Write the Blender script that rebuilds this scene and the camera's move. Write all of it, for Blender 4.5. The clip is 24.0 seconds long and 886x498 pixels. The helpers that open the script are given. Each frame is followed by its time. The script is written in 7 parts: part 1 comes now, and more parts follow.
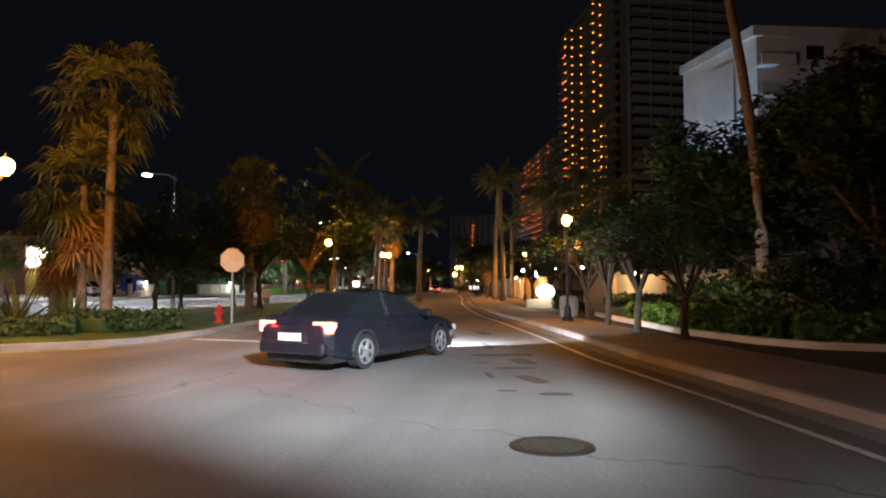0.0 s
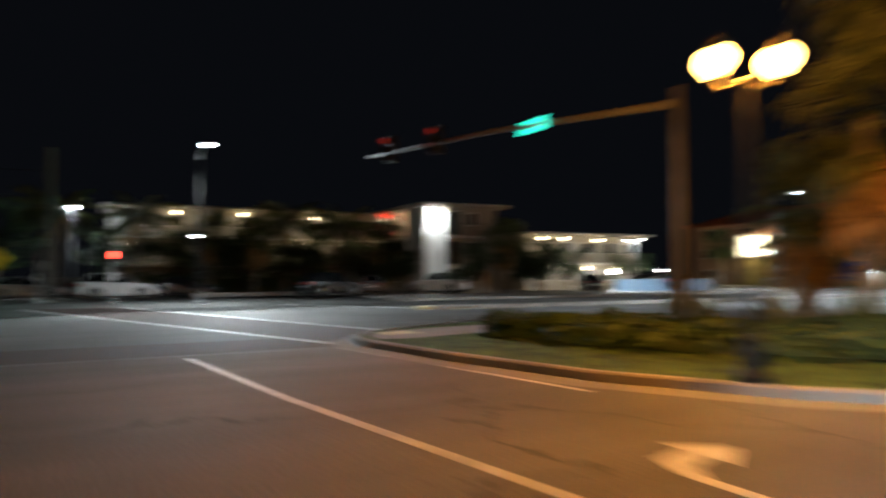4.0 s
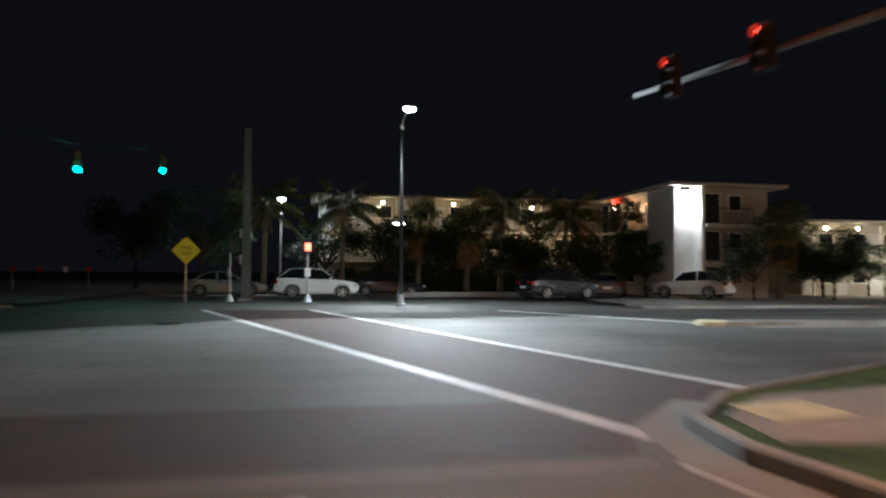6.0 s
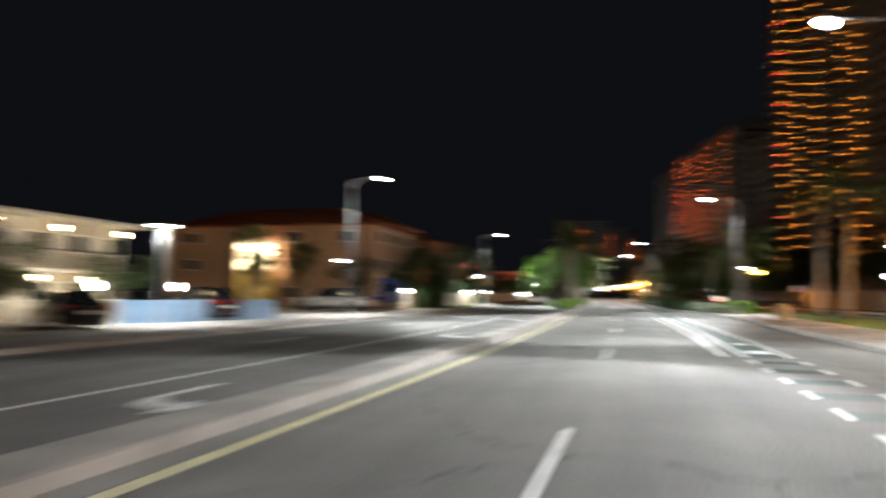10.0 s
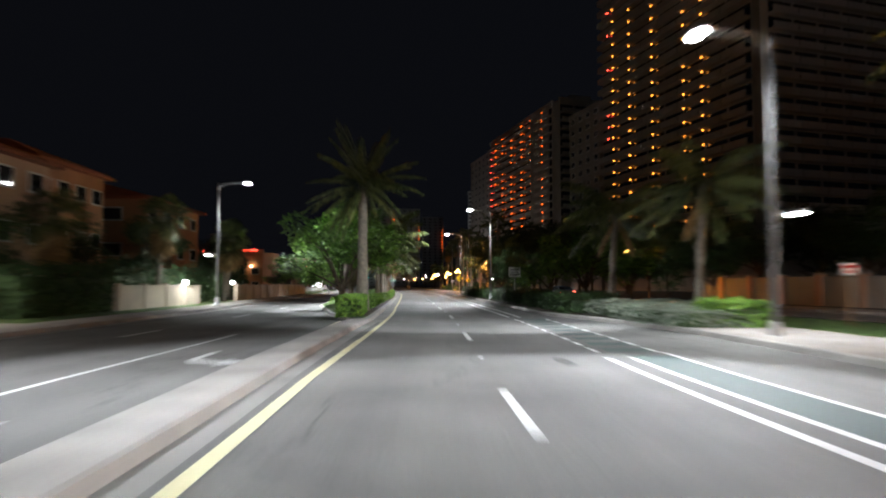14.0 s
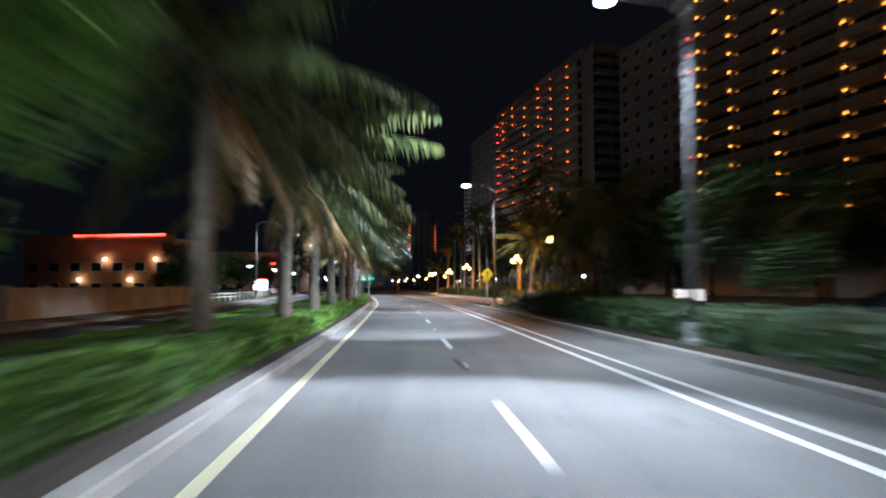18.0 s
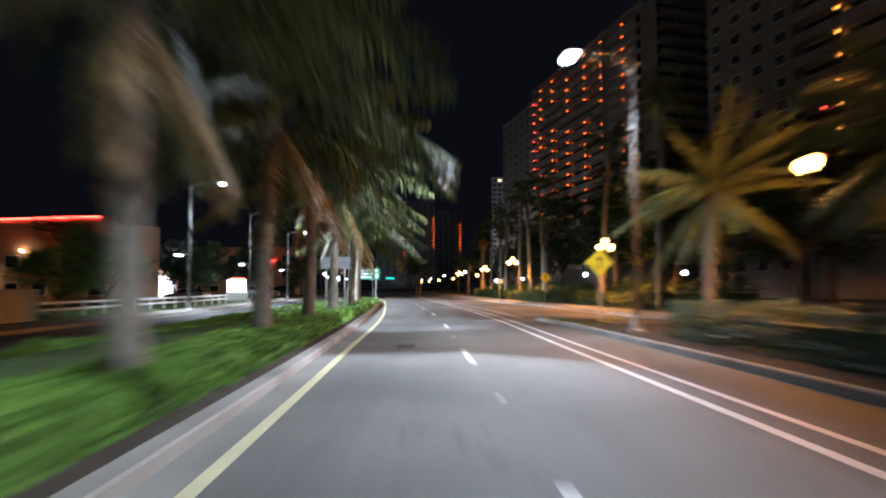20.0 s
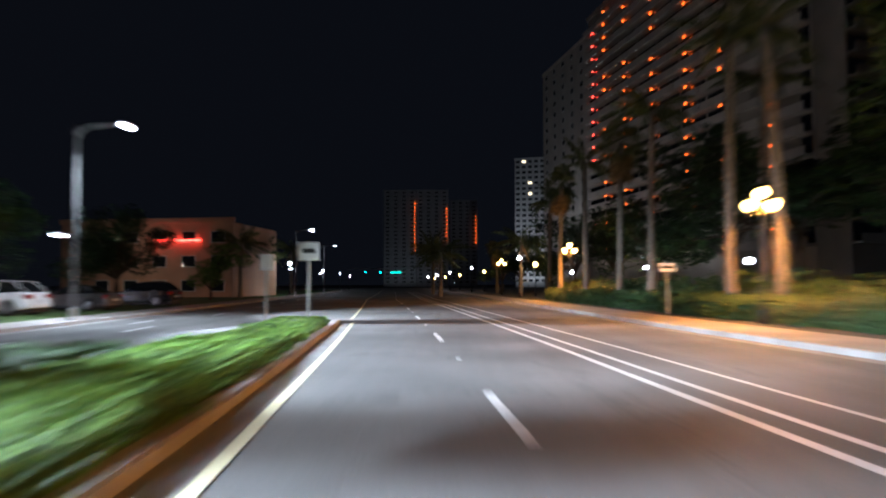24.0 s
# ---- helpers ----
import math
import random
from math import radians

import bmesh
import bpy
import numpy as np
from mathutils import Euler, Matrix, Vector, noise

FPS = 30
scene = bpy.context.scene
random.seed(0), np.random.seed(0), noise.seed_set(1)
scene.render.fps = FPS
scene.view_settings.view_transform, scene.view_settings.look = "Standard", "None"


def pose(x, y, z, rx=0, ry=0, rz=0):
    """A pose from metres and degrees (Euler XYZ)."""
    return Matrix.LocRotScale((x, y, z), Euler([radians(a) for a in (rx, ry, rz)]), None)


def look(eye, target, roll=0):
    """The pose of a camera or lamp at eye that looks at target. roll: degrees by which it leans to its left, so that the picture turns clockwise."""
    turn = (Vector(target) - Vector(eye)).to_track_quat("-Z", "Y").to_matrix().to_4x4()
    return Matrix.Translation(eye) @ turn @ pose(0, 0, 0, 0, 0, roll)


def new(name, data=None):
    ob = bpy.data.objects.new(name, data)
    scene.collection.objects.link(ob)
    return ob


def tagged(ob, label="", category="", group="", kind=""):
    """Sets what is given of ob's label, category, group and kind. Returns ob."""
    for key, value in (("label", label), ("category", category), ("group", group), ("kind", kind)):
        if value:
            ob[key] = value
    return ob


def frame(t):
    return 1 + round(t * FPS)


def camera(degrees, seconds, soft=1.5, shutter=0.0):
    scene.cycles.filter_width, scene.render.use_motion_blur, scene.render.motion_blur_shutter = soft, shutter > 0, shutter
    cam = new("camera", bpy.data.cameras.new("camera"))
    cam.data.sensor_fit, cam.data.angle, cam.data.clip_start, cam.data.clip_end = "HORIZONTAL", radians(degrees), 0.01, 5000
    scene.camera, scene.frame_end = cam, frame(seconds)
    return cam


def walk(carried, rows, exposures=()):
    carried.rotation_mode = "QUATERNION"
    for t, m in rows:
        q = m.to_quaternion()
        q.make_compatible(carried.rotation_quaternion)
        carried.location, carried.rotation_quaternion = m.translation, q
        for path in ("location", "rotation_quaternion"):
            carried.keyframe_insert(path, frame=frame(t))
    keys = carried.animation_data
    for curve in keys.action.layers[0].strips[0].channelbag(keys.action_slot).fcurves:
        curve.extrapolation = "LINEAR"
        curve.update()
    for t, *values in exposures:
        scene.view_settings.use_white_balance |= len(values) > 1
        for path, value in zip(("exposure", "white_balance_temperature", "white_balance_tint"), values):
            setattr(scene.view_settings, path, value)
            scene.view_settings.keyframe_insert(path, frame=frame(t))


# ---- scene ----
cam = camera(65.59, 24.0, soft=2.0, shutter=2.0)
PATH = [
    (0, pose(31.015, -56.026, 1.570, 92.98, -0.12, 8.20)),
    (0.5, pose(30.869, -55.728, 1.570, 92.94, -0.02, 8.09)),
    (1, pose(30.639, -55.182, 1.570, 92.58, -0.05, 8.30)),
    (1.5, pose(30.249, -54.325, 1.570, 92.11, 0.03, 12.39)),
    (2, pose(29.586, -53.273, 1.570, 92.67, -0.08, 19.81)),
    (2.5, pose(28.673, -52.140, 1.570, 92.82, -0.08, 30.13)),
    (3, pose(27.453, -50.992, 1.570, 93.00, -0.17, 42.62)),
    (3.5, pose(25.905, -50.118, 1.570, 92.53, 0.13, 53.10)),
    (5.5, pose(17.541, -47.863, 1.570, 91.98, -0.30, 78.62)),
    (6, pose(15.056, -47.430, 1.570, 92.01, -0.34, 79.32)),
    (6.5, pose(12.567, -46.979, 1.570, 93.84, -0.59, 77.21)),
    (7, pose(10.027, -46.184, 1.570, 93.36, -0.48, 72.12)),
    (7.5, pose(7.757, -45.112, 1.570, 93.89, -0.85, 64.65)),
    (8, pose(5.888, -43.854, 1.570, 93.95, -0.91, 57.67)),
    (8.5, pose(4.071, -41.978, 1.570, 94.07, -0.95, 48.15)),
    (9, pose(2.450, -39.577, 1.570, 94.36, -0.90, 36.06)),
    (9.5, pose(1.265, -37.008, 1.570, 94.15, -0.70, 25.39)),
    (10, pose(0.487, -34.286, 1.570, 93.66, -0.45, 14.88)),
    (10.5, pose(0.150, -31.150, 1.570, 93.40, -0.20, 6.65)),
    (11, pose(-0.024, -27.699, 1.570, 93.23, -0.08, 2.23)),
    (11.5, pose(-0.221, -24.031, 1.570, 93.09, 0.02, 0.20)),
    (13.5, pose(-1.029, -5.268, 1.570, 93.01, 0.05, -0.68)),
    (14, pose(-1.157, 0.229, 1.570, 92.95, 0.02, -0.77)),
    (14.5, pose(-1.275, 5.780, 1.570, 93.05, 0.01, -0.88)),
    (15, pose(-1.387, 11.354, 1.570, 93.11, -0.06, -0.98)),
    (15.5, pose(-1.527, 16.977, 1.570, 93.10, -0.08, -1.03)),
    (16, pose(-1.649, 23.078, 1.570, 93.03, -0.13, -1.21)),
    (16.5, pose(-1.867, 29.595, 1.570, 93.00, -0.08, -1.48)),
    (17, pose(-2.013, 36.226, 1.570, 92.98, 0.02, -1.72)),
    (17.5, pose(-2.114, 42.885, 1.570, 93.02, -0.03, -1.61)),
    (18, pose(-2.215, 49.573, 1.570, 93.11, 0.07, -1.53)),
    (18.5, pose(-2.381, 56.277, 1.570, 93.14, 0.15, -1.31)),
    (20.5, pose(-3.382, 83.949, 1.570, 93.20, 0.09, 0.95)),
    (21, pose(-3.769, 90.689, 1.570, 93.21, 0.03, 1.25)),
    (21.5, pose(-4.192, 97.422, 1.570, 93.23, -0.01, 1.54)),
    (22, pose(-4.652, 104.177, 1.570, 93.25, -0.00, 1.69)),
    (22.5, pose(-5.135, 110.967, 1.570, 93.26, -0.08, 1.79)),
    (23, pose(-5.612, 117.742, 1.570, 93.11, -0.12, 1.71)),
    (23.5, pose(-6.058, 124.412, 1.570, 93.05, 0.02, 1.40)),
    (24, pose(-6.465, 131.141, 1.570, 92.95, 0.16, 1.30)),
]
walk(cam, PATH, exposures=[
    (0, 0.85, 6400, 10), (2, 0.75, 6400, 10), (3.5, 0.6, 6500, 4), (5.5, 1.0, 6300, 4), (8, 1.15, 6700, 8), (9, 1.15, 7100, 10), (10, 1.25, 7100, 8), (11, 0.95, 6900, 8), (11.5, 0.95, 6800, 8),
    (14, 0.85, 6700, 10), (15, 1.35, 6500, 10), (16, 1.2, 6500, 10), (17, 0.8, 6300, 8), (18.3, 0.8, 5700, 10), (21, 0.95, 6000, 10), (22.5, 0.75, 5900, 10), (24, 0.95, 5700, 10)])

# ---- world and large lights ----
world = bpy.data.worlds.new("night_sky")
scene.world = world
world.use_nodes = True
sky = world.node_tree.nodes["Background"]
sky.inputs["Color"].default_value = (0.62, 0.70, 1.0, 1)
sky.inputs["Strength"].default_value = 0.0028

LED_WATTS = 14000      # white street heads
GLOBE_WATTS = 750     # amber globes
LED_COLOR = (0.86, 0.94, 1.0)
AMBER = (1.0, 0.34, 0.045)


def lamp(name, kind, at, watts, color, parent=None, size=0.15, aim=None, cone=150, blend=0.6):
    data = bpy.data.lights.new(name, kind)
    data.energy, data.color = watts, color
    if kind in ("POINT", "SPOT"):
        data.shadow_soft_size = size
    if kind == "SPOT":
        data.spot_size, data.spot_blend = radians(cone), blend
    if kind == "AREA":
        data.size = size
    ob = new(name, data)
    ob.matrix_basis = look(at, aim) if aim else Matrix.Translation(at)
    ob.parent = parent
    return ob


# ---- materials ----
MATS = {}


def mat(name, color, rough=0.7, metal=0.0, vary=0.25, scale=1.5, fine=25.0, bump=0.15, spec=0.4, tint=None, island=0.0, piece=0.0,
        coat=0.0):
    """A surface with broad stains and fine grain, in metres of the thing itself."""
    if name in MATS:
        return MATS[name]
    m = bpy.data.materials.new(name)
    m.use_nodes = True
    nt = m.node_tree
    bsdf = nt.nodes["Principled BSDF"]
    co = nt.nodes.new("ShaderNodeTexCoord")
    broad = nt.nodes.new("ShaderNodeTexNoise")
    broad.inputs["Scale"].default_value, broad.inputs["Detail"].default_value = scale, 5
    grain = nt.nodes.new("ShaderNodeTexNoise")
    grain.inputs["Scale"].default_value, grain.inputs["Detail"].default_value = fine, 3
    for n in (broad, grain):
        nt.links.new(co.outputs["Object"], n.inputs["Vector"])
    dark = tuple(c * (1 - vary) for c in color)
    light = tuple(min(1, c * (1 + vary)) for c in (tint or color))
    ramp = nt.nodes.new("ShaderNodeValToRGB")
    ramp.color_ramp.elements[0].position, ramp.color_ramp.elements[1].position = 0.32, 0.68
    ramp.color_ramp.elements[0].color, ramp.color_ramp.elements[1].color = (*dark, 1), (*light, 1)
    add = nt.nodes.new("ShaderNodeMath")
    add.operation = "MULTIPLY_ADD"
    add.inputs[1].default_value = 0.35
    nt.links.new(grain.outputs["Fac"], add.inputs[0])
    sub = nt.nodes.new("ShaderNodeMath")
    sub.operation = "SUBTRACT"
    sub.inputs[1].default_value = 0.175
    nt.links.new(broad.outputs["Fac"], sub.inputs[0])
    nt.links.new(sub.outputs[0], add.inputs[2])
    last = add.outputs[0]
    if island or piece:
        geo = nt.nodes.new("ShaderNodeNewGeometry") if island else nt.nodes.new("ShaderNodeObjectInfo")
        out = geo.outputs["Random Per Island"] if island else geo.outputs["Random"]
        mix = nt.nodes.new("ShaderNodeMath")
        mix.operation = "MULTIPLY_ADD"
        mix.inputs[1].default_value = island or piece
        nt.links.new(out, mix.inputs[0])
        nt.links.new(last, mix.inputs[2])
        off = nt.nodes.new("ShaderNodeMath")
        off.operation = "SUBTRACT"
        off.inputs[1].default_value = (island or piece) / 2
        nt.links.new(mix.outputs[0], off.inputs[0])
        last = off.outputs[0]
    nt.links.new(last, ramp.inputs["Fac"])
    nt.links.new(ramp.outputs["Color"], bsdf.inputs["Base Color"])
    rr = nt.nodes.new("ShaderNodeMapRange")
    rr.inputs["To Min"].default_value, rr.inputs["To Max"].default_value = max(0.02, rough - 0.12), min(1, rough + 0.12)
    nt.links.new(broad.outputs["Fac"], rr.inputs["Value"])
    nt.links.new(rr.outputs["Result"], bsdf.inputs["Roughness"])
    bsdf.inputs["Metallic"].default_value = metal
    bsdf.inputs["Specular IOR Level"].default_value = spec
    bsdf.inputs["Coat Weight"].default_value = coat
    if bump:
        b = nt.nodes.new("ShaderNodeBump")
        b.inputs["Strength"].default_value, b.inputs["Distance"].default_value = bump, 0.02
        nt.links.new(grain.outputs["Fac"], b.inputs["Height"])
        nt.links.new(b.outputs["Normal"], bsdf.inputs["Normal"])
    MATS[name] = m
    return m


def glow(name, color, strength):
    if name in MATS:
        return MATS[name]
    m = bpy.data.materials.new(name)
    m.use_nodes = True
    bsdf = m.node_tree.nodes["Principled BSDF"]
    bsdf.inputs["Base Color"].default_value = (*color, 1)
    bsdf.inputs["Emission Color"].default_value = (*color, 1)
    bsdf.inputs["Emission Strength"].default_value = strength
    MATS[name] = m
    return m


def glassy(name, color=(0.02, 0.025, 0.03), rough=0.05):
    if name in MATS:
        return MATS[name]
    m = bpy.data.materials.new(name)
    m.use_nodes = True
    bsdf = m.node_tree.nodes["Principled BSDF"]
    bsdf.inputs["Base Color"].default_value = (*color, 1)
    bsdf.inputs["Roughness"].default_value = rough
    bsdf.inputs["Specular IOR Level"].default_value = 0.8
    MATS[name] = m
    return m


def asphalt_mat():
    """Worn grey asphalt: aggregate, long tyre-polished bands along the lanes, cracks and oil stains."""
    m = mat("asphalt", (0.20, 0.195, 0.19), 0.78, vary=0.30, scale=0.22, fine=60, bump=0.25, spec=0.35)
    nt = m.node_tree
    bsdf = nt.nodes["Principled BSDF"]
    old = bsdf.inputs["Base Color"].links[0].from_socket
    co = nt.nodes.new("ShaderNodeTexCoord")
    vor = nt.nodes.new("ShaderNodeTexVoronoi")
    vor.feature = "DISTANCE_TO_EDGE"
    vor.inputs["Scale"].default_value = 0.16
    warp = nt.nodes.new("ShaderNodeTexNoise")
    warp.inputs["Scale"].default_value, warp.inputs["Detail"].default_value = 0.6, 6
    mixv = nt.nodes.new("ShaderNodeMix")
    mixv.data_type = "VECTOR"
    mixv.inputs["Factor"].default_value = 0.08
    nt.links.new(co.outputs["Object"], warp.inputs["Vector"])
    nt.links.new(co.outputs["Object"], mixv.inputs[4])
    sc = nt.nodes.new("ShaderNodeVectorMath")
    sc.operation = "SCALE"
    sc.inputs["Scale"].default_value = 25
    nt.links.new(warp.outputs["Color"], sc.inputs[0])
    nt.links.new(sc.outputs[0], mixv.inputs[5])
    nt.links.new(mixv.outputs[1], vor.inputs["Vector"])
    crack = nt.nodes.new("ShaderNodeMath")
    crack.operation = "LESS_THAN"
    crack.inputs[1].default_value = 0.004
    nt.links.new(vor.outputs["Distance"], crack.inputs[0])
    stain = nt.nodes.new("ShaderNodeTexNoise")
    stain.inputs["Scale"].default_value, stain.inputs["Detail"].default_value = 0.09, 8
    nt.links.new(co.outputs["Object"], stain.inputs["Vector"])
    sr = nt.nodes.new("ShaderNodeMapRange")
    sr.inputs["From Min"].default_value, sr.inputs["From Max"].default_value = 0.42, 0.66
    sr.inputs["To Min"].default_value, sr.inputs["To Max"].default_value = 0.0, 0.45
    nt.links.new(stain.outputs["Fac"], sr.inputs["Value"])
    mx = nt.nodes.new("ShaderNodeMath")
    mx.operation = "MAXIMUM"
    cs = nt.nodes.new("ShaderNodeMath")
    cs.operation = "MULTIPLY"
    cs.inputs[1].default_value = 0.55
    nt.links.new(crack.outputs[0], cs.inputs[0])
    nt.links.new(cs.outputs[0], mx.inputs[0])
    nt.links.new(sr.outputs["Result"], mx.inputs[1])
    fin = nt.nodes.new("ShaderNodeMix")
    fin.data_type = "RGBA"
    nt.links.new(mx.outputs[0], fin.inputs["Factor"])
    nt.links.new(old, fin.inputs[6])
    fin.inputs[7].default_value = (0.05, 0.05, 0.05, 1)
    # long tyre-worn bands and coarse aggregate
    mp = nt.nodes.new("ShaderNodeMapping")
    mp.inputs["Scale"].default_value = (0.85, 0.018, 1.0)
    band = nt.nodes.new("ShaderNodeTexNoise")
    band.inputs["Scale"].default_value, band.inputs["Detail"].default_value = 1.0, 3
    nt.links.new(co.outputs["Object"], mp.inputs["Vector"])
    nt.links.new(mp.outputs["Vector"], band.inputs["Vector"])
    stone = nt.nodes.new("ShaderNodeTexNoise")
    stone.inputs["Scale"].default_value, stone.inputs["Detail"].default_value = 22.0, 6
    nt.links.new(co.outputs["Object"], stone.inputs["Vector"])
    both = nt.nodes.new("ShaderNodeMath")
    both.operation = "ADD"
    nt.links.new(band.outputs["Fac"], both.inputs[0])
    nt.links.new(stone.outputs["Fac"], both.inputs[1])
    wear = nt.nodes.new("ShaderNodeMapRange")
    wear.inputs["From Min"].default_value, wear.inputs["From Max"].default_value = 0.7, 1.3
    wear.inputs["To Min"].default_value, wear.inputs["To Max"].default_value = 0.72, 1.22
    nt.links.new(both.outputs[0], wear.inputs["Value"])
    tone = nt.nodes.new("ShaderNodeMix")
    tone.data_type, tone.blend_type = "RGBA", "MULTIPLY"
    tone.inputs["Factor"].default_value = 1.0
    nt.links.new(fin.outputs[2], tone.inputs[6])
    nt.links.new(wear.outputs["Result"], tone.inputs[7])
    nt.links.new(tone.outputs[2], bsdf.inputs["Base Color"])
    return m


ASPHALT = asphalt_mat()
PATCH = mat("tar_patch", (0.045, 0.045, 0.045), 0.7, scale=2, fine=70, bump=0.3)
BRICKRED = mat("crosswalk_paving", (0.085, 0.055, 0.05), 0.8, scale=1.2, fine=30, bump=0.3)
CONCRETE = mat("concrete", (0.30, 0.29, 0.275), 0.8, vary=0.2, scale=0.7, fine=40, bump=0.15)
SIDEWALK = mat("sidewalk_concrete", (0.34, 0.31, 0.285), 0.85, vary=0.2, scale=0.5, fine=40, bump=0.15, piece=0.35)
KERB = mat("kerb_concrete", (0.37, 0.35, 0.33), 0.8, vary=0.25, scale=0.8, fine=30, bump=0.2)
WHITEPAINT = mat("white_road_paint", (0.72, 0.72, 0.72), 0.6, vary=0.22, scale=2.5, fine=45, bump=0.1)
YELLOWPAINT = mat("yellow_road_paint", (0.76, 0.71, 0.47), 0.6, vary=0.2, scale=2.5, fine=45, bump=0.1)
GREENLANE = mat("green_bike_lane_paint", (0.055, 0.085, 0.080), 0.7, vary=0.25, scale=0.8, fine=50, bump=0.15)
GRASS = mat("lawn", (0.042, 0.09, 0.02), 0.9, vary=0.5, scale=1.6, fine=90, bump=0.9, tint=(0.065, 0.115, 0.024))
SOIL = mat("mulch_soil", (0.05, 0.036, 0.025), 0.95, vary=0.4, scale=3, fine=60, bump=0.9)
EARTH = mat("dark_ground", (0.06, 0.058, 0.05), 0.95, vary=0.3, scale=0.2, fine=8, bump=0.2)
GALV = mat("galvanised_steel", (0.42, 0.43, 0.44), 0.5, metal=0.6, vary=0.15, scale=3, fine=40, bump=0.03)
POLEGREY = mat("grey_concrete_pole", (0.13, 0.13, 0.13), 0.75, vary=0.15, scale=2, fine=50, bump=0.1)
BLACKIRON = mat("black_iron", (0.02, 0.02, 0.02), 0.45, metal=0.3, vary=0.2, scale=5, fine=40, bump=0.05)
SIGNBACK = mat("sign_aluminium", (0.55, 0.54, 0.52), 0.5, metal=0.4, vary=0.1, scale=4, fine=40, bump=0.02)
WOOD = mat("weathered_wood", (0.22, 0.13, 0.07), 0.8, vary=0.3, scale=4, fine=40, bump=0.3)
BARK = mat("palm_bark", (0.210, 0.182, 0.147), 0.9, vary=0.3, scale=5, fine=30, bump=0.6)
TREEBARK = mat("tree_bark", (0.075, 0.056, 0.04), 0.9, vary=0.35, scale=5, fine=30, bump=0.7)
LEAF = mat("green_leaf", (0.085, 0.18, 0.025), 0.75, vary=0.45, scale=0.8, fine=6, bump=0.0, tint=(0.13, 0.24, 0.035), island=0.6)
# night shade of unlit plants is put into this darker leaf colour
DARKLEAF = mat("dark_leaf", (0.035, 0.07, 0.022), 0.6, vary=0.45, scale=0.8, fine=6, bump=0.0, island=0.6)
FROND = mat("palm_frond", (0.055, 0.09, 0.028), 0.5, vary=0.45, scale=0.6, fine=5, bump=0.0, tint=(0.11, 0.125, 0.04), island=0.5)
DRYFROND = mat("dry_frond", (0.30, 0.20, 0.09), 0.8, vary=0.35, scale=1.2, fine=8, bump=0.0, island=0.6)
SILVERLEAF = mat("silver_shrub_leaf", (0.17, 0.20, 0.15), 0.7, vary=0.35, scale=1.0, fine=6, bump=0.0, island=0.6)
LED_FACE = glow("lit_led_panel", (0.88, 0.96, 1.0), 55)
AMBER_FACE = glow("lit_amber_globe", (1.0, 0.50, 0.11), 20)
WARM_FACE = glow("lit_warm_lamp", (1.0, 0.78, 0.45), 18)
WHITE_FACE = glow("lit_white_lamp", (0.95, 0.97, 1.0), 30)
BALCONY_GLOW = glow("lit_balcony_lamp", (1.0, 0.13, 0.010), 2.6)
GOLD_GLOW = glow("lit_gold_lamp", (1.0, 0.33, 0.04), 2.6)
RED_GLOW = glow("lit_red_lamp", (1.0, 0.05, 0.03), 8)
GREEN_GLOW = glow("lit_green_signal", (0.02, 0.9, 0.7), 34)
BLACKPLASTIC = mat("black_plastic", (0.02, 0.02, 0.022), 0.5, vary=0.2, bump=0.05)
DARKGLASS = glassy("dark_window_glass")


# ---- mesh helpers ----
def part(name, bm, material, parent=None, label="", smooth=False):
    """Links a bmesh as one mesh object."""
    me = bpy.data.meshes.new(name)
    bm.to_mesh(me)
    bm.free()
    me.materials.append(material)
    if smooth:
        me.polygons.foreach_set("use_smooth", [True] * len(me.polygons))
    ob = new(name, me)
    ob.parent = parent
    if label:
        tagged(ob, label=label)
    return ob


def raw(name, verts, faces, material, parent=None, label="", smooth=False):
    me = bpy.data.meshes.new(name)
    me.from_pydata([tuple(v) for v in verts], [], faces)
    me.materials.append(material)
    if smooth:
        me.polygons.foreach_set("use_smooth", [True] * len(me.polygons))
    ob = new(name, me)
    ob.parent = parent
    if label:
        tagged(ob, label=label)
    return ob


def share(ob, parent, m):
    """Another object on the same mesh."""
    o = new(ob.name.split(".")[0], ob.data)
    o.parent, o.matrix_basis = parent, m
    return o


def thing(name, label, category, group="", kind="", at=None):
    ob = new(name)
    ob.empty_display_size = 0.1
    if at is not None:
        ob.matrix_basis = at
    return tagged(ob, label, category, group, kind)


def box(bm, x0, x1, y0, y1, z0, z1, bevel=0.0):
    r = bmesh.ops.create_cube(bm, size=1)
    vs = r["verts"]
    for v in vs:
        v.co = ((x0 + x1) / 2 + v.co.x * (x1 - x0), (y0 + y1) / 2 + v.co.y * (y1 - y0), (z0 + z1) / 2 + v.co.z * (z1 - z0))
    if bevel:
        es = {e for v in vs for e in v.link_edges}
        bmesh.ops.bevel(bm, geom=list(es), offset=bevel, segments=1, affect="EDGES")
    return bm


def B(*args, bevel=0.0):
    return box(bmesh.new(), *args, bevel=bevel)


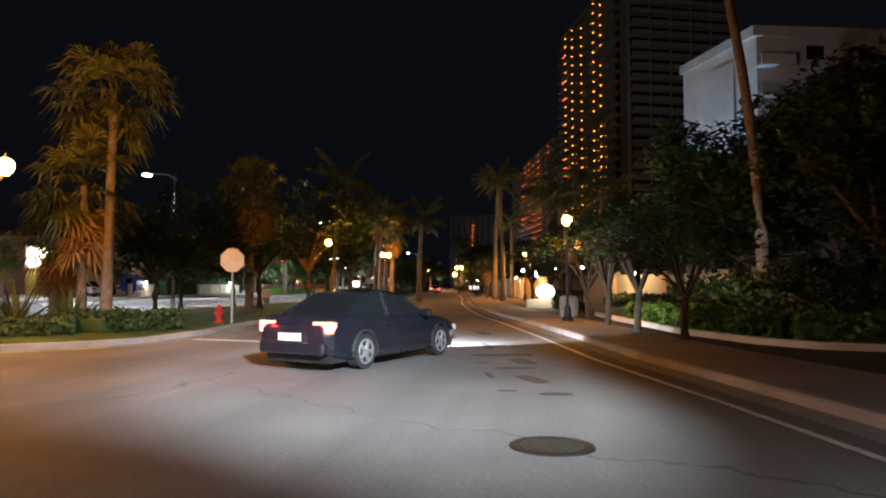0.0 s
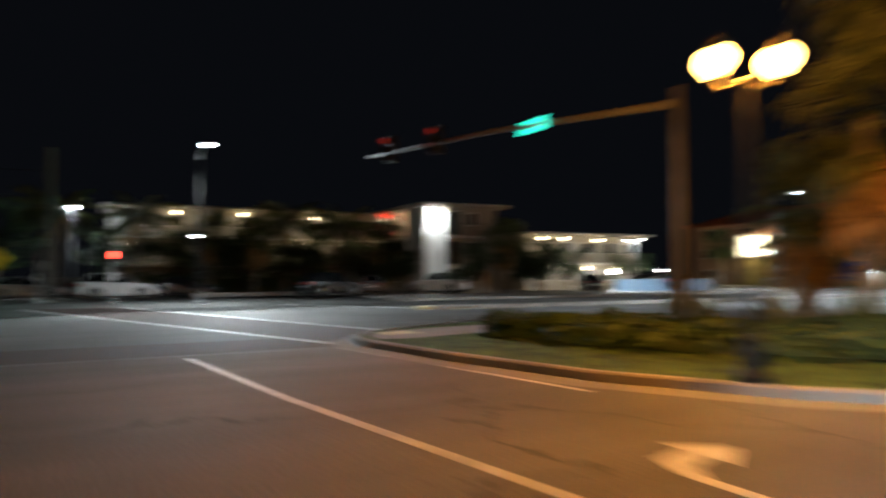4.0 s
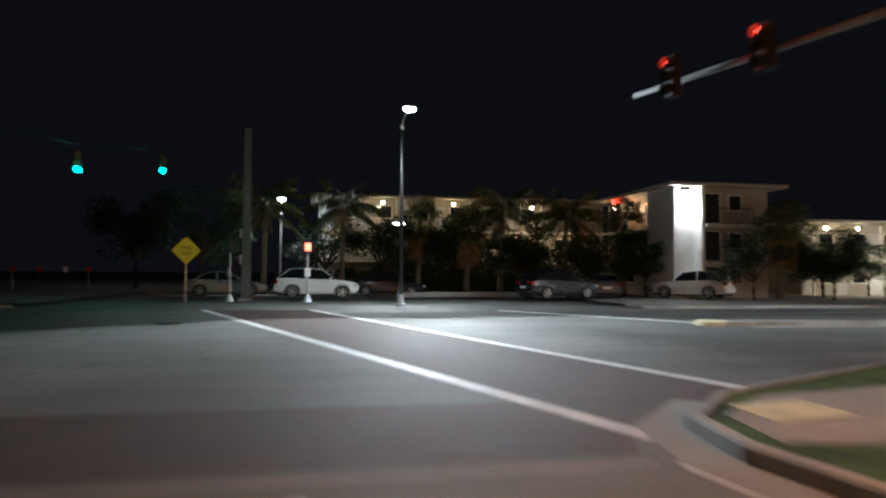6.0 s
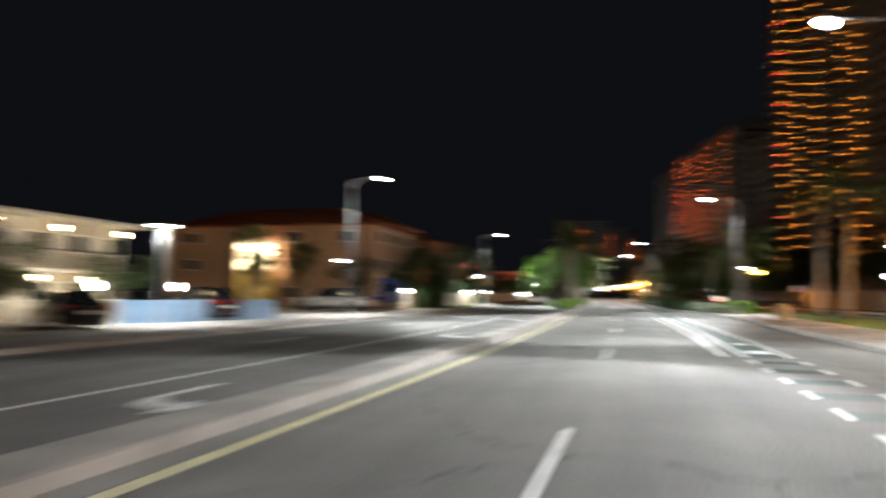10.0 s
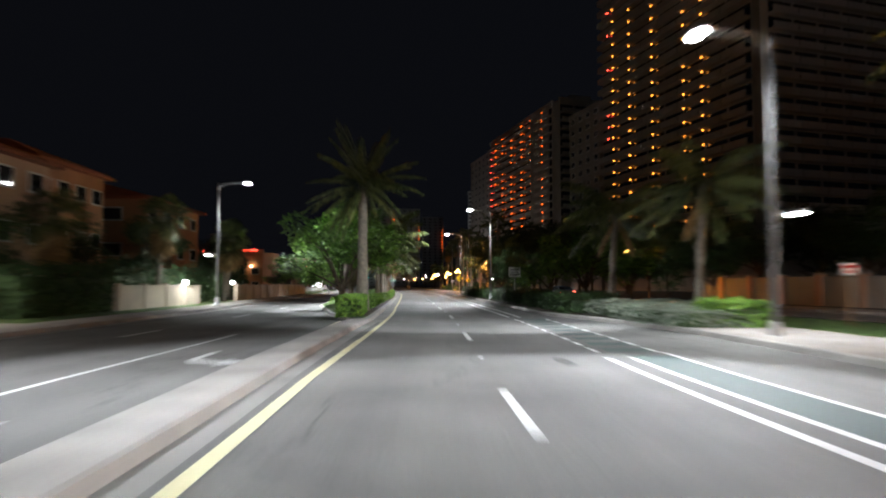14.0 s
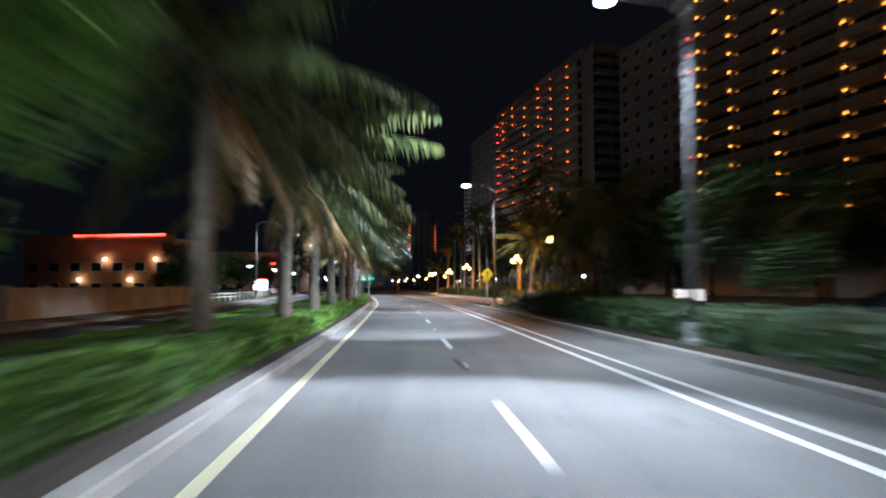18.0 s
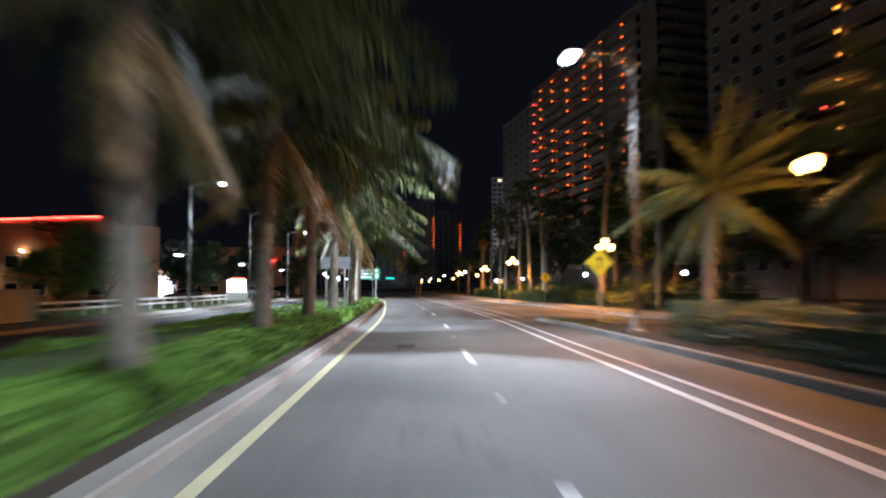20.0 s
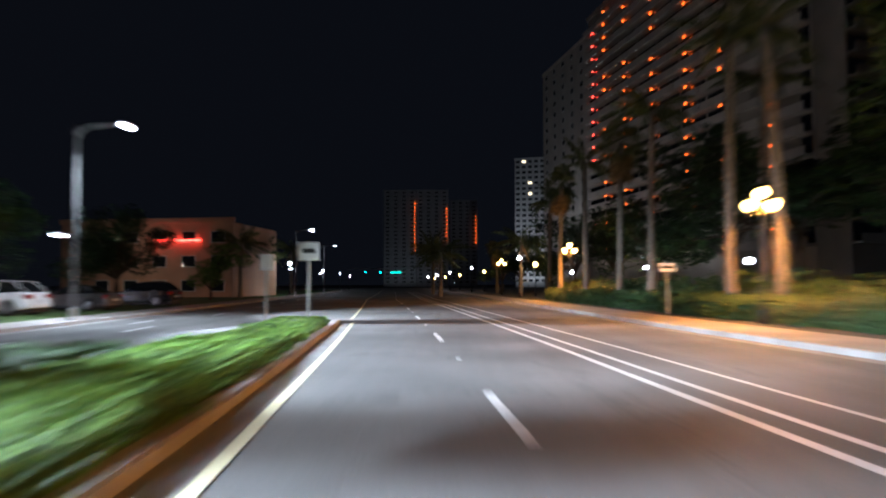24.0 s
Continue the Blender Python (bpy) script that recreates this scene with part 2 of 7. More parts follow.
def tube(bm, pts, radii, seg=8, cap=True):
    """A round tube through the points."""
    pts = [Vector(p) for p in pts]
    rings = []
    for i, p in enumerate(pts):
        d = (pts[min(i + 1, len(pts) - 1)] - pts[max(i - 1, 0)]).normalized()
        a = d.orthogonal().normalized() if abs(d.z) < 0.999 else Vector((1, 0, 0))
        if abs(d.z) < 0.999 and abs(d.z) > 0.02:
            a = Vector((0, 0, 1)).cross(d).normalized()
        c = d.cross(a)
        r = radii[i] if isinstance(radii, (list, tuple)) else radii
        rings.append([bm.verts.new(p + (a * math.cos(k * 2 * math.pi / seg) + c * math.sin(k * 2 * math.pi / seg)) * r) for k in range(seg)])
    for r0, r1 in zip(rings, rings[1:]):
        for k in range(seg):
            bm.faces.new((r0[k], r0[(k + 1) % seg], r1[(k + 1) % seg], r1[k]))
    if cap:
        bm.faces.new(rings[0][::-1])
        bm.faces.new(rings[-1])
    return bm


def lathe(bm, profile, seg=16, cx=0.0, cy=0.0):
    """A turned body; profile of (radius, height) from below."""
    rings = []
    for r, z in profile:
        rings.append([bm.verts.new((cx + r * math.cos(k * 2 * math.pi / seg), cy + r * math.sin(k * 2 * math.pi / seg), z)) for k in range(seg)])
    for r0, r1 in zip(rings, rings[1:]):
        for k in range(seg):
            bm.faces.new((r0[k], r0[(k + 1) % seg], r1[(k + 1) % seg], r1[k]))
    bm.faces.new(rings[0][::-1])
    bm.faces.new(rings[-1])
    return bm


def prism(bm, poly, z0, z1):
    """An upright block over a ground outline (counter-clockwise)."""
    a = [bm.verts.new((x, y, z0)) for x, y in poly]
    b = [bm.verts.new((x, y, z1)) for x, y in poly]
    n = len(poly)
    for i in range(n):
        bm.faces.new((a[i], a[(i + 1) % n], b[(i + 1) % n], b[i]))
    bm.faces.new(b)
    bm.faces.new(a[::-1])
    bmesh.ops.recalc_face_normals(bm, faces=bm.faces[:])
    return bm


# ---- the main road's line ----
_S = np.arange(-140, 420.01, 0.5)
_TH = np.radians(np.interp(_S, (-140, -45, -25, 0, 37, 80, 105, 131, 200, 400), (-1.8, -1.6, -1.2, 0.3, 1.0, 2.7, 3.7, 4.2, 5.2, 6.0)))
_TH = np.convolve(np.pad(_TH, 20, "edge"), np.ones(41) / 41, "valid")
_X = np.concatenate([[0], np.cumsum(-np.sin(_TH[:-1]) * 0.5)])
_Y = np.concatenate([[0], np.cumsum(np.cos(_TH[:-1]) * 0.5)])
_X, _Y = _X - np.interp(0, _S, _X), _Y - np.interp(0, _S, _Y)


def rd(s, l=0.0):
    """The place s metres along the lane line and l metres to its right."""
    t = float(np.interp(s, _S, _TH))
    l += float(np.interp(s, (0, 40, 60, 100, 135, 170), (0, -0.2, -0.2, 0.0, 0.22, 0.22)))
    return (float(np.interp(s, _S, _X)) + l * math.cos(t), float(np.interp(s, _S, _Y)) + l * math.sin(t))


def rdyaw(s):
    return math.degrees(float(np.interp(s, _S, _TH)))


def rdpose(s, l, z=0.0, turn=0.0):
    x, y = rd(s, l)
    return pose(x, y, z, 0, 0, rdyaw(s) + turn)


def offs(table, s):
    return float(np.interp(s, table[0], table[1]))


def sweep(name, profile, s0, s1, material, parent=None, shift=None, step=2.0, label=""):
    """A section of (l, z) points carried along the road; shift: table of l by s."""
    n = max(2, int(abs(s1 - s0) / step) + 1)
    vs, fs = [], []
    for s in np.linspace(s0, s1, n):
        d = offs(shift, s) if shift else 0.0
        for l, z in profile:
            vs.append((*rd(s, l + d), z))
    k = len(profile)
    for i in range(n - 1):
        for j in range(k - 1):
            a = i * k + j
            fs.append((a, a + 1, a + k + 1, a + k))
    return raw(name, vs, fs, material, parent, label)


# ---- ground, roads, kerbs ----
tagged(raw("ground", [(-2500, -2500, -0.06), (2500, -2500, -0.06), (2500, 2500, -0.06), (-2500, 2500, -0.06)], [(0, 1, 2, 3)], EARTH),
       "dark open ground reaching the horizon", "ground", kind="structure")
road = raw("road", [(-75, -95, 0), (75, -95, 0), (75, 460, 0), (-75, 460, 0)], [(0, 1, 2, 3)], ASPHALT)
tagged(road, "worn grey asphalt road with cracks and tar stains", "road", kind="structure")

ML = ((29, 31, 36, 49, 60, 140, 150, 158, 159.5), (-4.4, -4.7, -6.0, -8.3, -9.0, -9.0, -7.6, -5.2, -4.5))     # west edge of the median
KL = ((-140, -60, -40, 40, 60, 420), (-16, -14.9, -13.6, -13.6, -14.9, -14.9))                                     # west kerb
RK = ((-39, -30, -12, 22, 30, 36, 104, 109, 110.5), (5.6, 6.3, 7.35, 7.35, 6.2, 4.85, 4.75, 4.5, 4.3))             # east kerb of the main road
EK = ((104, 113, 131, 140, 156, 420), (11.6, 10.2, 9.3, 8.1, 7.45, 7.4))                                           # east kerb past the merge


def kerb_along(name, table, s0, s1, side, label="worn pale concrete kerb", gutter=0.0, step=2.0, wide=0.17):
    """A kerb stone row; side +1: the raised ground lies to the right."""
    k = thing(name, label, "kerb", kind="structure")
    d = side
    sweep("kerb_stone", [(0, 0.0), (0.02 * d, 0.13), (0.05 * d, 0.155), (wide * d, 0.16), (wide * d, 0.0)], s0, s1, KERB, k, table, step)
    if gutter:
        sweep("gutter", [(-gutter * d, 0.006), (0, 0.012)], s0, s1, CONCRETE, k, table, step)
    return k


# the painted lanes wander a little between the kerbs
LANE = ((-30, -8, 8, 12, 20, 33, 41, 47, 57, 69, 95, 107, 117, 127, 135, 141, 147, 152, 163, 176, 205), (0.04, 0.04, 0.0, -0.02, 0.13, 0.22, 0.18, 0.0, -0.06, -0.15, -0.12, 0.03, -0.02, -0.25, -0.4, -0.52, -0.62, -0.74, -1.06, -1.42, -2.3))
# the bicycle lane swings out before the crossing
SWING = tuple(((*LANE[0][:2], 4, *LANE[0][2:]), (0.24, 0.24, 0.1, *LANE[1][2:])))

# the yellow edge line and the median kerb beside it
EDGE = (LANE[0], tuple(v + float(np.interp(s, (20, 31, 57, 300), (0.0, 0.10, 0.17, 0.2))) for s, v in zip(*LANE)))
KM = ((20, 26, 31, 57, 104, 139, 145, 160), (-3.62, -3.5, -3.36, -3.5, -3.52, -3.88, -3.99, -4.36))


def line_along(s0, s1, l0, l1, material, name="lane_line", shift=None, z=0.005, step=2.0):
    return sweep(name, [(l0, z), (l1, z)], s0, s1, material, road, shift or LANE, step)


# lane marks of the main road
line_along(-34.6, 20, -3.18, -2.99, YELLOWPAINT, z=0.014)
line_along(20, 160, -3.15, -2.99, YELLOWPAINT, z=0.014, shift=EDGE)
line_along(163, 330, -3.14, -3.00, YELLOWPAINT)


def dash_at(k):
    s = 7.43 + 12.19 * k
    return s + float(np.interp(s, (50, 68, 129, 141, 300), (0, -1.25, -1.3, -3.2, -3.2)))


for k in range(-3, 26):
    s = dash_at(k)
    if s + 3 < 300:
        line_along(s, s + 3.05, -0.07, 0.07, WHITEPAINT, "lane_dash", step=3.05)
REFL = mat("lane_reflector_plastic", (0.75, 0.76, 0.78), 0.3, vary=0.1, bump=0)
bm = bmesh.new()
r = bmesh.ops.create_cube(bm, size=1)
for v in r["verts"]:
    top = v.co.z > 0
    v.co = (v.co.x * (0.07 if top else 0.11), v.co.y * (0.05 if top else 0.11), 0.02 if top else 0.0)
stud = part("lane_reflector", bm, REFL, road)
stud.matrix_basis = rdpose(7.43 - 4.57, offs(LANE, 2.9), 0.002)
for k in range(-2, 22):
    share(stud, road, rdpose(dash_at(k) + 7.62, offs(LANE, dash_at(k) + 7.62), 0.002))
for s0, s1 in ((-15.3, 14.8), (33, 300)):
    line_along(s0, s1, 2.62, 2.78, WHITEPAINT, shift=SWING)
    line_along(s0, s1, 3.16, 3.30, WHITEPAINT, shift=SWING)
line_along(-15.3, 16, 4.22, 4.34, WHITEPAINT, shift=SWING)
line_along(112, 300, 4.15, 4.27, WHITEPAINT)
line_along(-15.3, 15.5, 3.30, 4.22, GREENLANE, "bike_lane", shift=SWING, z=0.003)
for k in range(7):     # broken lane over the bus stop
    s = -17.0 - k * 1.85
    line_along(s, s + 0.75, 3.24, 4.3, GREENLANE, "bike_lane_block", shift=SWING, z=0.003, step=0.75)
    line_along(s, s + 0.95, 3.14, 3.26, WHITEPAINT, "lane_dash", shift=SWING, step=0.95)
    line_along(s, s + 0.95, 4.26, 4.38, WHITEPAINT, "lane_dash", shift=SWING, step=0.95)
for k in range(9):     # broken crossing of the bike lane
    s = 16.2 + k * 1.75
    line_along(s, s + 0.95, 3.05, 4.1, GREENLANE, "bike_lane_block", z=0.003, step=0.95)
    line_along(s, s + 0.95, 2.72, 2.84, WHITEPAINT, "lane_dash", step=0.95)
    line_along(s, s + 0.95, 4.12, 4.24, WHITEPAINT, "lane_dash", step=0.95)
# bicycle stencil: rider block and chevrons as plain strokes
for s0 in (-14.2,):
    line_along(s0, s0 + 1.1, 3.45, 4.05, WHITEPAINT, "bike_stencil", shift=SWING, z=0.007, step=0.6)
    line_along(s0 + 3.4, s0 + 4.3, 3.6, 3.95, WHITEPAINT, "bike_stencil", shift=SWING, z=0.007, step=0.5)
# southbound side
WEDGE = ((-33, -5, 8, 30), (-4.88, -4.84, -4.73, -4.7))
sweep("lane_line", [(-0.07, 0.005), (0.07, 0.005)], -33, 30, YELLOWPAINT, road, WEDGE)
line_along(-33, 22, -7.28, -7.15, WHITEPAINT)
for k in range(-3, 24):
    line_along(9 + 12.19 * k, 12 + 12.19 * k, -10.45, -10.32, WHITEPAINT, "lane_dash", step=3)
for k in range(2, 12):
    line_along(26 + 12.19 * k, 29 + 12.19 * k, -11.9, -11.78, WHITEPAINT, "lane_dash", step=3)


def arrow(at, label="turn_arrow", bend=1):
    """A painted turn arrow: shaft, bent neck and head."""
    w = 0.09
    vs = [(-w, 0), (w, 0), (w, 1.5), (w + 0.25, 1.85), (w + 0.62, 2.0), (w + 0.62, 1.72), (w + 1.3, 2.2), (w + 0.62, 2.68), (w + 0.62, 2.4), (0.1, 2.2), (-w, 1.7)]
    ob = raw(label, [(x * bend, y, 0) for x, y in vs], [(0, 1, 2, 10), (2, 3, 9, 10), (3, 4, 8, 9), (5, 6, 7), (4, 5, 7, 8)], WHITEPAINT, road)
    ob.matrix_basis = at
    return ob


for s in (-8, 8, 16.5, -24):
    arrow(rdpose(s, -6.0, 0.006, 180), bend=-1)
arrow(pose(21.5, -45.2, 0.006, 0, 0, 90) @ Matrix.Diagonal((0.78, 0.78, 1, 1)), bend=1)
arrow(pose(21.7, -46.95, 0.0075, 0, 0, 90) @ Matrix.Diagonal((1.15, 0.78, 1, 1)), bend=-1)

# the separator between the two directions, then the planted median
SF = ((-36, 0, 8, 14, 22, 29.5), (-3.55, -3.6, -3.68, -3.74, -3.62, -3.42))
sep = thing("median_separator", "narrow raised concrete traffic separator", "median", kind="structure")
sweep("separator_top", [(0.0, 0.0), (-0.05, 0.13), (-0.11, 0.15), (-0.86, 0.15), (-0.92, 0.13), (-0.95, 0.0)], -35.3, 29.5, KERB, sep, SF)
sweep("gutter", [(0.0, 0.008), (0.36, 0.004)], -34, 29.5, CONCRETE, sep, SF)
bm = lathe(bmesh.new(), [(0.54, 0.0), (0.52, 0.12), (0.44, 0.156)], 20, *rd(-35.3, -4.08))
part("separator_nose", bm, YELLOWPAINT, sep, "yellow painted nose")

for a, b in ((29, 159.5),):
    km = kerb_along("kerb_median_east", KM, a, b, -1, wide=0.28)
    vs, fs = [], []
    for i, sv in enumerate(np.linspace(a, b, 66)):
        vs += [(*rd(sv, offs(KM, sv)), 0.012), (*rd(sv, -3.17 + offs(EDGE, sv)), 0.006)]
        if i:
            fs.append((2 * i - 2, 2 * i - 1, 2 * i + 1, 2 * i))
    raw("gutter", vs, fs, CONCRETE, km)
    kerb_along("kerb_median_west", ML, a, b, 1)
median = thing("median_bed", "planted median with lawn and a short mulch strip", "median", kind="structure")
n = 90
vs, fs = [], []
for i in range(n):
    s = 29.5 + (159.2 - 29.5) * i / (n - 1)
    w = offs(ML, s) + 0.16
    e = offs(KM, s) - offs(((29, 31, 33, 54, 59, 160), (0.26, 0.3, 1.5, 1.5, 0.55, 0.5)), s)
    for j in range(9):
        f = j / 8
        bumpy = 0.16 + offs(((29, 44, 54, 92, 112, 160), (0.1, 0.25, 0.45, 0.45, 0.25, 0.1)), s) * math.sin(math.pi * f) * min(1, (e - w) / 3) + 0.02 * noise.noise(Vector((s * 0.5, j, 1)))
        vs.append((*rd(s, w + (e - w) * f), bumpy))
for i in range(n - 1):
    for j in range(8):
        a = i * 9 + j
        fs.append((a, a + 1, a + 10, a + 9))
raw("lawn", vs, fs, GRASS, median, smooth=True)
sweep("mulch_strip", [(-0.26, 0.158), (-0.45, 0.18), (-0.62, 0.165)], 30, 158.5, SOIL, median, KM)
sweep("mulch_strip", [(-0.62, 0.165), (-1.0, 0.18), (-1.6, 0.17)], 31.5, 58, SOIL, median, KM)

# west side: kerb, sidewalk slabs, verge
kerb_along("kerb_west", KL, -33, 300, -1, gutter=0.4)
kerb_along("kerb_southwest", KL, -140, -60, -1, gutter=0.4)
west = thing("sidewalk_west", "pale concrete sidewalk slabs", "sidewalk", kind="structure")


def slabs(parent, table, s0, s1, l0, l1, pitch=1.8, near=None):
    """Sidewalk slabs with open joints; the stretch passed nearest as single pieces."""
    vs, fs = [], []
    s = s0
    while s < s1:
        e = min(s + pitch - 0.02, s1)
        q = [(*rd(s, offs(table, s) + l0), 0), (*rd(s, offs(table, s) + l1), 0), (*rd(e, offs(table, e) + l1), 0), (*rd(e, offs(table, e) + l0), 0)]
        z = 0.155 + random.uniform(-0.003, 0.003)
        top = [(x, y, z) for x, y, _ in q]
        low = [(x, y, 0.05) for x, y, _ in q]
        f8 = [(0, 1, 2, 3), (0, 4, 5, 1), (1, 5, 6, 2), (2, 6, 7, 3), (3, 7, 4, 0)]
        if near and near[0] <= s <= near[1]:
            raw("slab", top + low, f8, SIDEWALK, parent)
        else:
            b = len(vs)
            vs += top + low
            fs += [tuple(b + i for i in f) for f in f8]
        s += pitch
    if vs:
        tagged(raw("slabs_beyond", vs, fs, SIDEWALK, parent), kind="stuff")


slabs(west, KL, -33, 300, -2.0, -0.18, near=(-30, 95))
verge = thing("verge_west", "lawn and planting strip behind the sidewalk", "lawn", kind="structure")
sweep("lawn", [(-2.02, 0.14), (-9, 0.12), (-40, 0.10), (-90, 0.08)], -33, 26, SIDEWALK, verge, KL, label="paved forecourt and car park")
sweep("lawn", [(-2.02, 0.14), (-3.5, 0.16), (-90, 0.12)], 26, 330, GRASS, verge, KL)
sweep("forecourt", [(-2.02, 0.145), (-4.5, 0.15), (-90, 0.1)], -140, -60, SIDEWALK, verge, KL, label="paved corner")
# island between the main road and the side road
EAST = [(20.6, -39.0), (20.7, -36), (20.2, -32), (19.1, -24), (18.5, -15), (18.0, -4), (17.4, 8), (16.2, 22), (12.8, 45), (9.8, 65), (6.6, 86), (3.2, 105.5)]
WESTE = [rd(s, offs(RK, s)) for s in (109.5, 104, 95, 85, 75, 65, 55, 45, 36, 33, 30, 26, 22, 15, 5, -5, -12, -20, -30, -38)]
SOUTH = [(7.4, -42.6), (8.6, -43.7), (9.8, -43.9), (13.0, -43.5), (16.2, -42.8), (18.6, -41.6), (20.0, -40.3)]
ISLAND = EAST + WESTE + SOUTH


def ring_kerb(name, poly, width=0.17, label="worn pale concrete kerb"):
    """A kerb round a closed outline."""
    k = thing(name, label, "kerb", kind="structure")
    n = len(poly)
    area = sum(poly[i][0] * poly[(i + 1) % n][1] - poly[(i + 1) % n][0] * poly[i][1] for i in range(n))
    sg = 1 if area > 0 else -1
    inner = []
    for i in range(n):
        p, q, o = Vector(poly[i - 1]), Vector(poly[(i + 1) % n]), Vector(poly[i])
        d = (q - p).normalized()
        inner.append(o + Vector((-d.y, d.x)) * width * sg)
    vs, fs = [], []
    for i in range(n):
        o, q = poly[i], inner[i]
        m = (o[0] * 0.75 + q[0] * 0.25, o[1] * 0.75 + q[1] * 0.25)
        vs += [(o[0], o[1], 0.0), (o[0] * 0.9 + q[0] * 0.1, o[1] * 0.9 + q[1] * 0.1, 0.13), (*m, 0.158), (q[0], q[1], 0.162)]
    for i in range(n):
        a, b = i * 4, ((i + 1) % n) * 4
        fs += [(a + j, b + j, b + j + 1, a + j + 1) for j in range(3)]
    raw("kerb_stone", vs, fs, KERB, k)
    return inner


inner = ring_kerb("kerb_island", ISLAND)
isl = thing("plaza_island", "grassy island with a paved path and planting", "lawn", kind="structure")
bm = bmesh.new()
f = bm.faces.new([bm.verts.new((p[0], p[1], 0.13)) for p in inner])
bmesh.ops.triangulate(bm, faces=[f])
bmesh.ops.recalc_face_normals(bm, faces=bm.faces[:])
part("lawn", bm, GRASS, isl)
plaza = thing("sidewalk_plaza", "broad pinkish concrete sidewalk along the island", "sidewalk", kind="structure")
slabs(plaza, RK, -37, 24, 0.18, 3.6, pitch=1.9, near=(-37, 24))
raw("corner_pad", [(7.7, -42.2, 0.150), (8.7, -43.3, 0.150), (9.8, -43.5, 0.150), (10.0, -42.7, 0.150), (9.5, -41.0, 0.150), (9.25, -38.6, 0.150), (9.25, -35.5, 0.150), (6.6, -35.8, 0.150)], [tuple(range(8))], SIDEWALK, plaza, "pale concrete corner ramp")
ramp = raw("ramp_pad", [(8.3, -43.0, 0.166), (9.15, -43.05, 0.166), (8.95, -42.0, 0.168), (8.1, -42.0, 0.168)], [(0, 1, 2, 3)], YELLOWPAINT, plaza, "yellow tactile pad")
sweep("mulch_bed", [(0.2, 0.165), (4.5, 0.175)], 24.5, 103, SOIL, isl, RK)

# east side of the side road
EASTK = [(35.6, -52), (34.3, -46.2), (33.0, -41), (31.9, -35.2), (30.2, -27), (28.8, -21), (26.9, -10), (24.9, 4), (23.2, 20), (19.9, 45), (16.8, 65), (12.9, 87), (8.9, 104)] + \
        [rd(s, offs(EK, s)) for s in (113, 122, 131, 140, 156, 180, 220, 300)]
kb = thing("kerb_east", "worn pale concrete kerb", "kerb", kind="structure")
sw = thing("sidewalk_east", "stained concrete sidewalk with driveway apron", "sidewalk", kind="structure")
bank = thing("verge_east", "dark planted ground behind the sidewalk", "lawn", kind="structure")


def strip(name, line, offsets, material, parent, step=0, kinds="", label=""):
    """A section of (offset to the right, z) carried along a ground line."""
    vs, fs = [], []
    k = len(offsets)
    for i, p in enumerate(line):
        a, b = Vector(line[max(i - 1, 0)]), Vector(line[min(i + 1, len(line) - 1)])
        d = (b - a).normalized()
        nn = Vector((d.y, -d.x))
        for o, z in offsets:
            vs.append((p[0] + nn.x * o, p[1] + nn.y * o, z))
    for i in range(len(line) - 1):
        for j in range(k - 1):
            q = i * k + j
            fs.append((q, q + k, q + k + 1, q + 1))
    return raw(name, vs, fs, material, parent, label)


strip("kerb_stone", EASTK, [(0, 0), (0.02, 0.12), (0.05, 0.155), (0.17, 0.16)], KERB, kb)
strip("gutter", EASTK, [(-0.45, 0.004), (0, 0.01)], CONCRETE, kb)
strip("slabs", EASTK, [(0.17, 0.155), (2.5, 0.16)], SIDEWALK, sw)
strip("soil", EASTK, [(2.5, 0.15), (8, 0.2), (60, 0.3)], EARTH, bank)
raw("road_edge", [(35.5, -95, 0.05), (75, -95, 0.05), (75, -43, 0.05), (35.5, -43, 0.05)], [(0, 1, 2, 3)], CONCRETE, sw, "concrete driveway apron")
strip("gutter", SOUTH + EAST[:3], [(0.0, 0.012), (0.5, 0.006)], CONCRETE, kb)
# side road marks
strip("edge_line", EASTK[:11], [(-0.98, 0.014), (-0.86, 0.014)], WHITEPAINT, road)
# painted crossing over the main road, with darker paving between white lines
def quad(name, pts, material, z=0.004, label=""):
    return raw(name, [(x, y, z) for x, y in pts], [(0, 1, 2, 3)], material, road, label)


CW0, CW1 = Vector((8.9, -44.18)), Vector((-14.6, -51.87))   # south white line
CV0, CV1 = Vector((7.9, -41.11)), Vector((-14.2, -47.5))    # north white line
u = (CW1 - CW0).normalized()
nrm = Vector((u.y, -u.x))
for a, b in ((CW0, CW1), (CV0, CV1)):
    h = nrm * 0.15
    quad("crossing_line", [a - h, b - h, b + h, a + h], WHITEPAINT, 0.006)
quad("crossing_paving", [CW0, CV0, CV1, CW1], BRICKRED, 0.003, "dark red paving of the crossing")
quad("crossing_paving", [(6.9, -43.6), (9.4, -44.6), (9.6, -58), (6.9, -58)], BRICKRED, 0.0035, "dark red paving of the crossing")
quad("paving_border", [(9.62, -44.6), (9.78, -44.6), (9.9, -58), (9.74, -58)], CONCRETE, 0.006)
quad("lane_line", [(10.2, -47.48), (15.3, -46.98), (15.3, -47.13), (10.2, -47.63)], WHITEPAINT, 0.006)
quad("lane_line", [(15.3, -46.98), (20.6, -46.22), (20.6, -46.37), (15.3, -47.13)], WHITEPAINT, 0.006)
quad("lane_line", [(9.8, -44.35), (16.8, -43.3), (16.8, -43.42), (9.8, -44.47)], WHITEPAINT, 0.006)
quad("stop_line", [(-4.95, -35.05), (-13.2, -39.85), (-13.4, -39.5), (-5.15, -34.7)], WHITEPAINT, 0.006)
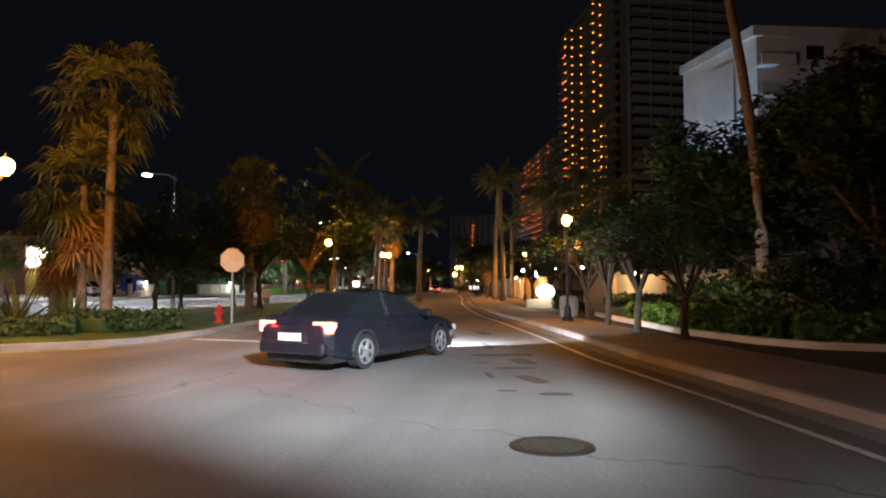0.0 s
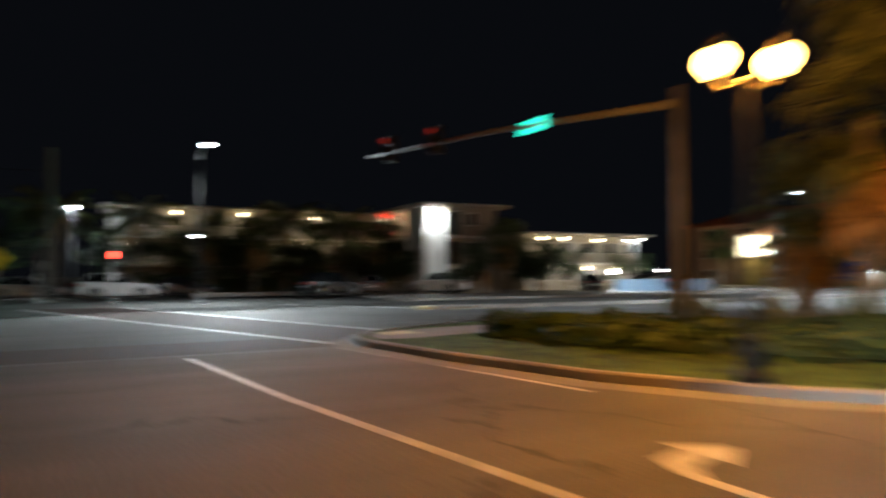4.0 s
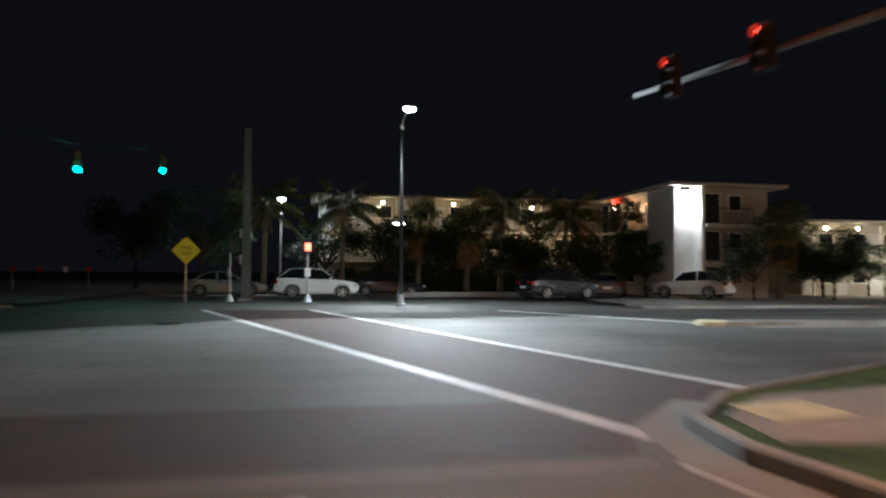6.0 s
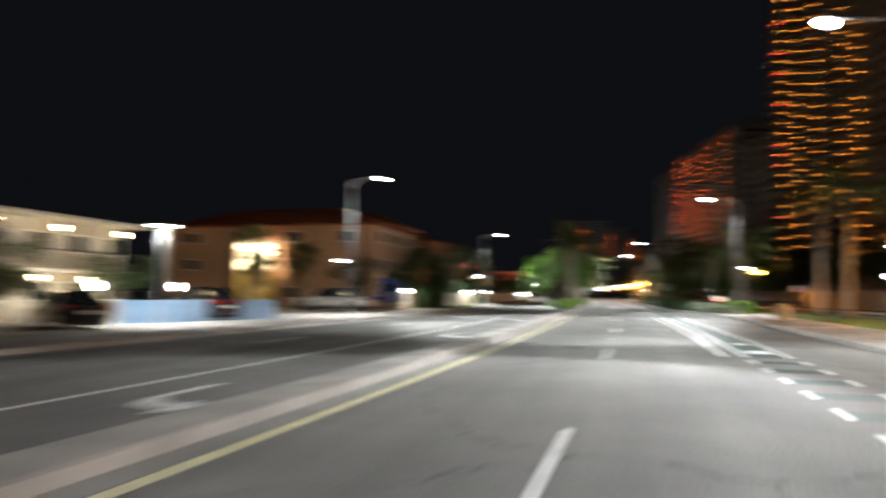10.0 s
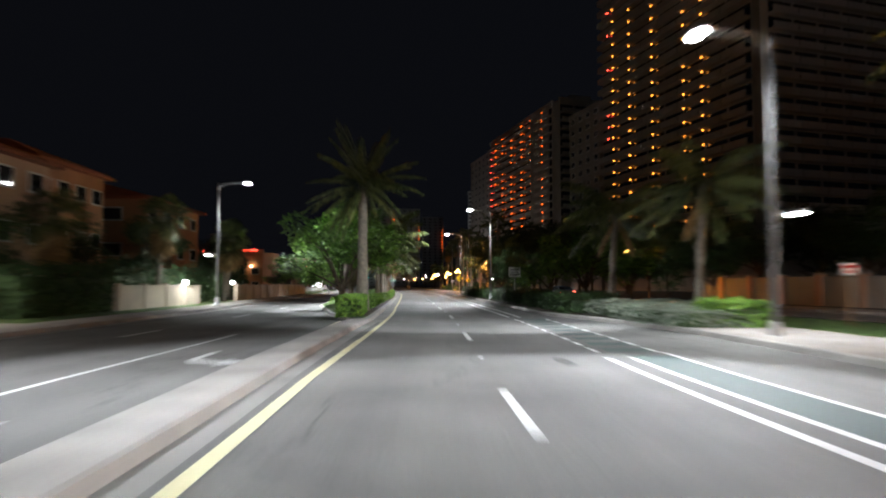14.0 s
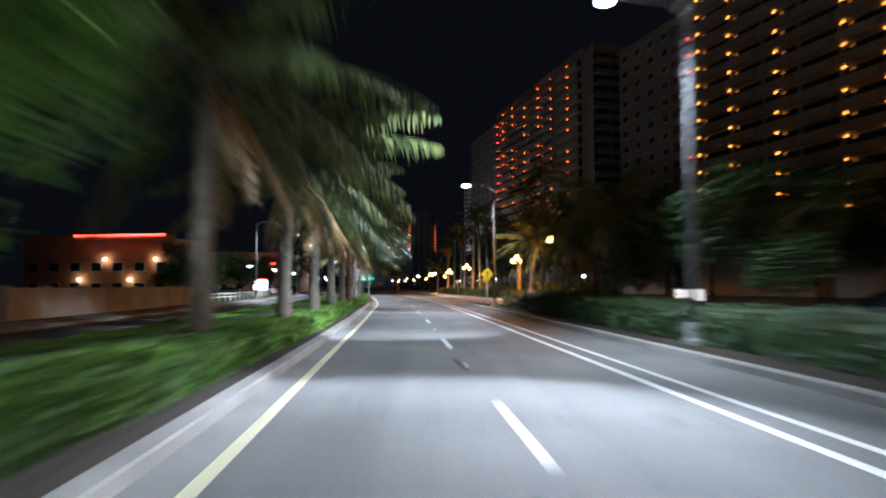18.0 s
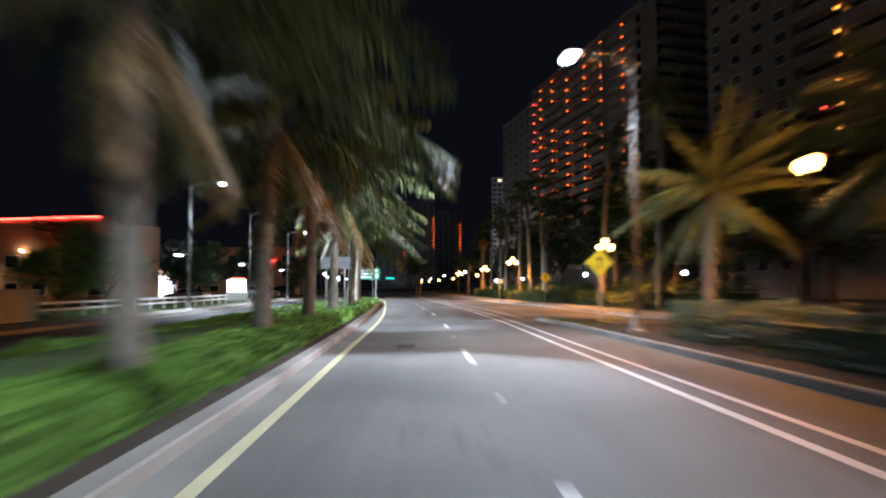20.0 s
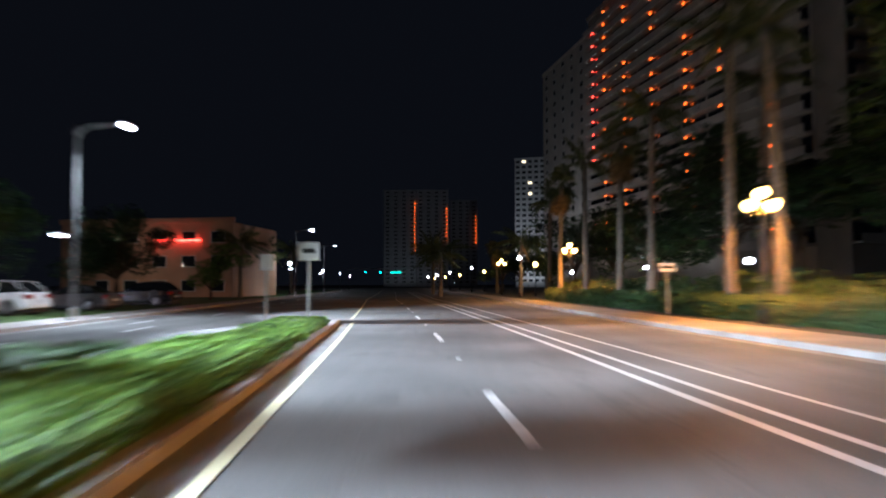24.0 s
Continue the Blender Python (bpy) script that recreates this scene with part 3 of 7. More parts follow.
quad("stop_line", [(20.9, -37.2), (25.6, -38.2), (25.5, -38.6), (20.8, -37.6)], WHITEPAINT, 0.006)
IRON = mat("cast_iron", (0.035, 0.033, 0.03), 0.6, metal=0.5, vary=0.3, scale=6, fine=50, bump=0.2)


def manhole(x, y):
    m = thing("manhole_cover", "cast iron manhole cover set in the asphalt", "manhole", "manholes", at=pose(x, y, 0.0))
    part("rim", lathe(bmesh.new(), [(0.42, 0.0), (0.42, 0.008), (0.36, 0.010)], 28), IRON, m)
    lid = part("lid", lathe(bmesh.new(), [(0.35, 0.0), (0.35, 0.012)], 28), IRON, m)
    for i in range(-5, 6):
        w = math.sqrt(max(0, 0.31 ** 2 - (i * 0.055) ** 2))
        if w > 0.05:
            part("rib", B(-w, w, i * 0.055 - 0.014, i * 0.055 + 0.014, 0.012, 0.02), IRON, lid)


manhole(31.1, -49.15)
manhole(-6.85, -51.7)
manhole(36.2, -43.3)
for (x, y, w, d, a) in ((23.6, -19.5, 2.6, 4.2, 12), (26.6, -36.0, 3.6, 1.5, 12), (29.1, -33.6, 0.4, 1.5, 14), (30.1, -40.5, 1.5, 0.5, 14), (30.6, -41.7, 0.45, 1.1, 18), (30.5, -42.9, 0.8, 0.35, 9), (30.85, -44.4, 0.35, 1.0, 24), (31.2, -45.9, 0.5, 0.3, 9), (30.5, -45.7, 0.3, 0.16, 4), (30.1, -44.0, 0.12, 0.8, 14), (29.8, -42.1, 0.3, 0.3, 4), (29.6, -38.2, 0.2, 1.6, 12), (-2.8, -12.4, 0.9, 0.8, 0), (-1.0, -13.6, 0.25, 0.7, 5), (-3.2, 43.4, 1.1, 0.5, 0), (-2.7, 46.6, 0.2, 1.6, 3), (1.5, 14.3, 0.3, 1.4, 2), (-4.2, 95.5, 0.5, 1.2, 0), (-1.5, 63.6, 0.16, 2.2, 4), (-5.8, 128.0, 0.3, 1.6, 5)):
    m = pose(x, y, 0.003, 0, 0, a)
    ps = []
    for i in range(14):
        t = i / 14 * 2 * math.pi
        rr = 1 + 0.18 * noise.noise(Vector((x + math.cos(t) * 2, y + math.sin(t) * 2, 3)))
        c, sn = math.cos(t), math.sin(t)
        k = max(abs(c), abs(sn)) ** -0.7
        ps.append(m @ Vector((c * k * rr * w / 2, sn * k * rr * d / 2, 0)))
    raw("tar_patch", ps, [tuple(range(14))], PATCH, road)


# ---- street lamps, signals, signs ----
def street_pole(at, flip=1, light=True, throw=(11.5, 6.0), gain=1.0, cone=64, tall=8.6, reach=2.0, low_z=3.6, shaft=None, aims=(), low=True):
    """A tall round pole: a high head over the road, a lower one over the sidewalk. The road lies towards +x for flip 1."""
    t = thing("street_lamp", "tall grey street lamp pole with lit white heads", "street lamp", "street lamps", at=at)
    part("base", lathe(bmesh.new(), [(0.24, 0), (0.24, 0.12), (0.17, 0.16), (0.15, 0.5), (0.13, 0.55)], 14), GALV, t)
    part("pole", tube(bmesh.new(), [(0, 0, 0.5), (0, 0, tall)], [0.11, 0.07], 12), shaft or POLEGREY, t, smooth=True)
    part("collar", lathe(bmesh.new(), [(0.085, tall - 0.5), (0.1, tall - 0.46), (0.1, tall - 0.3), (0.085, tall - 0.26)], 12), GALV, t)
    part("arm", tube(bmesh.new(), [(0, 0, tall - 0.3), (0.5 * flip, 0, tall - 0.05), ((reach - 0.25) * flip, 0, tall + 0.06)], [0.05, 0.045, 0.04], 8), GALV, t)
    z = tall - 0.02
    head = part("head", lathe(bmesh.new(), [(0.06, z), (0.30, z + 0.02), (0.32, z + 0.08), (0.20, z + 0.14), (0.06, z + 0.17)], 14, reach * flip, 0), GALV, t)
    part("lens", lathe(bmesh.new(), [(0.10, z - 0.10), (0.24, z - 0.06), (0.28, z - 0.002)], 14, reach * flip, 0), LED_FACE, head, "lit white lens", smooth=True)
    if low:
        part("arm", tube(bmesh.new(), [(0, 0, low_z - 0.05), (-0.45 * flip, 0, low_z + 0.02)], 0.035, 8), GALV, t)
        path_head = part("head", lathe(bmesh.new(), [(0.05, low_z - 0.08), (0.30, low_z - 0.06), (0.28, low_z), (0.08, low_z + 0.06)], 14, -0.65 * flip, 0), GALV, t)
        part("lens", lathe(bmesh.new(), [(0.16, low_z - 0.13), (0.25, low_z - 0.082)], 14, -0.65 * flip, 0), LED_FACE, path_head, "lit white lens")
    if light:
        p = at @ Vector((reach * flip, 0, tall - 0.2))
        for q in aims or [at @ Vector((throw[0] * flip, throw[1] * k, 0.0)) for k in (-1, 1)]:       # the lens throws its light up and down the road
            lamp("street_head", "SPOT", p, LED_WATTS * gain, LED_COLOR, size=0.25, aim=q, cone=cone)
        lamp("street_head", "SPOT", p, LED_WATTS * 0.24 * min(0.7, gain), LED_COLOR, size=0.25, aim=p - Vector((0, 0, 1)), cone=132)
        p = at @ Vector((-0.65 * flip, 0, low_z - 0.2))
    if light and low:
        lamp("path_head", "SPOT", p, LED_WATTS * 0.028, LED_COLOR, size=0.2, aim=p - Vector((0, 0, 1)), cone=116)
    return t


street_pole(pose(7.6, -14.8, 0.10, 0, 0, 180), throw=(10.5, 9.5), gain=0.5)
street_pole(pose(8.25, 19.1, 0.0, 0, 0, 180), throw=(8.5, 11.0), gain=0.6)
street_pole(pose(*rd(66.0, 5.7), 0.14, 0, 0, 180 + 4), throw=(9.0, 11.5), gain=0.8, cone=56, low=False)
street_pole(pose(*rd(98.0, 5.5), 0.14, 0, 0, 184), throw=(9.0, 11.5), gain=0.5, cone=56, low=False)
# added unseen lamp behind the start, standing in for the driver's headlight pool
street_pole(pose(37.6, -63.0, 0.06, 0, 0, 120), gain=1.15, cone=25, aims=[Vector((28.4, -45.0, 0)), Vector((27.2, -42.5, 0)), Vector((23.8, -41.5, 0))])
street_pole(pose(-16.0, 5.4, 0.0), throw=(14.0, 8.0), gain=0.65)
street_pole(pose(-16.3, 48.6, 0.12, 0, 0, 2), gain=0.75)
for s in (121.5, 138.8, 160.5):
    street_pole(rdpose(s, -15.3, 0.12), throw=(14.0, 8.8), gain=1.25, cone=58, tall=8.1)
street_pole(rdpose(222, -15.3, 0.12), light=False)
street_pole(rdpose(258, -15.3, 0.12), light=False)
# the corner pole: one round head on top
# black shaft puts the unlit look of this grey pole into its colour
street_pole(pose(-15.75, -43.55, 0.06, 0, 0, 2), throw=(15.0, 4.5), gain=0.45, tall=8.5, low_z=3.85, shaft=BLACKIRON)


def globe_lamp(x, y, z=0.14, n=2, turn=0.0, watts=GLOBE_WATTS, face=None, color=None, light=True, h=4.0, capped=False, r=0.20):
    """A fluted iron post with glowing globes."""
    face, color = face or AMBER_FACE, color or AMBER
    t = thing("globe_lamp", "dark iron lamp post with glowing amber globes", "lamp post", "globe lamps", at=pose(x, y, z, 0, 0, turn))
    part("base", lathe(bmesh.new(), [(0.22, 0), (0.22, 0.1), (0.16, 0.2), (0.13, 0.55), (0.08, 0.65)], 12), BLACKIRON, t)
    part("post", tube(bmesh.new(), [(0, 0, 0.6), (0, 0, h - 0.1)], [0.065, 0.05], 10), BLACKIRON, t)
    xs = {1: ((0, 0),), 2: ((-0.42, 0), (0.42, 0)), 3: ((-0.42, 0), (0.42, 0), (0, 0.42))}[n]
    if n > 1:
        part("crossarm", tube(bmesh.new(), [(-0.42, 0, h + 0.05), (-0.3, 0, h - 0.15), (0, 0, h - 0.08), (0.3, 0, h - 0.15), (0.42, 0, h + 0.05)], 0.03, 8), BLACKIRON, t)
    foot = h
    part("hub", lathe(bmesh.new(), [(0.07, h - 0.12), (0.09, h - 0.04), (0.05, h + (0.42 if n == 3 else 0.0))], 10), BLACKIRON, t)
    for gx, up in xs:
        h = foot + up
        prof = [(0.09, h)] + [(r * math.sin(a), h + 0.02 + r - r * math.cos(a)) for a in np.linspace(0.4, 2.75, 8)]
        g = part("globe", lathe(bmesh.new(), prof, 14, gx, 0), face, t, "glowing globe", smooth=True)
        g.visible_shadow = False
        part("finial", lathe(bmesh.new(), [(0.08, h + 2 * r), (0.03, h + 2 * r + 0.08), (0.01, h + 2 * r + 0.16)], 8, gx, 0), BLACKIRON, g)
    if light:
        if capped:      # reflectors in the tops
            lamp("globe_light", "SPOT", (x, y, z + foot + 0.3), watts * n, color, size=0.24, aim=(x, y, 0.0), cone=178, blend=0.12)
        else:
            lamp("globe_light", "POINT", (x, y, z + foot + 0.3), watts * n, color, size=0.24)
    return t


globe_lamp(18.0, -41.6, n=2, turn=60, watts=GLOBE_WATTS * 0.75, h=4.05)
globe_lamp(16.5, 7.0, n=2, turn=60, watts=GLOBE_WATTS * 0.6)
GLOBES = [(93.9, 8.57), (124.8, 12.4), (155, 10.9), (188, 12.2), (224, 12)]
for s, l in GLOBES:
    globe_lamp(*rd(s, l), n=3 if s > 100 else 1, turn=rdyaw(s), light=s < 200, watts=GLOBE_WATTS * 1.4, capped=s > 100, h=4.0 if s > 100 else 4.3)
globe_lamp(16.8, 62.3, 0.08, n=2, turn=0, h=4.2, watts=GLOBE_WATTS * 0.8, r=0.24)
globe_lamp(32.0, -28.2, n=1, turn=15, h=3.8, watts=GLOBE_WATTS * 0.55)
globe_lamp(18.0, -15.2, n=1, h=3.8, watts=GLOBE_WATTS * 0.65)
globe_lamp(29.5, 6.0, n=1, turn=20, capped=True)


def twin_led(x, y, turn=0.0):
    t = thing("plaza_lamp", "slim dark post with two flat lit white heads", "lamp post", "plaza lamps", at=pose(x, y, 0.15, 0, 0, turn))
    part("post", tube(bmesh.new(), [(0, 0, 0), (0, 0, 3.85)], [0.07, 0.05], 10), BLACKIRON, t)
    part("base", lathe(bmesh.new(), [(0.15, 0), (0.15, 0.25), (0.08, 0.3)], 12), BLACKIRON, t)
    for k in (-1, 1):
        a = part("arm", tube(bmesh.new(), [(0, 0, 3.7), (0.35 * k, 0, 3.8)], 0.025, 8), BLACKIRON, t)
        part("lens", B(min(0.2 * k, 0.55 * k), max(0.2 * k, 0.55 * k), -0.12, 0.12, 3.72, 3.75, bevel=0.01), LED_FACE, a, "lit white lens")
    lamp("plaza_light", "POINT", (x, y, 3.75), 380, (1.0, 0.93, 0.8), size=0.3)


twin_led(13.0, 2.2, 20)


def signal_head(name, at, lit, parent, n=3):
    """A vertical three-light signal; the lit aspect glows."""
    s = part(name, B(-0.17, 0.17, -0.14, 0.14, -0.52, 0.52, bevel=0.02), BLACKIRON, parent)
    s.matrix_basis = at
    for k, c in enumerate(("red", "amber", "green")):
        z = 0.33 - 0.33 * k
        bm = tube(bmesh.new(), [(0, -0.14, z), (0, -0.34, z - 0.02)], 0.135, 12, cap=False)
        part("visor", bm, BLACKIRON, s)
        g = {"red": RED_GLOW, "green": GREEN_GLOW}[c] if c == lit else glassy("unlit_lens", (0.03, 0.02, 0.02), 0.3)
        part("lens", tube(bmesh.new(), [(0, -0.13, z), (0, -0.155, z)], 0.12, 14), g, s)
    return s


def rot_to(px, py, tx, ty):
    """The turn about z by which -y faces the target."""
    return math.degrees(math.atan2(tx - px, -(ty - py)))


# mast arm over the crossing, red signals seen from the side street
DULLSTEEL = mat("dull_grey_steel", (0.17, 0.175, 0.18), 0.65, metal=0.2, vary=0.2, scale=3, fine=40, bump=0.05)
mast = thing("signal_mast", "grey mast arm with red traffic signals and a street sign", "traffic signal")
part("mast_pole", tube(bmesh.new(), [(10.9, -35.3, 0.1), (10.9, -35.3, 6.6)], [0.16, 0.12], 12), DULLSTEEL, mast, smooth=True)
part("mast_arm", tube(bmesh.new(), [(10.9, -35.3, 6.15), (4.5, -37.0, 6.45), (-2.5, -38.75, 6.5)], [0.13, 0.10, 0.075], 10), DULLSTEEL, mast, smooth=True)
for px, py in ((-0.55, -38.67), (1.95, -37.9)):
    signal_head("signal_head", pose(px, py, 6.5, 0, 0, rot_to(px, py, 6, -75)), "red", mast)
bm = B(5.5, 6.95, -36.75, -36.7, 6.1, 6.52, bevel=0.01)
SIGNGREEN = mat("green_sign_sheeting", (0.0, 0.22, 0.13), 0.4, vary=0.08, scale=3, fine=30, bump=0)
WHITESIGN = mat("white_sign_sheeting", (0.75, 0.75, 0.75), 0.4, vary=0.08, scale=3, fine=30, bump=0)
YELLOWSIGN = mat("yellow_sign_sheeting", (0.60, 0.56, 0.03), 0.4, vary=0.08, scale=3, fine=30, bump=0)
BLACKPAINT = mat("black_paint", (0.015, 0.015, 0.015), 0.5, vary=0.1, bump=0)
REDPAINT = mat("red_sign_sheeting", (0.55, 0.03, 0.03), 0.4, vary=0.08, bump=0)
sg = part("street_sign", bm, glow("lit_street_sign", (0.03, 0.62, 0.45), 1.6), mast, "glowing green street name panel")
part("lettering", B(5.7, 6.75, -36.76, -36.752, 6.25, 6.36), WHITESIGN, sg)
lamp("signal_glow", "POINT", (1.7, -38.6, 6.2), 6, (1, 0.1, 0.05), size=0.15)

# far side green signals, the tall concrete pole and pedestrian signals on the west corner
sig = thing("signal_span", "green traffic signals hung from a span wire", "traffic signal")
pole = thing("concrete_pole", "tall square grey concrete utility pole", "utility pole", at=pose(-23.6, -51.0, 0))
bm = bmesh.new()
r = bmesh.ops.create_cube(bm, size=1)
for v in r["verts"]:
    k = 0.24 if v.co.z < 0 else 0.17
    v.co = (v.co.x * 2 * k, v.co.y * 2 * k, (v.co.z + 0.5) * 9.4)
part("shaft", bm, POLEGREY, pole)
part("plinth", B(-0.4, 0.4, -0.4, 0.4, 0, 0.15, bevel=0.03), CONCRETE, pole)
for z in (2.0, 3.4):
    part("service_box", B(-0.22, 0.22, -0.36, -0.2, z, z + 0.5, bevel=0.02), GALV, pole)
for px, py, z in ((-17.75, -57.75, 6.04), (-19.8, -54.6, 6.4)):
    signal_head("signal_head", pose(px, py, z - 0.33 + 0.66, 0, 0, rot_to(px, py, 17, -47)), "green", sig)
    lamp("signal_glow", "POINT", (px + 0.5, py + 0.1, z), 25, (0.0, 1.0, 0.7), size=0.12)
part("span_wire", tube(bmesh.new(), [(-23.6, -51.0, 8.0), (-19.8, -54.6, 7.4), (-17.75, -57.75, 7.2), (-14, -62, 7.6), (-10, -68, 8.4)], 0.02, 6), BLACKIRON, sig)
part("far_pole", tube(bmesh.new(), [(-10, -68, 0), (-10, -68, 8.6)], [0.2, 0.14], 10), POLEGREY, sig)


def ped_signal(x, y, lit, turn):
    t = thing("pedestrian_signal", "short post with a pedestrian signal and push button", "pedestrian signal", "pedestrian signals", at=pose(x, y, 0.12, 0, 0, turn))
    part("footing", lathe(bmesh.new(), [(0.26, 0), (0.2, 0.12), (0.1, 0.34), (0.07, 0.36)], 12), GALV, t)
    part("post", tube(bmesh.new(), [(0, 0, 0.3), (0, 0, 2.75)], 0.055, 10), GALV, t)
    b = part("signal_box", B(-0.2, 0.2, -0.16, 0.14, 2.4, 2.95, bevel=0.02), BLACKIRON, t)
    part("lens", B(-0.14, 0.14, -0.178, -0.165, 2.5, 2.86), RED_GLOW if lit else glassy("unlit_lens"), b)
    part("button_sign", B(-0.14, 0.14, -0.09, -0.06, 1.25, 1.65, bevel=0.008), WHITESIGN, t)


ped_signal(-19.2, -47.7, True, rot_to(-19.2, -47.7, 17, -47))
ped_signal(-19.6, -51.4, False, 20)


def diamond(x, y, side, zc, turn, texts=(), h0=0.1):
    t = thing("warning_sign", "yellow diamond warning sign on a steel post", "road sign", "warning signs", at=pose(x, y, h0, 0, 0, turn))
    part("post", B(-0.03, 0.03, 0.01, 0.05, 0, zc + 0.3), GALV, t)
    h = side * 0.7071
    bm = bmesh.new()
    poly = [(0, -h), (h, 0), (0, h), (-h, 0)]
    a = [bm.verts.new((px, 0.0, zc + pz)) for px, pz in poly]
    b = [bm.verts.new((px, -0.006, zc + pz)) for px, pz in poly]
    bm.faces.new(a)
    bm.faces.new(b[::-1])
    for i in range(4):
        bm.faces.new((a[i], a[(i + 1) % 4], b[(i + 1) % 4], b[i]))
    bmesh.ops.recalc_face_normals(bm, faces=bm.faces[:])
    pl = part("plate", bm, YELLOWSIGN, t)
    for k, (word, dz, size) in enumerate(texts):
        lettering(word, size, (0, -0.009, zc + dz), BLACKPAINT, pl)
    if not texts:
        part("arrow_mark", B(-0.035, 0.035, -0.012, -0.008, zc - 0.26, zc + 0.1), BLACKPAINT, pl)
        bm = bmesh.new()
        v = [bm.verts.new(p) for p in ((-0.12, -0.010, zc + 0.1), (0.12, -0.010, zc + 0.1), (0, -0.010, zc + 0.28))]
        bm.faces.new(v)
        part("arrow_mark", bm, BLACKPAINT, pl)
    return t


def lettering(word, size, at, material, parent, upright=True):
    cu = bpy.data.curves.new("lettering", "FONT")
    cu.body, cu.size, cu.align_x, cu.align_y, cu.extrude = word, size, "CENTER", "CENTER", 0.001
    cu.materials.append(material)
    ob = new("lettering", cu)
    ob.parent = parent
    ob.matrix_basis = pose(*at, 90, 0, 0)
    return ob


diamond(-18.3, -53.2, 0.92, 2.45, rot_to(-18.3, -53.2, 17, -47), (("DEAD", 0.13, 0.22), ("END", -0.13, 0.22)))
diamond(*rd(103.0, 5.75), 0.76, 2.4, 4)
diamond(*rd(140.8, 11.5), 0.76, 2.35, 4)


def plate_sign(at, w, h, z0, material, bars=(), posts=1, label="white rectangular road sign on a steel post", category="road sign", post_mat=None, barmat=None, depth=0.01):
    t = thing("road_sign", label, category, "road signs", at=at)
    xs = (0,) if posts == 1 else (-w * 0.32, w * 0.32)
    for px in xs:
        part("post", B(px - 0.04, px + 0.04, 0.01, 0.09, 0, z0 + h * 0.9), post_mat or GALV, t)
    bm = B(-w / 2, w / 2, -depth, 0.0, z0, z0 + h, bevel=0.004)
    p = part("plate", bm, material, t)
    for x0, x1, a, b in bars:
        part("text_bar", B(-w / 2 + x0 * w, -w / 2 + x1 * w, -depth - 0.006, -depth - 0.001, z0 + a * h, z0 + b * h), barmat or BLACKPAINT, p)
    return t


plate_sign(pose(5.27, 54.8, 0.15, 0, 0, 2), 0.95, 0.78, 2.0, WHITESIGN, ((0.14, 0.86, 0.70, 0.78), (0.18, 0.82, 0.46, 0.53), (0.12, 0.88, 0.2, 0.28)))
# faint glow added so this pale board does not render dark
plate_sign(pose(16.0, 96.5, 0.1, 0, 0, 4), 2.1, 0.8, 0.45, glow("lit_board", (1.0, 0.92, 0.84), 0.7), (), 2, "low pale board with an added glow on two short posts", "board sign")
plate_sign(pose(*rd(132.5, -4.65), 0.2, 0, 0, rdyaw(133)), 2.0, 0.92, 2.0, SIGNGREEN,
           ((0.08, 0.62, 0.70, 0.86), (0.08, 0.72, 0.42, 0.57), (0.08, 0.66, 0.14, 0.28), (0.80, 0.92, 0.66, 0.88), (0.80, 0.92, 0.12, 0.55)), 2,
           "green guide sign with white lines of text on two posts", barmat=WHITESIGN)
# grey colour stands for a white and red board in dim light
plate_sign(pose(*rd(111.3, -5.1), 0.2, 0, 0, rdyaw(111)), 1.4, 0.58, 2.3, mat("weathered_grey_sheeting", (0.34, 0.36, 0.39), 0.5, vary=0.15, scale=3, fine=30, bump=0), ((0.06, 0.94, 0.62, 0.86), (0.1, 0.9, 0.2, 0.42)), 2,
           "pale notice board, its dimness put into grey, with dark lines on two posts", barmat=GALV)
plate_sign(pose(*rd(155, -5.0), 0.2, 0, 0, rdyaw(156)), 0.72, 0.62, 2.2, WHITESIGN, ((0.2, 0.8, 0.4, 0.65),), 1, "white traffic sign at the median nose")
plate_sign(pose(*rd(157, -6.8), 0.2, 0, 0, rdyaw(156) + 180), 0.5, 0.6, 1.9, SIGNBACK, (), 1, "small sign seen from behind")
plate_sign(pose(13.2, 23.8, 0.14, 0, 0, 2), 0.52, 0.42, 1.75, WHITESIGN, ((0.1, 0.9, 0.55, 0.8), (0.2, 0.8, 0.15, 0.4)), 1,
           "white and red notice on a wooden post", post_mat=WOOD, barmat=REDPAINT)

stop = thing("stop_sign", "octagonal sign seen from its bare metal back", "road sign", at=pose(19.7, -32.0, 0.14, 0, 0, 12))
part("post", tube(bmesh.new(), [(0, 0, 0), (0, 0, 2.8)], 0.04, 8), GALV, stop)
bm = bmesh.new()
prismv = [(0.46 * math.cos(math.pi / 8 + k * math.pi / 4), 0.46 * math.sin(math.pi / 8 + k * math.pi / 4)) for k in range(8)]
prism(bm, prismv, 0, 0.006)
pl = part("plate", bm, SIGNBACK, stop)
pl.matrix_basis = pose(0, -0.045, 2.32, 90, 0, 0)

# far signals and street name panel down the road
far = thing("far_signal_span", "distant green traffic signals over the road", "traffic signal")
for px, py, z in ((-29.4, 300, 4.6), (-25.7, 300, 4.6)):
    signal_head("signal_head", pose(px, py, z + 0.33, 0, 0, 5), "green", far)
part("street_panel", B(-23.2, -20.6, 300, 300.05, 4.35, 4.75), MATS["lit_street_sign"], far)
part("mast_arm", tube(bmesh.new(), [(-34, 300.2, 5.5), (-12, 300.2, 5.7)], 0.08, 8), GALV, far)
part("mast_pole", tube(bmesh.new(), [(-12, 300.2, 0), (-12, 300.2, 5.9)], 0.15, 10), GALV, far)


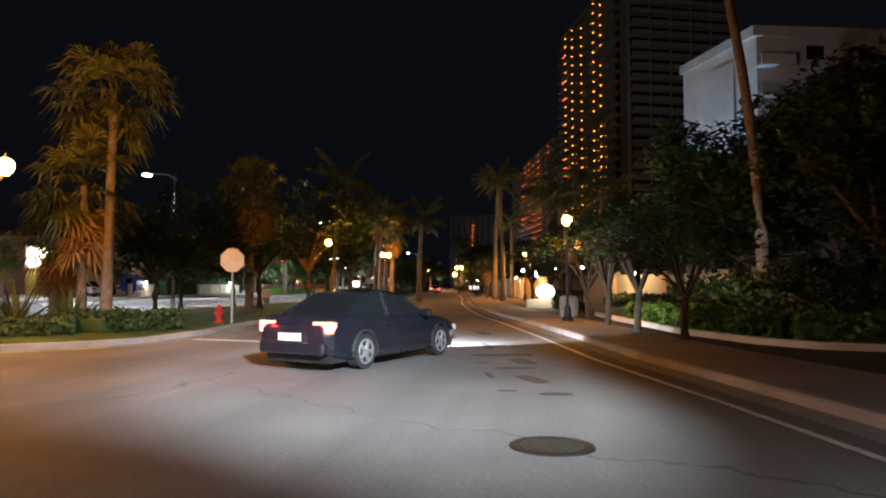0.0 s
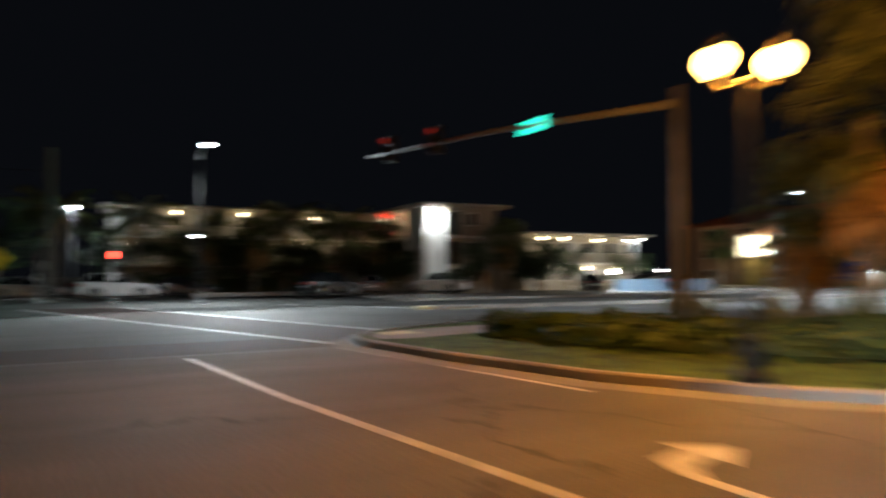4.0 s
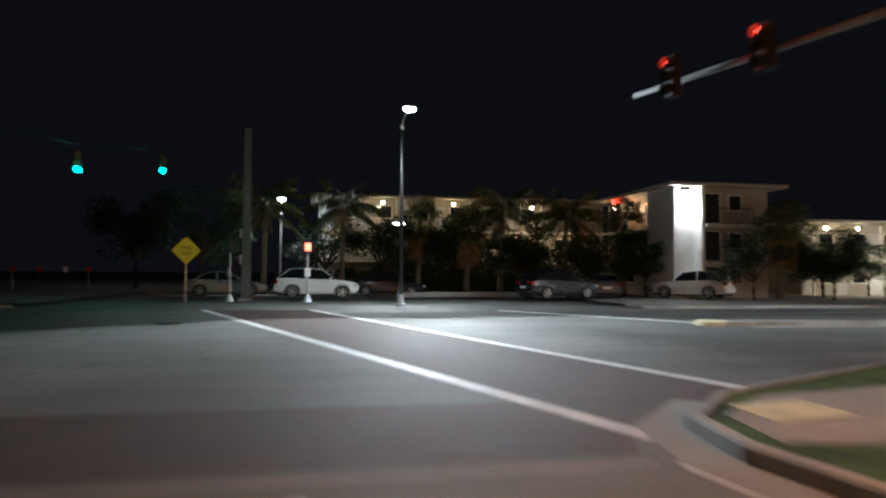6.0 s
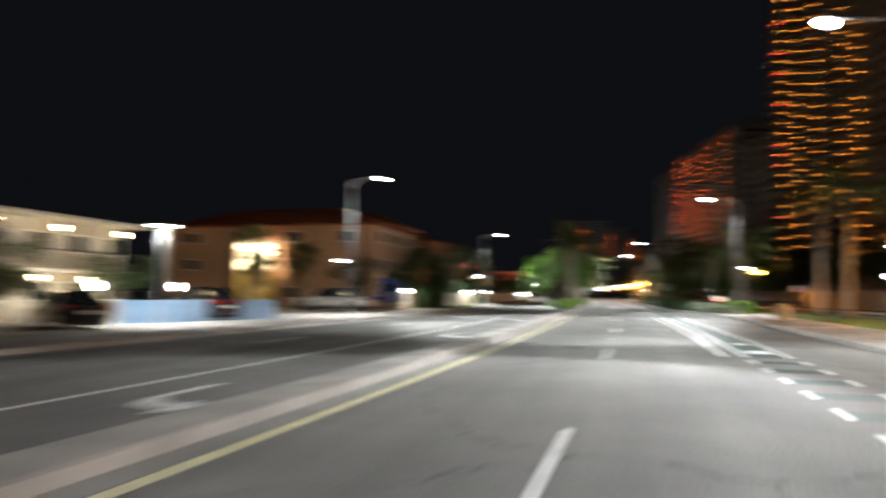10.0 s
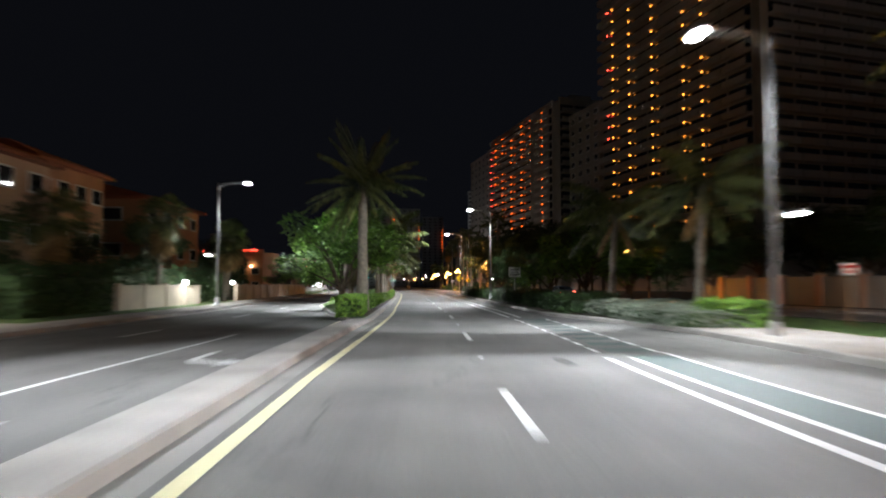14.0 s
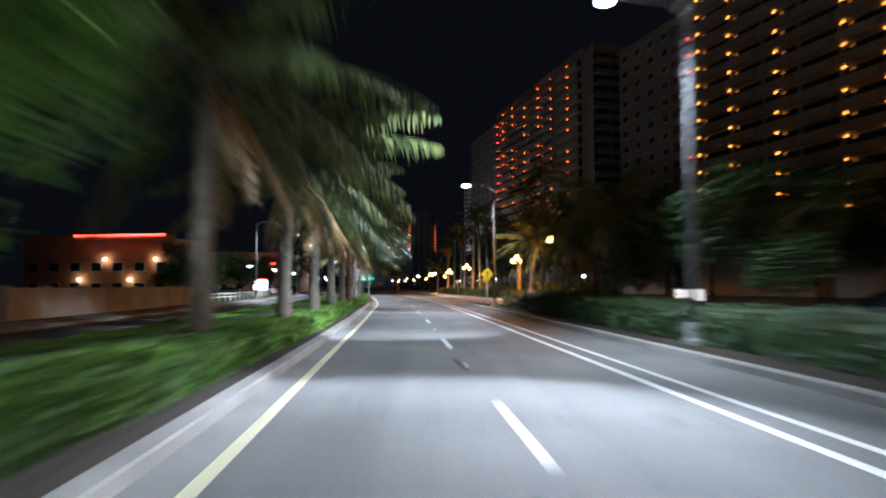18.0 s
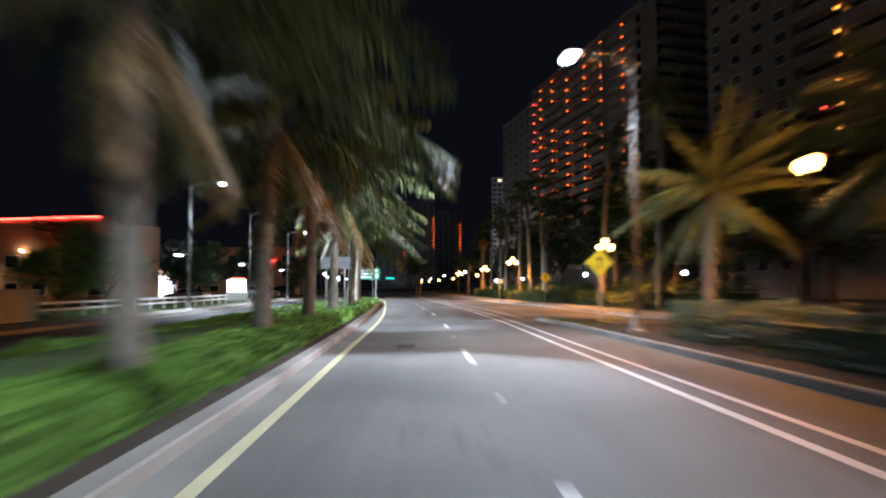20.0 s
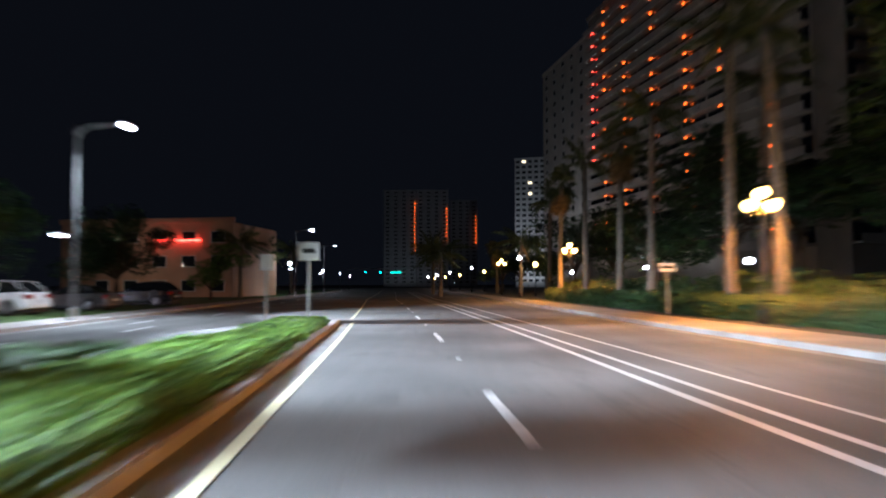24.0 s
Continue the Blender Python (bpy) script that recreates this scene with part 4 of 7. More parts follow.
# ---- towers and buildings ----
CREAM = mat("cream_stucco", (0.40, 0.37, 0.32), 0.85, vary=0.12, scale=0.3, fine=20, bump=0.1)
WHITEWALL = mat("white_stucco", (0.70, 0.69, 0.67), 0.85, vary=0.12, scale=0.4, fine=20, bump=0.1)
TOWERWALL = mat("tower_stucco", (0.25, 0.225, 0.195), 0.85, vary=0.12, scale=0.3, fine=20, bump=0.1)
GREYWALL = mat("grey_stucco", (0.46, 0.47, 0.48), 0.85, vary=0.12, scale=0.3, fine=20, bump=0.1)
PALETOWER = mat("pale_tower_stucco", (0.55, 0.51, 0.46), 0.85, vary=0.12, scale=0.3, fine=20, bump=0.1)
PEACH = mat("peach_stucco", (0.58, 0.36, 0.25), 0.85, vary=0.12, scale=0.4, fine=20, bump=0.1)
ORANGEWALL = mat("orange_stucco", (0.50, 0.25, 0.14), 0.85, vary=0.15, scale=0.4, fine=20, bump=0.1)
TILE = mat("clay_roof_tile", (0.28, 0.09, 0.05), 0.8, vary=0.3, scale=1.5, fine=20, bump=0.3, piece=0.4)
TRIM = mat("white_trim", (0.72, 0.72, 0.70), 0.6, vary=0.1, bump=0.02)


def balcony_tower(name, a, b, floors, storey, bays, columns, z0=6.0, depth=24, body=None, label="", skip=0.04, seed=1, reds=0, lamp_glow=None, lamp_r=0.25):
    """A slab tower; its facade runs from a to b, each bay with stacked balconies. columns: distances along it of the balcony lamps."""
    rng = random.Random(seed)
    a, b = Vector((*a, 0)), Vector((*b, 0))
    length = (b - a).length
    d = (b - a).normalized()
    turn = math.degrees(math.atan2(d.y, d.x))
    t = thing(name, label, "tower block", at=pose(a.x, a.y, 0, 0, 0, turn))     # local x along the facade, -y outwards
    body = body or GREYWALL
    top = z0 + floors * storey
    part("wall", B(0, length, 0.02, depth, 0, top + 1.2), body, t)
    part("parapet", B(-0.3, length + 0.3, -0.3, 0.5, top + 1.2, top + 2.0, bevel=0.05), body, t)
    part("roof_plant", B(length * 0.3, length * 0.6, depth * 0.3, depth * 0.7, top + 1.2, top + 5), body, t)
    w = length / bays
    rec = part("recess", B(0.25, w - 0.25, 0.005, 0.018, z0 + 0.4, z0 + storey - 0.25), DARKGLASS, t)
    rec.matrix_basis = pose(0, 0, 0)
    slab_bm = box(bmesh.new(), 0.1, w - 0.1, -1.3, 0, 0, 0.2)
    slab0 = part("balcony", slab_bm, body, t)
    slab0.matrix_basis = pose(0, 0, z0)
    bm = bmesh.new()
    box(bm, 0.1, w - 0.1, -1.3, -1.22, 0.2, 1.15)
    rail0 = part("balcony_rail", bm, body, t)
    rail0.matrix_basis = pose(0, 0, z0)
    bulb = None
    for i in range(bays):
        for f in range(floors):
            m = pose(i * w, 0, z0 + f * storey)
            if i or f:
                share(slab0, t, m)
                share(rail0, t, m)
                share(rec, t, pose(i * w, 0, f * storey))
        for x in [c for c in columns if i * w <= c < (i + 1) * w]:
            for f in range(floors):
                if rng.random() < skip:
                    continue
                y, z = -0.62, z0 + f * storey + storey - 0.25
                if bulb is None:
                    bm = bmesh.new()
                    bmesh.ops.create_icosphere(bm, subdivisions=1, radius=lamp_r)
                    bulb = part("balcony_lamp", bm, lamp_glow or BALCONY_GLOW, t, "glowing amber balcony lamp")
                    bulb.matrix_basis = pose(x, y, z)
                else:
                    share(bulb, t, pose(x, y, z))
    if reds:
        bm = bmesh.new()
        bmesh.ops.create_icosphere(bm, subdivisions=1, radius=0.2)
        r0 = part("red_lamp", bm, RED_GLOW, t, "small red lamp")
        r0.matrix_basis = pose(reds, -0.5, z0 + storey)
        for f in range(2, floors):
            if rng.random() < 0.65:
                share(r0, t, pose(reds, -0.5, z0 + f * storey))
    return t


# tower with amber balcony columns and its darker second wing
balcony_tower("amber_tower", (37.3, 154.4), (49.4, 107.0), 27, 2.58, 8, (5.8, 12.6, 21.2, 31.5, 36.9), z0=5.5, depth=22, body=TOWERWALL,
                       label="tall cream balcony tower with columns of amber lamps", seed=4, reds=3.4, lamp_glow=GOLD_GLOW, lamp_r=0.2)
balcony_tower("dark_tower", (51.4, 106.0), (76.0, 114.0), 28, 2.58, 5, (), z0=5.5, depth=20, label="tall unlit grey balcony tower", seed=2)
balcony_tower("amber_tower", (21.9, 278.4), (35.9, 213.2), 19, 2.7, 9, (9.0, 18.0, 28.6, 39.5, 48.8, 59.5), z0=6.0, depth=20, body=PALETOWER,
                       label="long cream apartment tower with amber balcony lamps", seed=7, skip=0.15, reds=3.0, lamp_r=0.22)
balcony_tower("dark_tower", (37.6, 209.0), (61.0, 217.0), 19, 2.7, 5, (), z0=6.0, depth=20, body=CREAM, label="tall unlit cream balcony tower", seed=3)


def window_block(name, a, b, floors, storey, cols, z0, depth, wall, label, win=(1.3, 1.3), lit=0.0, seed=3, roof=True):
    """A plain block with a grid of windows on its front."""
    rng = random.Random(seed)
    a, b = Vector((*a, 0)), Vector((*b, 0))
    length = (b - a).length
    d = (b - a).normalized()
    t = thing(name, label, "apartment block", at=pose(a.x, a.y, 0, 0, 0, math.degrees(math.atan2(d.y, d.x))))
    top = z0 + floors * storey
    part("wall", B(0, length, 0, depth, 0, top), wall, t)
    if roof:
        part("parapet", B(-0.2, length + 0.2, -0.2, 0.4, top, top + 0.7, bevel=0.04), wall, t)
    w = length / cols
    ww, wh = win
    win0 = frame0 = None
    for i in range(cols):
        for f in range(floors):
            x, z = (i + 0.5) * w, z0 + f * storey + 0.85
            if win0 is None:
                bm = bmesh.new()
                for q in ((-ww / 2 - 0.08, ww / 2 + 0.08, -0.09, 0.0, -0.1, 0.0), (-ww / 2 - 0.08, ww / 2 + 0.08, -0.05, 0.0, wh, wh + 0.08),
                          (-ww / 2 - 0.08, -ww / 2, -0.05, 0.0, 0.0, wh), (ww / 2, ww / 2 + 0.08, -0.05, 0.0, 0.0, wh), (-0.03, 0.03, -0.04, 0.0, 0.0, wh)):
                    box(bm, *q)
                frame0 = part("window", bm, TRIM, t)
                frame0.matrix_basis = pose(x, 0, z)
                win0 = part("pane", B(-ww / 2, ww / 2, -0.02, -0.004, 0.0, wh), DARKGLASS, frame0)
            else:
                fr = share(frame0, t, pose(x, 0, z))
                p = share(win0, fr, pose(0, 0, 0))
                if rng.random() < lit:
                    p.data = p.data.copy()
                    p.data.materials[0] = glow("lit_room", (1.0, 0.75, 0.45), 1.2)
    return t


window_block("window_block", (33.0, 171.2), (36.9, 155.6), 15, 2.7, 4, 2.6, 12, TOWERWALL, "cream end wing with rows of dark windows", (1.7, 1.2), seed=8)
window_block("window_block", (15.6, 307.8), (21.6, 279.6), 19, 2.7, 5, 4.0, 12, PALETOWER, "pale end wing with rows of dark windows", (1.6, 1.2), seed=5)
window_block("apartment_block", (24.0, 500.0), (40.0, 496.0), 23, 2.9, 5, 2.0, 20, WHITEWALL, "distant pale tower block with dark windows", (2.0, 1.4), 0.05, 6)
for a, b, fl, cols in (((-62.0, 640.0), (-38.0, 642.0), 24, 4), ((-37.5, 641.0), (-14.0, 643.0), 24, 4), ((-12.5, 660.0), (8.0, 660.0), 22, 4)):
    window_block("apartment_block", a, b, fl, 2.9, cols, 2.0, 20, GREYWALL, "distant dark tower with a lit stair column", (2.4, 1.2), 0.0, int(fl + a[0]))
stair = thing("stair_lights", "column of glowing amber stair lamps on a distant tower", "lights", "stair lights")
bm = bmesh.new()
bmesh.ops.create_icosphere(bm, subdivisions=1, radius=0.34)
l0 = part("stair_lamp", bm, BALCONY_GLOW, stair)
l0.matrix_basis = pose(-37.8, 639.6, 62)
for x, y, zt, nz in ((-39.0, 641.3, 62, 13), (-15.2, 642.3, 58, 9), (7.0, 659.4, 54, 8)):
    for k in range(nz):
        share(l0, stair, pose(x, y, zt - 2.9 * k))



def ground_flood(x, y, aim, watts, color=(1.0, 0.93, 0.86), cone=120):
    """An added low flood lamp on a stake that brightens a facade."""
    d = Vector(aim) - Vector((x, y, 0.9))
    t = thing("ground_flood", "low flood lamp added to brighten the tower front", "flood lamp", "garden flood lamps", at=pose(x, y, 0.0, 0, 0, math.degrees(math.atan2(-d.x, d.y))))
    part("stake", tube(bmesh.new(), [(0, 0, 0), (0, 0, 0.75)], 0.04, 8), BLACKIRON, t)
    part("housing", B(-0.2, 0.2, -0.14, 0.1, 0.75, 1.05, bevel=0.03), BLACKPLASTIC, t)
    part("lens", B(-0.17, 0.17, 0.1, 0.12, 0.78, 1.02), WHITE_FACE, t)
    lamp("flood_beam", "SPOT", tuple(Vector((x, y, 0.95)) + d.normalized() * 0.4), watts, color, size=0.2, aim=aim, cone=cone)


# floods added to lift facades that would stay black
ground_flood(11.0, 262.0, (24.0, 266.0, 26.0), 800)
ground_flood(16.0, 232.0, (31.0, 236.0, 26.0), 800)
ground_flood(8.0, 286.0, (19.0, 292.0, 26.0), 1600, (0.92, 0.96, 1.0))
ground_flood(28.0, 470.0, (32.0, 498.0, 40.0), 9000, (0.92, 0.96, 1.0))
ground_flood(-46.0, 610.0, (-45.0, 641.0, 40.0), 900, (0.92, 0.96, 1.0))

# floodlit white block behind the trees
wb = thing("white_hotel", "white nine-storey block with one floodlit end wall", "apartment block")
P0, P1, P2 = Vector((46.0, 19.0)), Vector((50.2, 8.2)), Vector((90.0, 16.5))
bm = prism(bmesh.new(), [P1, P2, P2 + (P0 - P1), P0], 0, 24.0)
part("wall", bm, WHITEWALL, wb)
bm = prism(bmesh.new(), [P1 + Vector((-0.35, -0.35)), P2, P2 + (P0 - P1), P0 + Vector((-0.35, 0.35))], 24.0, 24.9)
part("parapet", bm, WHITEWALL, wb)
e = (P0 - P1).normalized()
q = Vector((-e.y, e.x))
q = q if q.x < 0 else -q
panel = prism(bmesh.new(), [P1 + e * 3.0 + q * 0.25, P1 + e * 3.0, P1 + e * 6.6, P1 + e * 6.6 + q * 0.25], 0, 22.6)
part("wall_panel", panel, WHITEWALL, wb, "raised smooth panel")
bw = (P2 - P1).normalized()
k0 = None
yaw = math.degrees(math.atan2(bw.y, bw.x))
for f in range(8):
    for i, off in enumerate((0.4, 4.6, 9.5, 15.0, 20.5, 27.0)):
        m = pose(P1.x + bw.x * off, P1.y + bw.y * off, 1.8 + f * 2.75, 0, 0, yaw)
        if i == 0:
            if f == 0:
                bm = box(bmesh.new(), -0.6, 2.6, -1.2, 0, 0.0, 0.18)
                box(bm, -0.6, 2.6, -1.2, -1.1, 0.18, 1.0)
                k0 = part("balcony", bm, WHITEWALL, wb)
                k0.matrix_basis = m
            else:
                share(k0, wb, m)
        elif f == 0 and i == 1:
            bm = bmesh.new()
            box(bm, -0.08, 1.78, -0.08, 0, -0.1, 0.0)
            box(bm, -0.08, 1.78, -0.06, 0, 1.3, 1.4)
            box(bm, -0.08, 0.0, -0.06, 0, 0.0, 1.3)
            box(bm, 1.7, 1.78, -0.06, 0, 0.0, 1.3)
            fw = part("window", bm, TRIM, wb)
            gw = part("pane", B(0, 1.7, -0.02, -0.004, 0, 1.3), DARKGLASS, fw)
            fw.matrix_basis = m @ pose(0, 0, 0.9)
        else:
            fr = share(fw, wb, m @ pose(0, 0, 0.9))
            share(gw, fr, pose(0, 0, 0))
lamp("hotel_flood", "SPOT", (40.5, 10.0, 4.0), 3300, (0.40, 0.69, 1.0), size=0.4, aim=(48.2, 13.4, 16.5), cone=80)


# ---- palms, trees, hedges ----
def frond(vs, fs, root, yaw, pitch, length, droop, rng, width=0.55, leaflets=26, twist=0.3):
    """One feathered palm leaf: a bent rib with drooping leaflets on both sides."""
    d = Vector((math.cos(yaw) * math.cos(pitch), math.sin(yaw) * math.cos(pitch), math.sin(pitch)))
    side = Vector((-math.sin(yaw), math.cos(yaw), 0))
    p = Vector(root)
    pts = []
    n = 12
    for i in range(n + 1):
        pts.append(p.copy())
        p = p + d * (length / n)
        d = (d + Vector((0, 0, -droop / n))).normalized()
    for i in range(n):
        a, b = pts[i], pts[i + 1]
        w = 0.035 * (1 - i / n) + 0.008
        k = len(vs)
        vs += [a - side * w, a + side * w, b + side * w, b - side * w]
        fs.append((k, k + 1, k + 2, k + 3))
    for i in range(leaflets):
        f = 0.12 + 0.88 * i / leaflets
        j = min(n - 1, int(f * n))
        base = pts[j].lerp(pts[j + 1], f * n - j)
        along = (pts[j + 1] - pts[j]).normalized()
        ll = width * (math.sin(math.pi * min(1, 0.15 + f * 0.8)) ** 0.7) * rng.uniform(0.8, 1.15)
        for sg in (-1, 1):
            out = (side * sg * rng.uniform(0.65, 0.9) + along * 0.65 + Vector((0, 0, -0.35 - 0.5 * droop * rng.random()))).normalized()
            mid = base + out * ll * 0.55
            tip = base + (out + Vector((0, 0, -0.45 - 0.3 * droop))).normalized() * ll
            wv = along * 0.035
            k = len(vs)
            vs += [base - wv * 0.5, base + wv * 0.5, mid + wv, mid - wv, tip]
            fs += [(k, k + 1, k + 2, k + 3), (k + 3, k + 2, k + 4)]


def fan_leaf(vs, fs, root, yaw, pitch, stalk, radius, rng, fall=0.5):
    """One fan-shaped palm leaf on a stalk."""
    d = Vector((math.cos(yaw) * math.cos(pitch), math.sin(yaw) * math.cos(pitch), math.sin(pitch)))
    side = Vector((-math.sin(yaw), math.cos(yaw), 0))
    up = side.cross(d)
    hub = Vector(root) + d * stalk
    k = len(vs)
    vs += [Vector(root) - side * 0.02, Vector(root) + side * 0.02, hub + side * 0.015, hub - side * 0.015]
    fs.append((k, k + 1, k + 2, k + 3))
    n = 13
    for i in range(n):
        a = -1.9 + 3.8 * i / (n - 1)
        ray = (d * math.cos(a) + side * math.sin(a)).normalized()
        r = radius * rng.uniform(0.85, 1.1)
        m = hub + ray * r * 0.6
        tip = hub + ray * r + Vector((0, 0, -fall * r * rng.uniform(0.5, 1)))
        w = ray.cross(up) * 0.05
        k = len(vs)
        vs += [hub, m - w, tip, m + w]
        fs.append((k, k + 1, k + 2, k + 3))


CROWNS = {}


def crown_mesh(kind, seed):
    key = (kind, seed)
    if key in CROWNS:
        return CROWNS[key]
    rng = random.Random(seed * 77 + 5)
    vs, fs, ds, dfs = [], [], [], []
    if kind == "coconut":
        for i in range(22):
            p = rng.uniform(-0.45, 1.15)
            frond(vs, fs, (0, 0, rng.uniform(-0.15, 0.2)), i * 2.4 + rng.uniform(-0.3, 0.3), p, rng.uniform(3.0, 4.0), 1.25 if p > 0.3 else 0.8, rng, 0.85, 30)
        for i in range(4):
            frond(ds, dfs, (0, 0, -0.2), rng.uniform(0, 6.28), -0.9, 2.4, 0.7, rng, 0.6, 18)
    elif kind == "date":
        for i in range(54):
            p = rng.uniform(-0.75, 1.35)
            frond(vs, fs, (0, 0, rng.uniform(-0.25, 0.3)), i * 2.4 + rng.uniform(-0.3, 0.3), p, rng.uniform(3.0, 3.9), 0.75, rng, 0.42, 30)
    elif kind == "sabal":
        for i in range(46):
            p = rng.uniform(-0.9, 1.3)
            fan_leaf(vs, fs, (0, 0, rng.uniform(-0.3, 0.3)), i * 2.4 + rng.uniform(-0.4, 0.4), p, rng.uniform(0.8, 1.4), rng.uniform(0.75, 1.0), rng, 0.5)
        for i in range(34):
            fan_leaf(ds, dfs, (0, 0, -0.4 - rng.random() * 1.1), i * 2.4, rng.uniform(-1.4, -0.9), rng.uniform(0.5, 0.9), rng.uniform(0.7, 0.95), rng, 0.2)
    elif kind == "royal":
        for i in range(16):
            p = rng.uniform(-0.2, 1.2)
            frond(vs, fs, (0, 0, 0), i * 2.4 + rng.uniform(-0.3, 0.3), p, rng.uniform(2.6, 3.3), 1.2, rng, 0.6, 28)
    me = bpy.data.meshes.new("crown")
    me.from_pydata([tuple(v) for v in vs], [], fs)
    me.materials.append(FROND)
    md = None
    if ds:
        md = bpy.data.meshes.new("dry_fronds")
        md.from_pydata([tuple(v) for v in ds], [], dfs)
        md.materials.append(DRYFROND)
    CROWNS[key] = (me, md)
    return CROWNS[key]


PALM_LABEL = {"coconut": "coconut palm with long drooping feathery fronds", "date": "stout date palm with a dense round crown",
              "sabal": "fan palm with a skirt of dry leaves", "royal": "slender tall palm with a small crown"}


def palm(kind, x, y, h, seed=0, lean=(0.0, 0.0), z=0.15, r=0.17, size=1.0, dry=True):
    rng = random.Random(int(x * 31 + y * 17) + seed)
    t = thing("palm_tree", PALM_LABEL[kind], "palm", "palms", at=pose(x, y, z))
    n = 14
    pts, rad = [], []
    for i in range(n + 1):
        f = i / n
        pts.append((lean[0] * f * f, lean[1] * f * f, h * f))
        rad.append(r * (1.55 - 1.3 * f if f < 0.25 else 1.22 - 0.28 * f) * (1 + 0.05 * (i % 2)))
    bm = tube(bmesh.new(), pts, rad, 11)
    part("trunk", bm, BARK, t, smooth=True)
    me, md = crown_mesh(kind, 1 + seed % 3)
    m = pose(lean[0], lean[1], h, rng.uniform(-6, 6), rng.uniform(-6, 6), rng.uniform(0, 360)) @ Matrix.Diagonal((size, size, size, 1))
    c = new("crown", me)
    c.parent, c.matrix_basis = t, m
    if md and dry:
        c = new("dry_fronds", md)
        c.parent, c.matrix_basis = t, m
        tagged(c, label="hanging dry tan fronds")
    return t


def leaf_cloud(blobs, count, size, rng, flat=0.35):
    """Small folded leaves scattered through the shells of several soft clumps."""
    vs, fs = [], []
    for cx, cy, cz, rx, ry, rz, share_ in blobs:
        for _ in range(int(count * share_)):
            u, v = rng.uniform(-1, 1), rng.uniform(0, 2 * math.pi)
            k = math.sqrt(1 - u * u)
            rr = rng.uniform(0.45, 1.0) ** 0.6
            d = Vector((k * math.cos(v), k * math.sin(v), u))
            nz = 1 + 0.35 * noise.noise(Vector((cx + d.x * 1.7, cy + d.y * 1.7, cz + d.z * 1.7)))
            p = Vector((cx + d.x * rx * rr * nz, cy + d.y * ry * rr * nz, cz + d.z * rz * rr * nz))
            a = Vector((rng.uniform(-1, 1), rng.uniform(-1, 1), rng.uniform(-1, 1) * flat)).normalized()
            b = a.cross(Vector((rng.uniform(-0.5, 0.5), rng.uniform(-0.5, 0.5), 1))).normalized()
            s = size * rng.uniform(0.6, 1.3)
            i = len(vs)
            vs += [p - a * s, p + b * s * 0.42 + a * s * 0.1, p + a * s, p - b * s * 0.42 + a * s * 0.1]
            fs.append((i, i + 1, i + 2, i + 3))
    return vs, fs


TREES = {}


def tree_meshes(kind, seed):
    if (kind, seed) in TREES:
        return TREES[(kind, seed)]
    rng = random.Random(seed * 13 + len(kind))
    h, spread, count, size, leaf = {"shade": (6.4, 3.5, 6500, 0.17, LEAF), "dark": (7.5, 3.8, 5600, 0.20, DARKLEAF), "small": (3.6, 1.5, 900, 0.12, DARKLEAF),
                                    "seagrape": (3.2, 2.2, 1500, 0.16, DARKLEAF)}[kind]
    bm = bmesh.new()
    fork = h * (0.20 if kind == "shade" else 0.32)
    tube(bm, [(0, 0, 0), (0.05, 0.03, fork * 0.5), (0.0, 0.08, fork)], [h * 0.035, h * 0.028, h * 0.024], 9)
    blobs = []
    limbs = 7
    for i in range(limbs):
        a = i * 2.4 + rng.uniform(-0.4, 0.4)
        r = spread * rng.uniform(0.35, 0.75)
        top = Vector((math.cos(a) * r, math.sin(a) * r, h * rng.uniform(0.40 if kind in ("shade", "dark") else 0.58, 0.9)))
        mid = Vector((math.cos(a) * r * 0.45, math.sin(a) * r * 0.45, fork + (top.z - fork) * 0.55))
        tube(bm, [(0, 0.05, fork * 0.92), mid, top], [h * 0.018, h * 0.012, h * 0.005], 7)
        for _ in range(3):
            q = top + Vector((rng.uniform(-1, 1), rng.uniform(-1, 1), rng.uniform(-0.4, 0.7))) * spread * 0.4
            tube(bm, [mid.lerp(top, 0.5), q], [h * 0.007, h * 0.003], 5)
            blobs.append((q.x, q.y, q.z, spread * 0.34, spread * 0.34, spread * 0.24, 1 / (limbs * 3)))
    me = bpy.data.meshes.new("trunk")
    bm.to_mesh(me)
    bm.free()
    me.materials.append(TREEBARK)
    vs, fs = leaf_cloud(blobs, count, size, rng)
    mc = bpy.data.meshes.new("crown")
    mc.from_pydata([tuple(v) for v in vs], [], fs)
    mc.materials.append(leaf)
    TREES[(kind, seed)] = (me, mc)
    return me, mc


TREE_LABEL = {"shade": "leafy green median tree with spreading limbs", "dark": "dense tree with the night shade put into its leaf colour", "small": "small twisted street tree with a sparse crown",
              "seagrape": "low broad-leaved tree"}


def tree(kind, x, y, scale=1.0, seed=0, z=0.15, turn=None):
    t = thing("tree", TREE_LABEL[kind], "tree", "trees", at=pose(x, y, z, 0, 0, (x * 47 + y * 29) % 360 if turn is None else turn))
    me, mc = tree_meshes(kind, seed % 3)
    for n_, m_ in (("trunk", me), ("crown", mc)):
        o = new(n_, m_)
        o.parent, o.matrix_basis = t, Matrix.Diagonal((scale, scale, scale, 1))
    return t


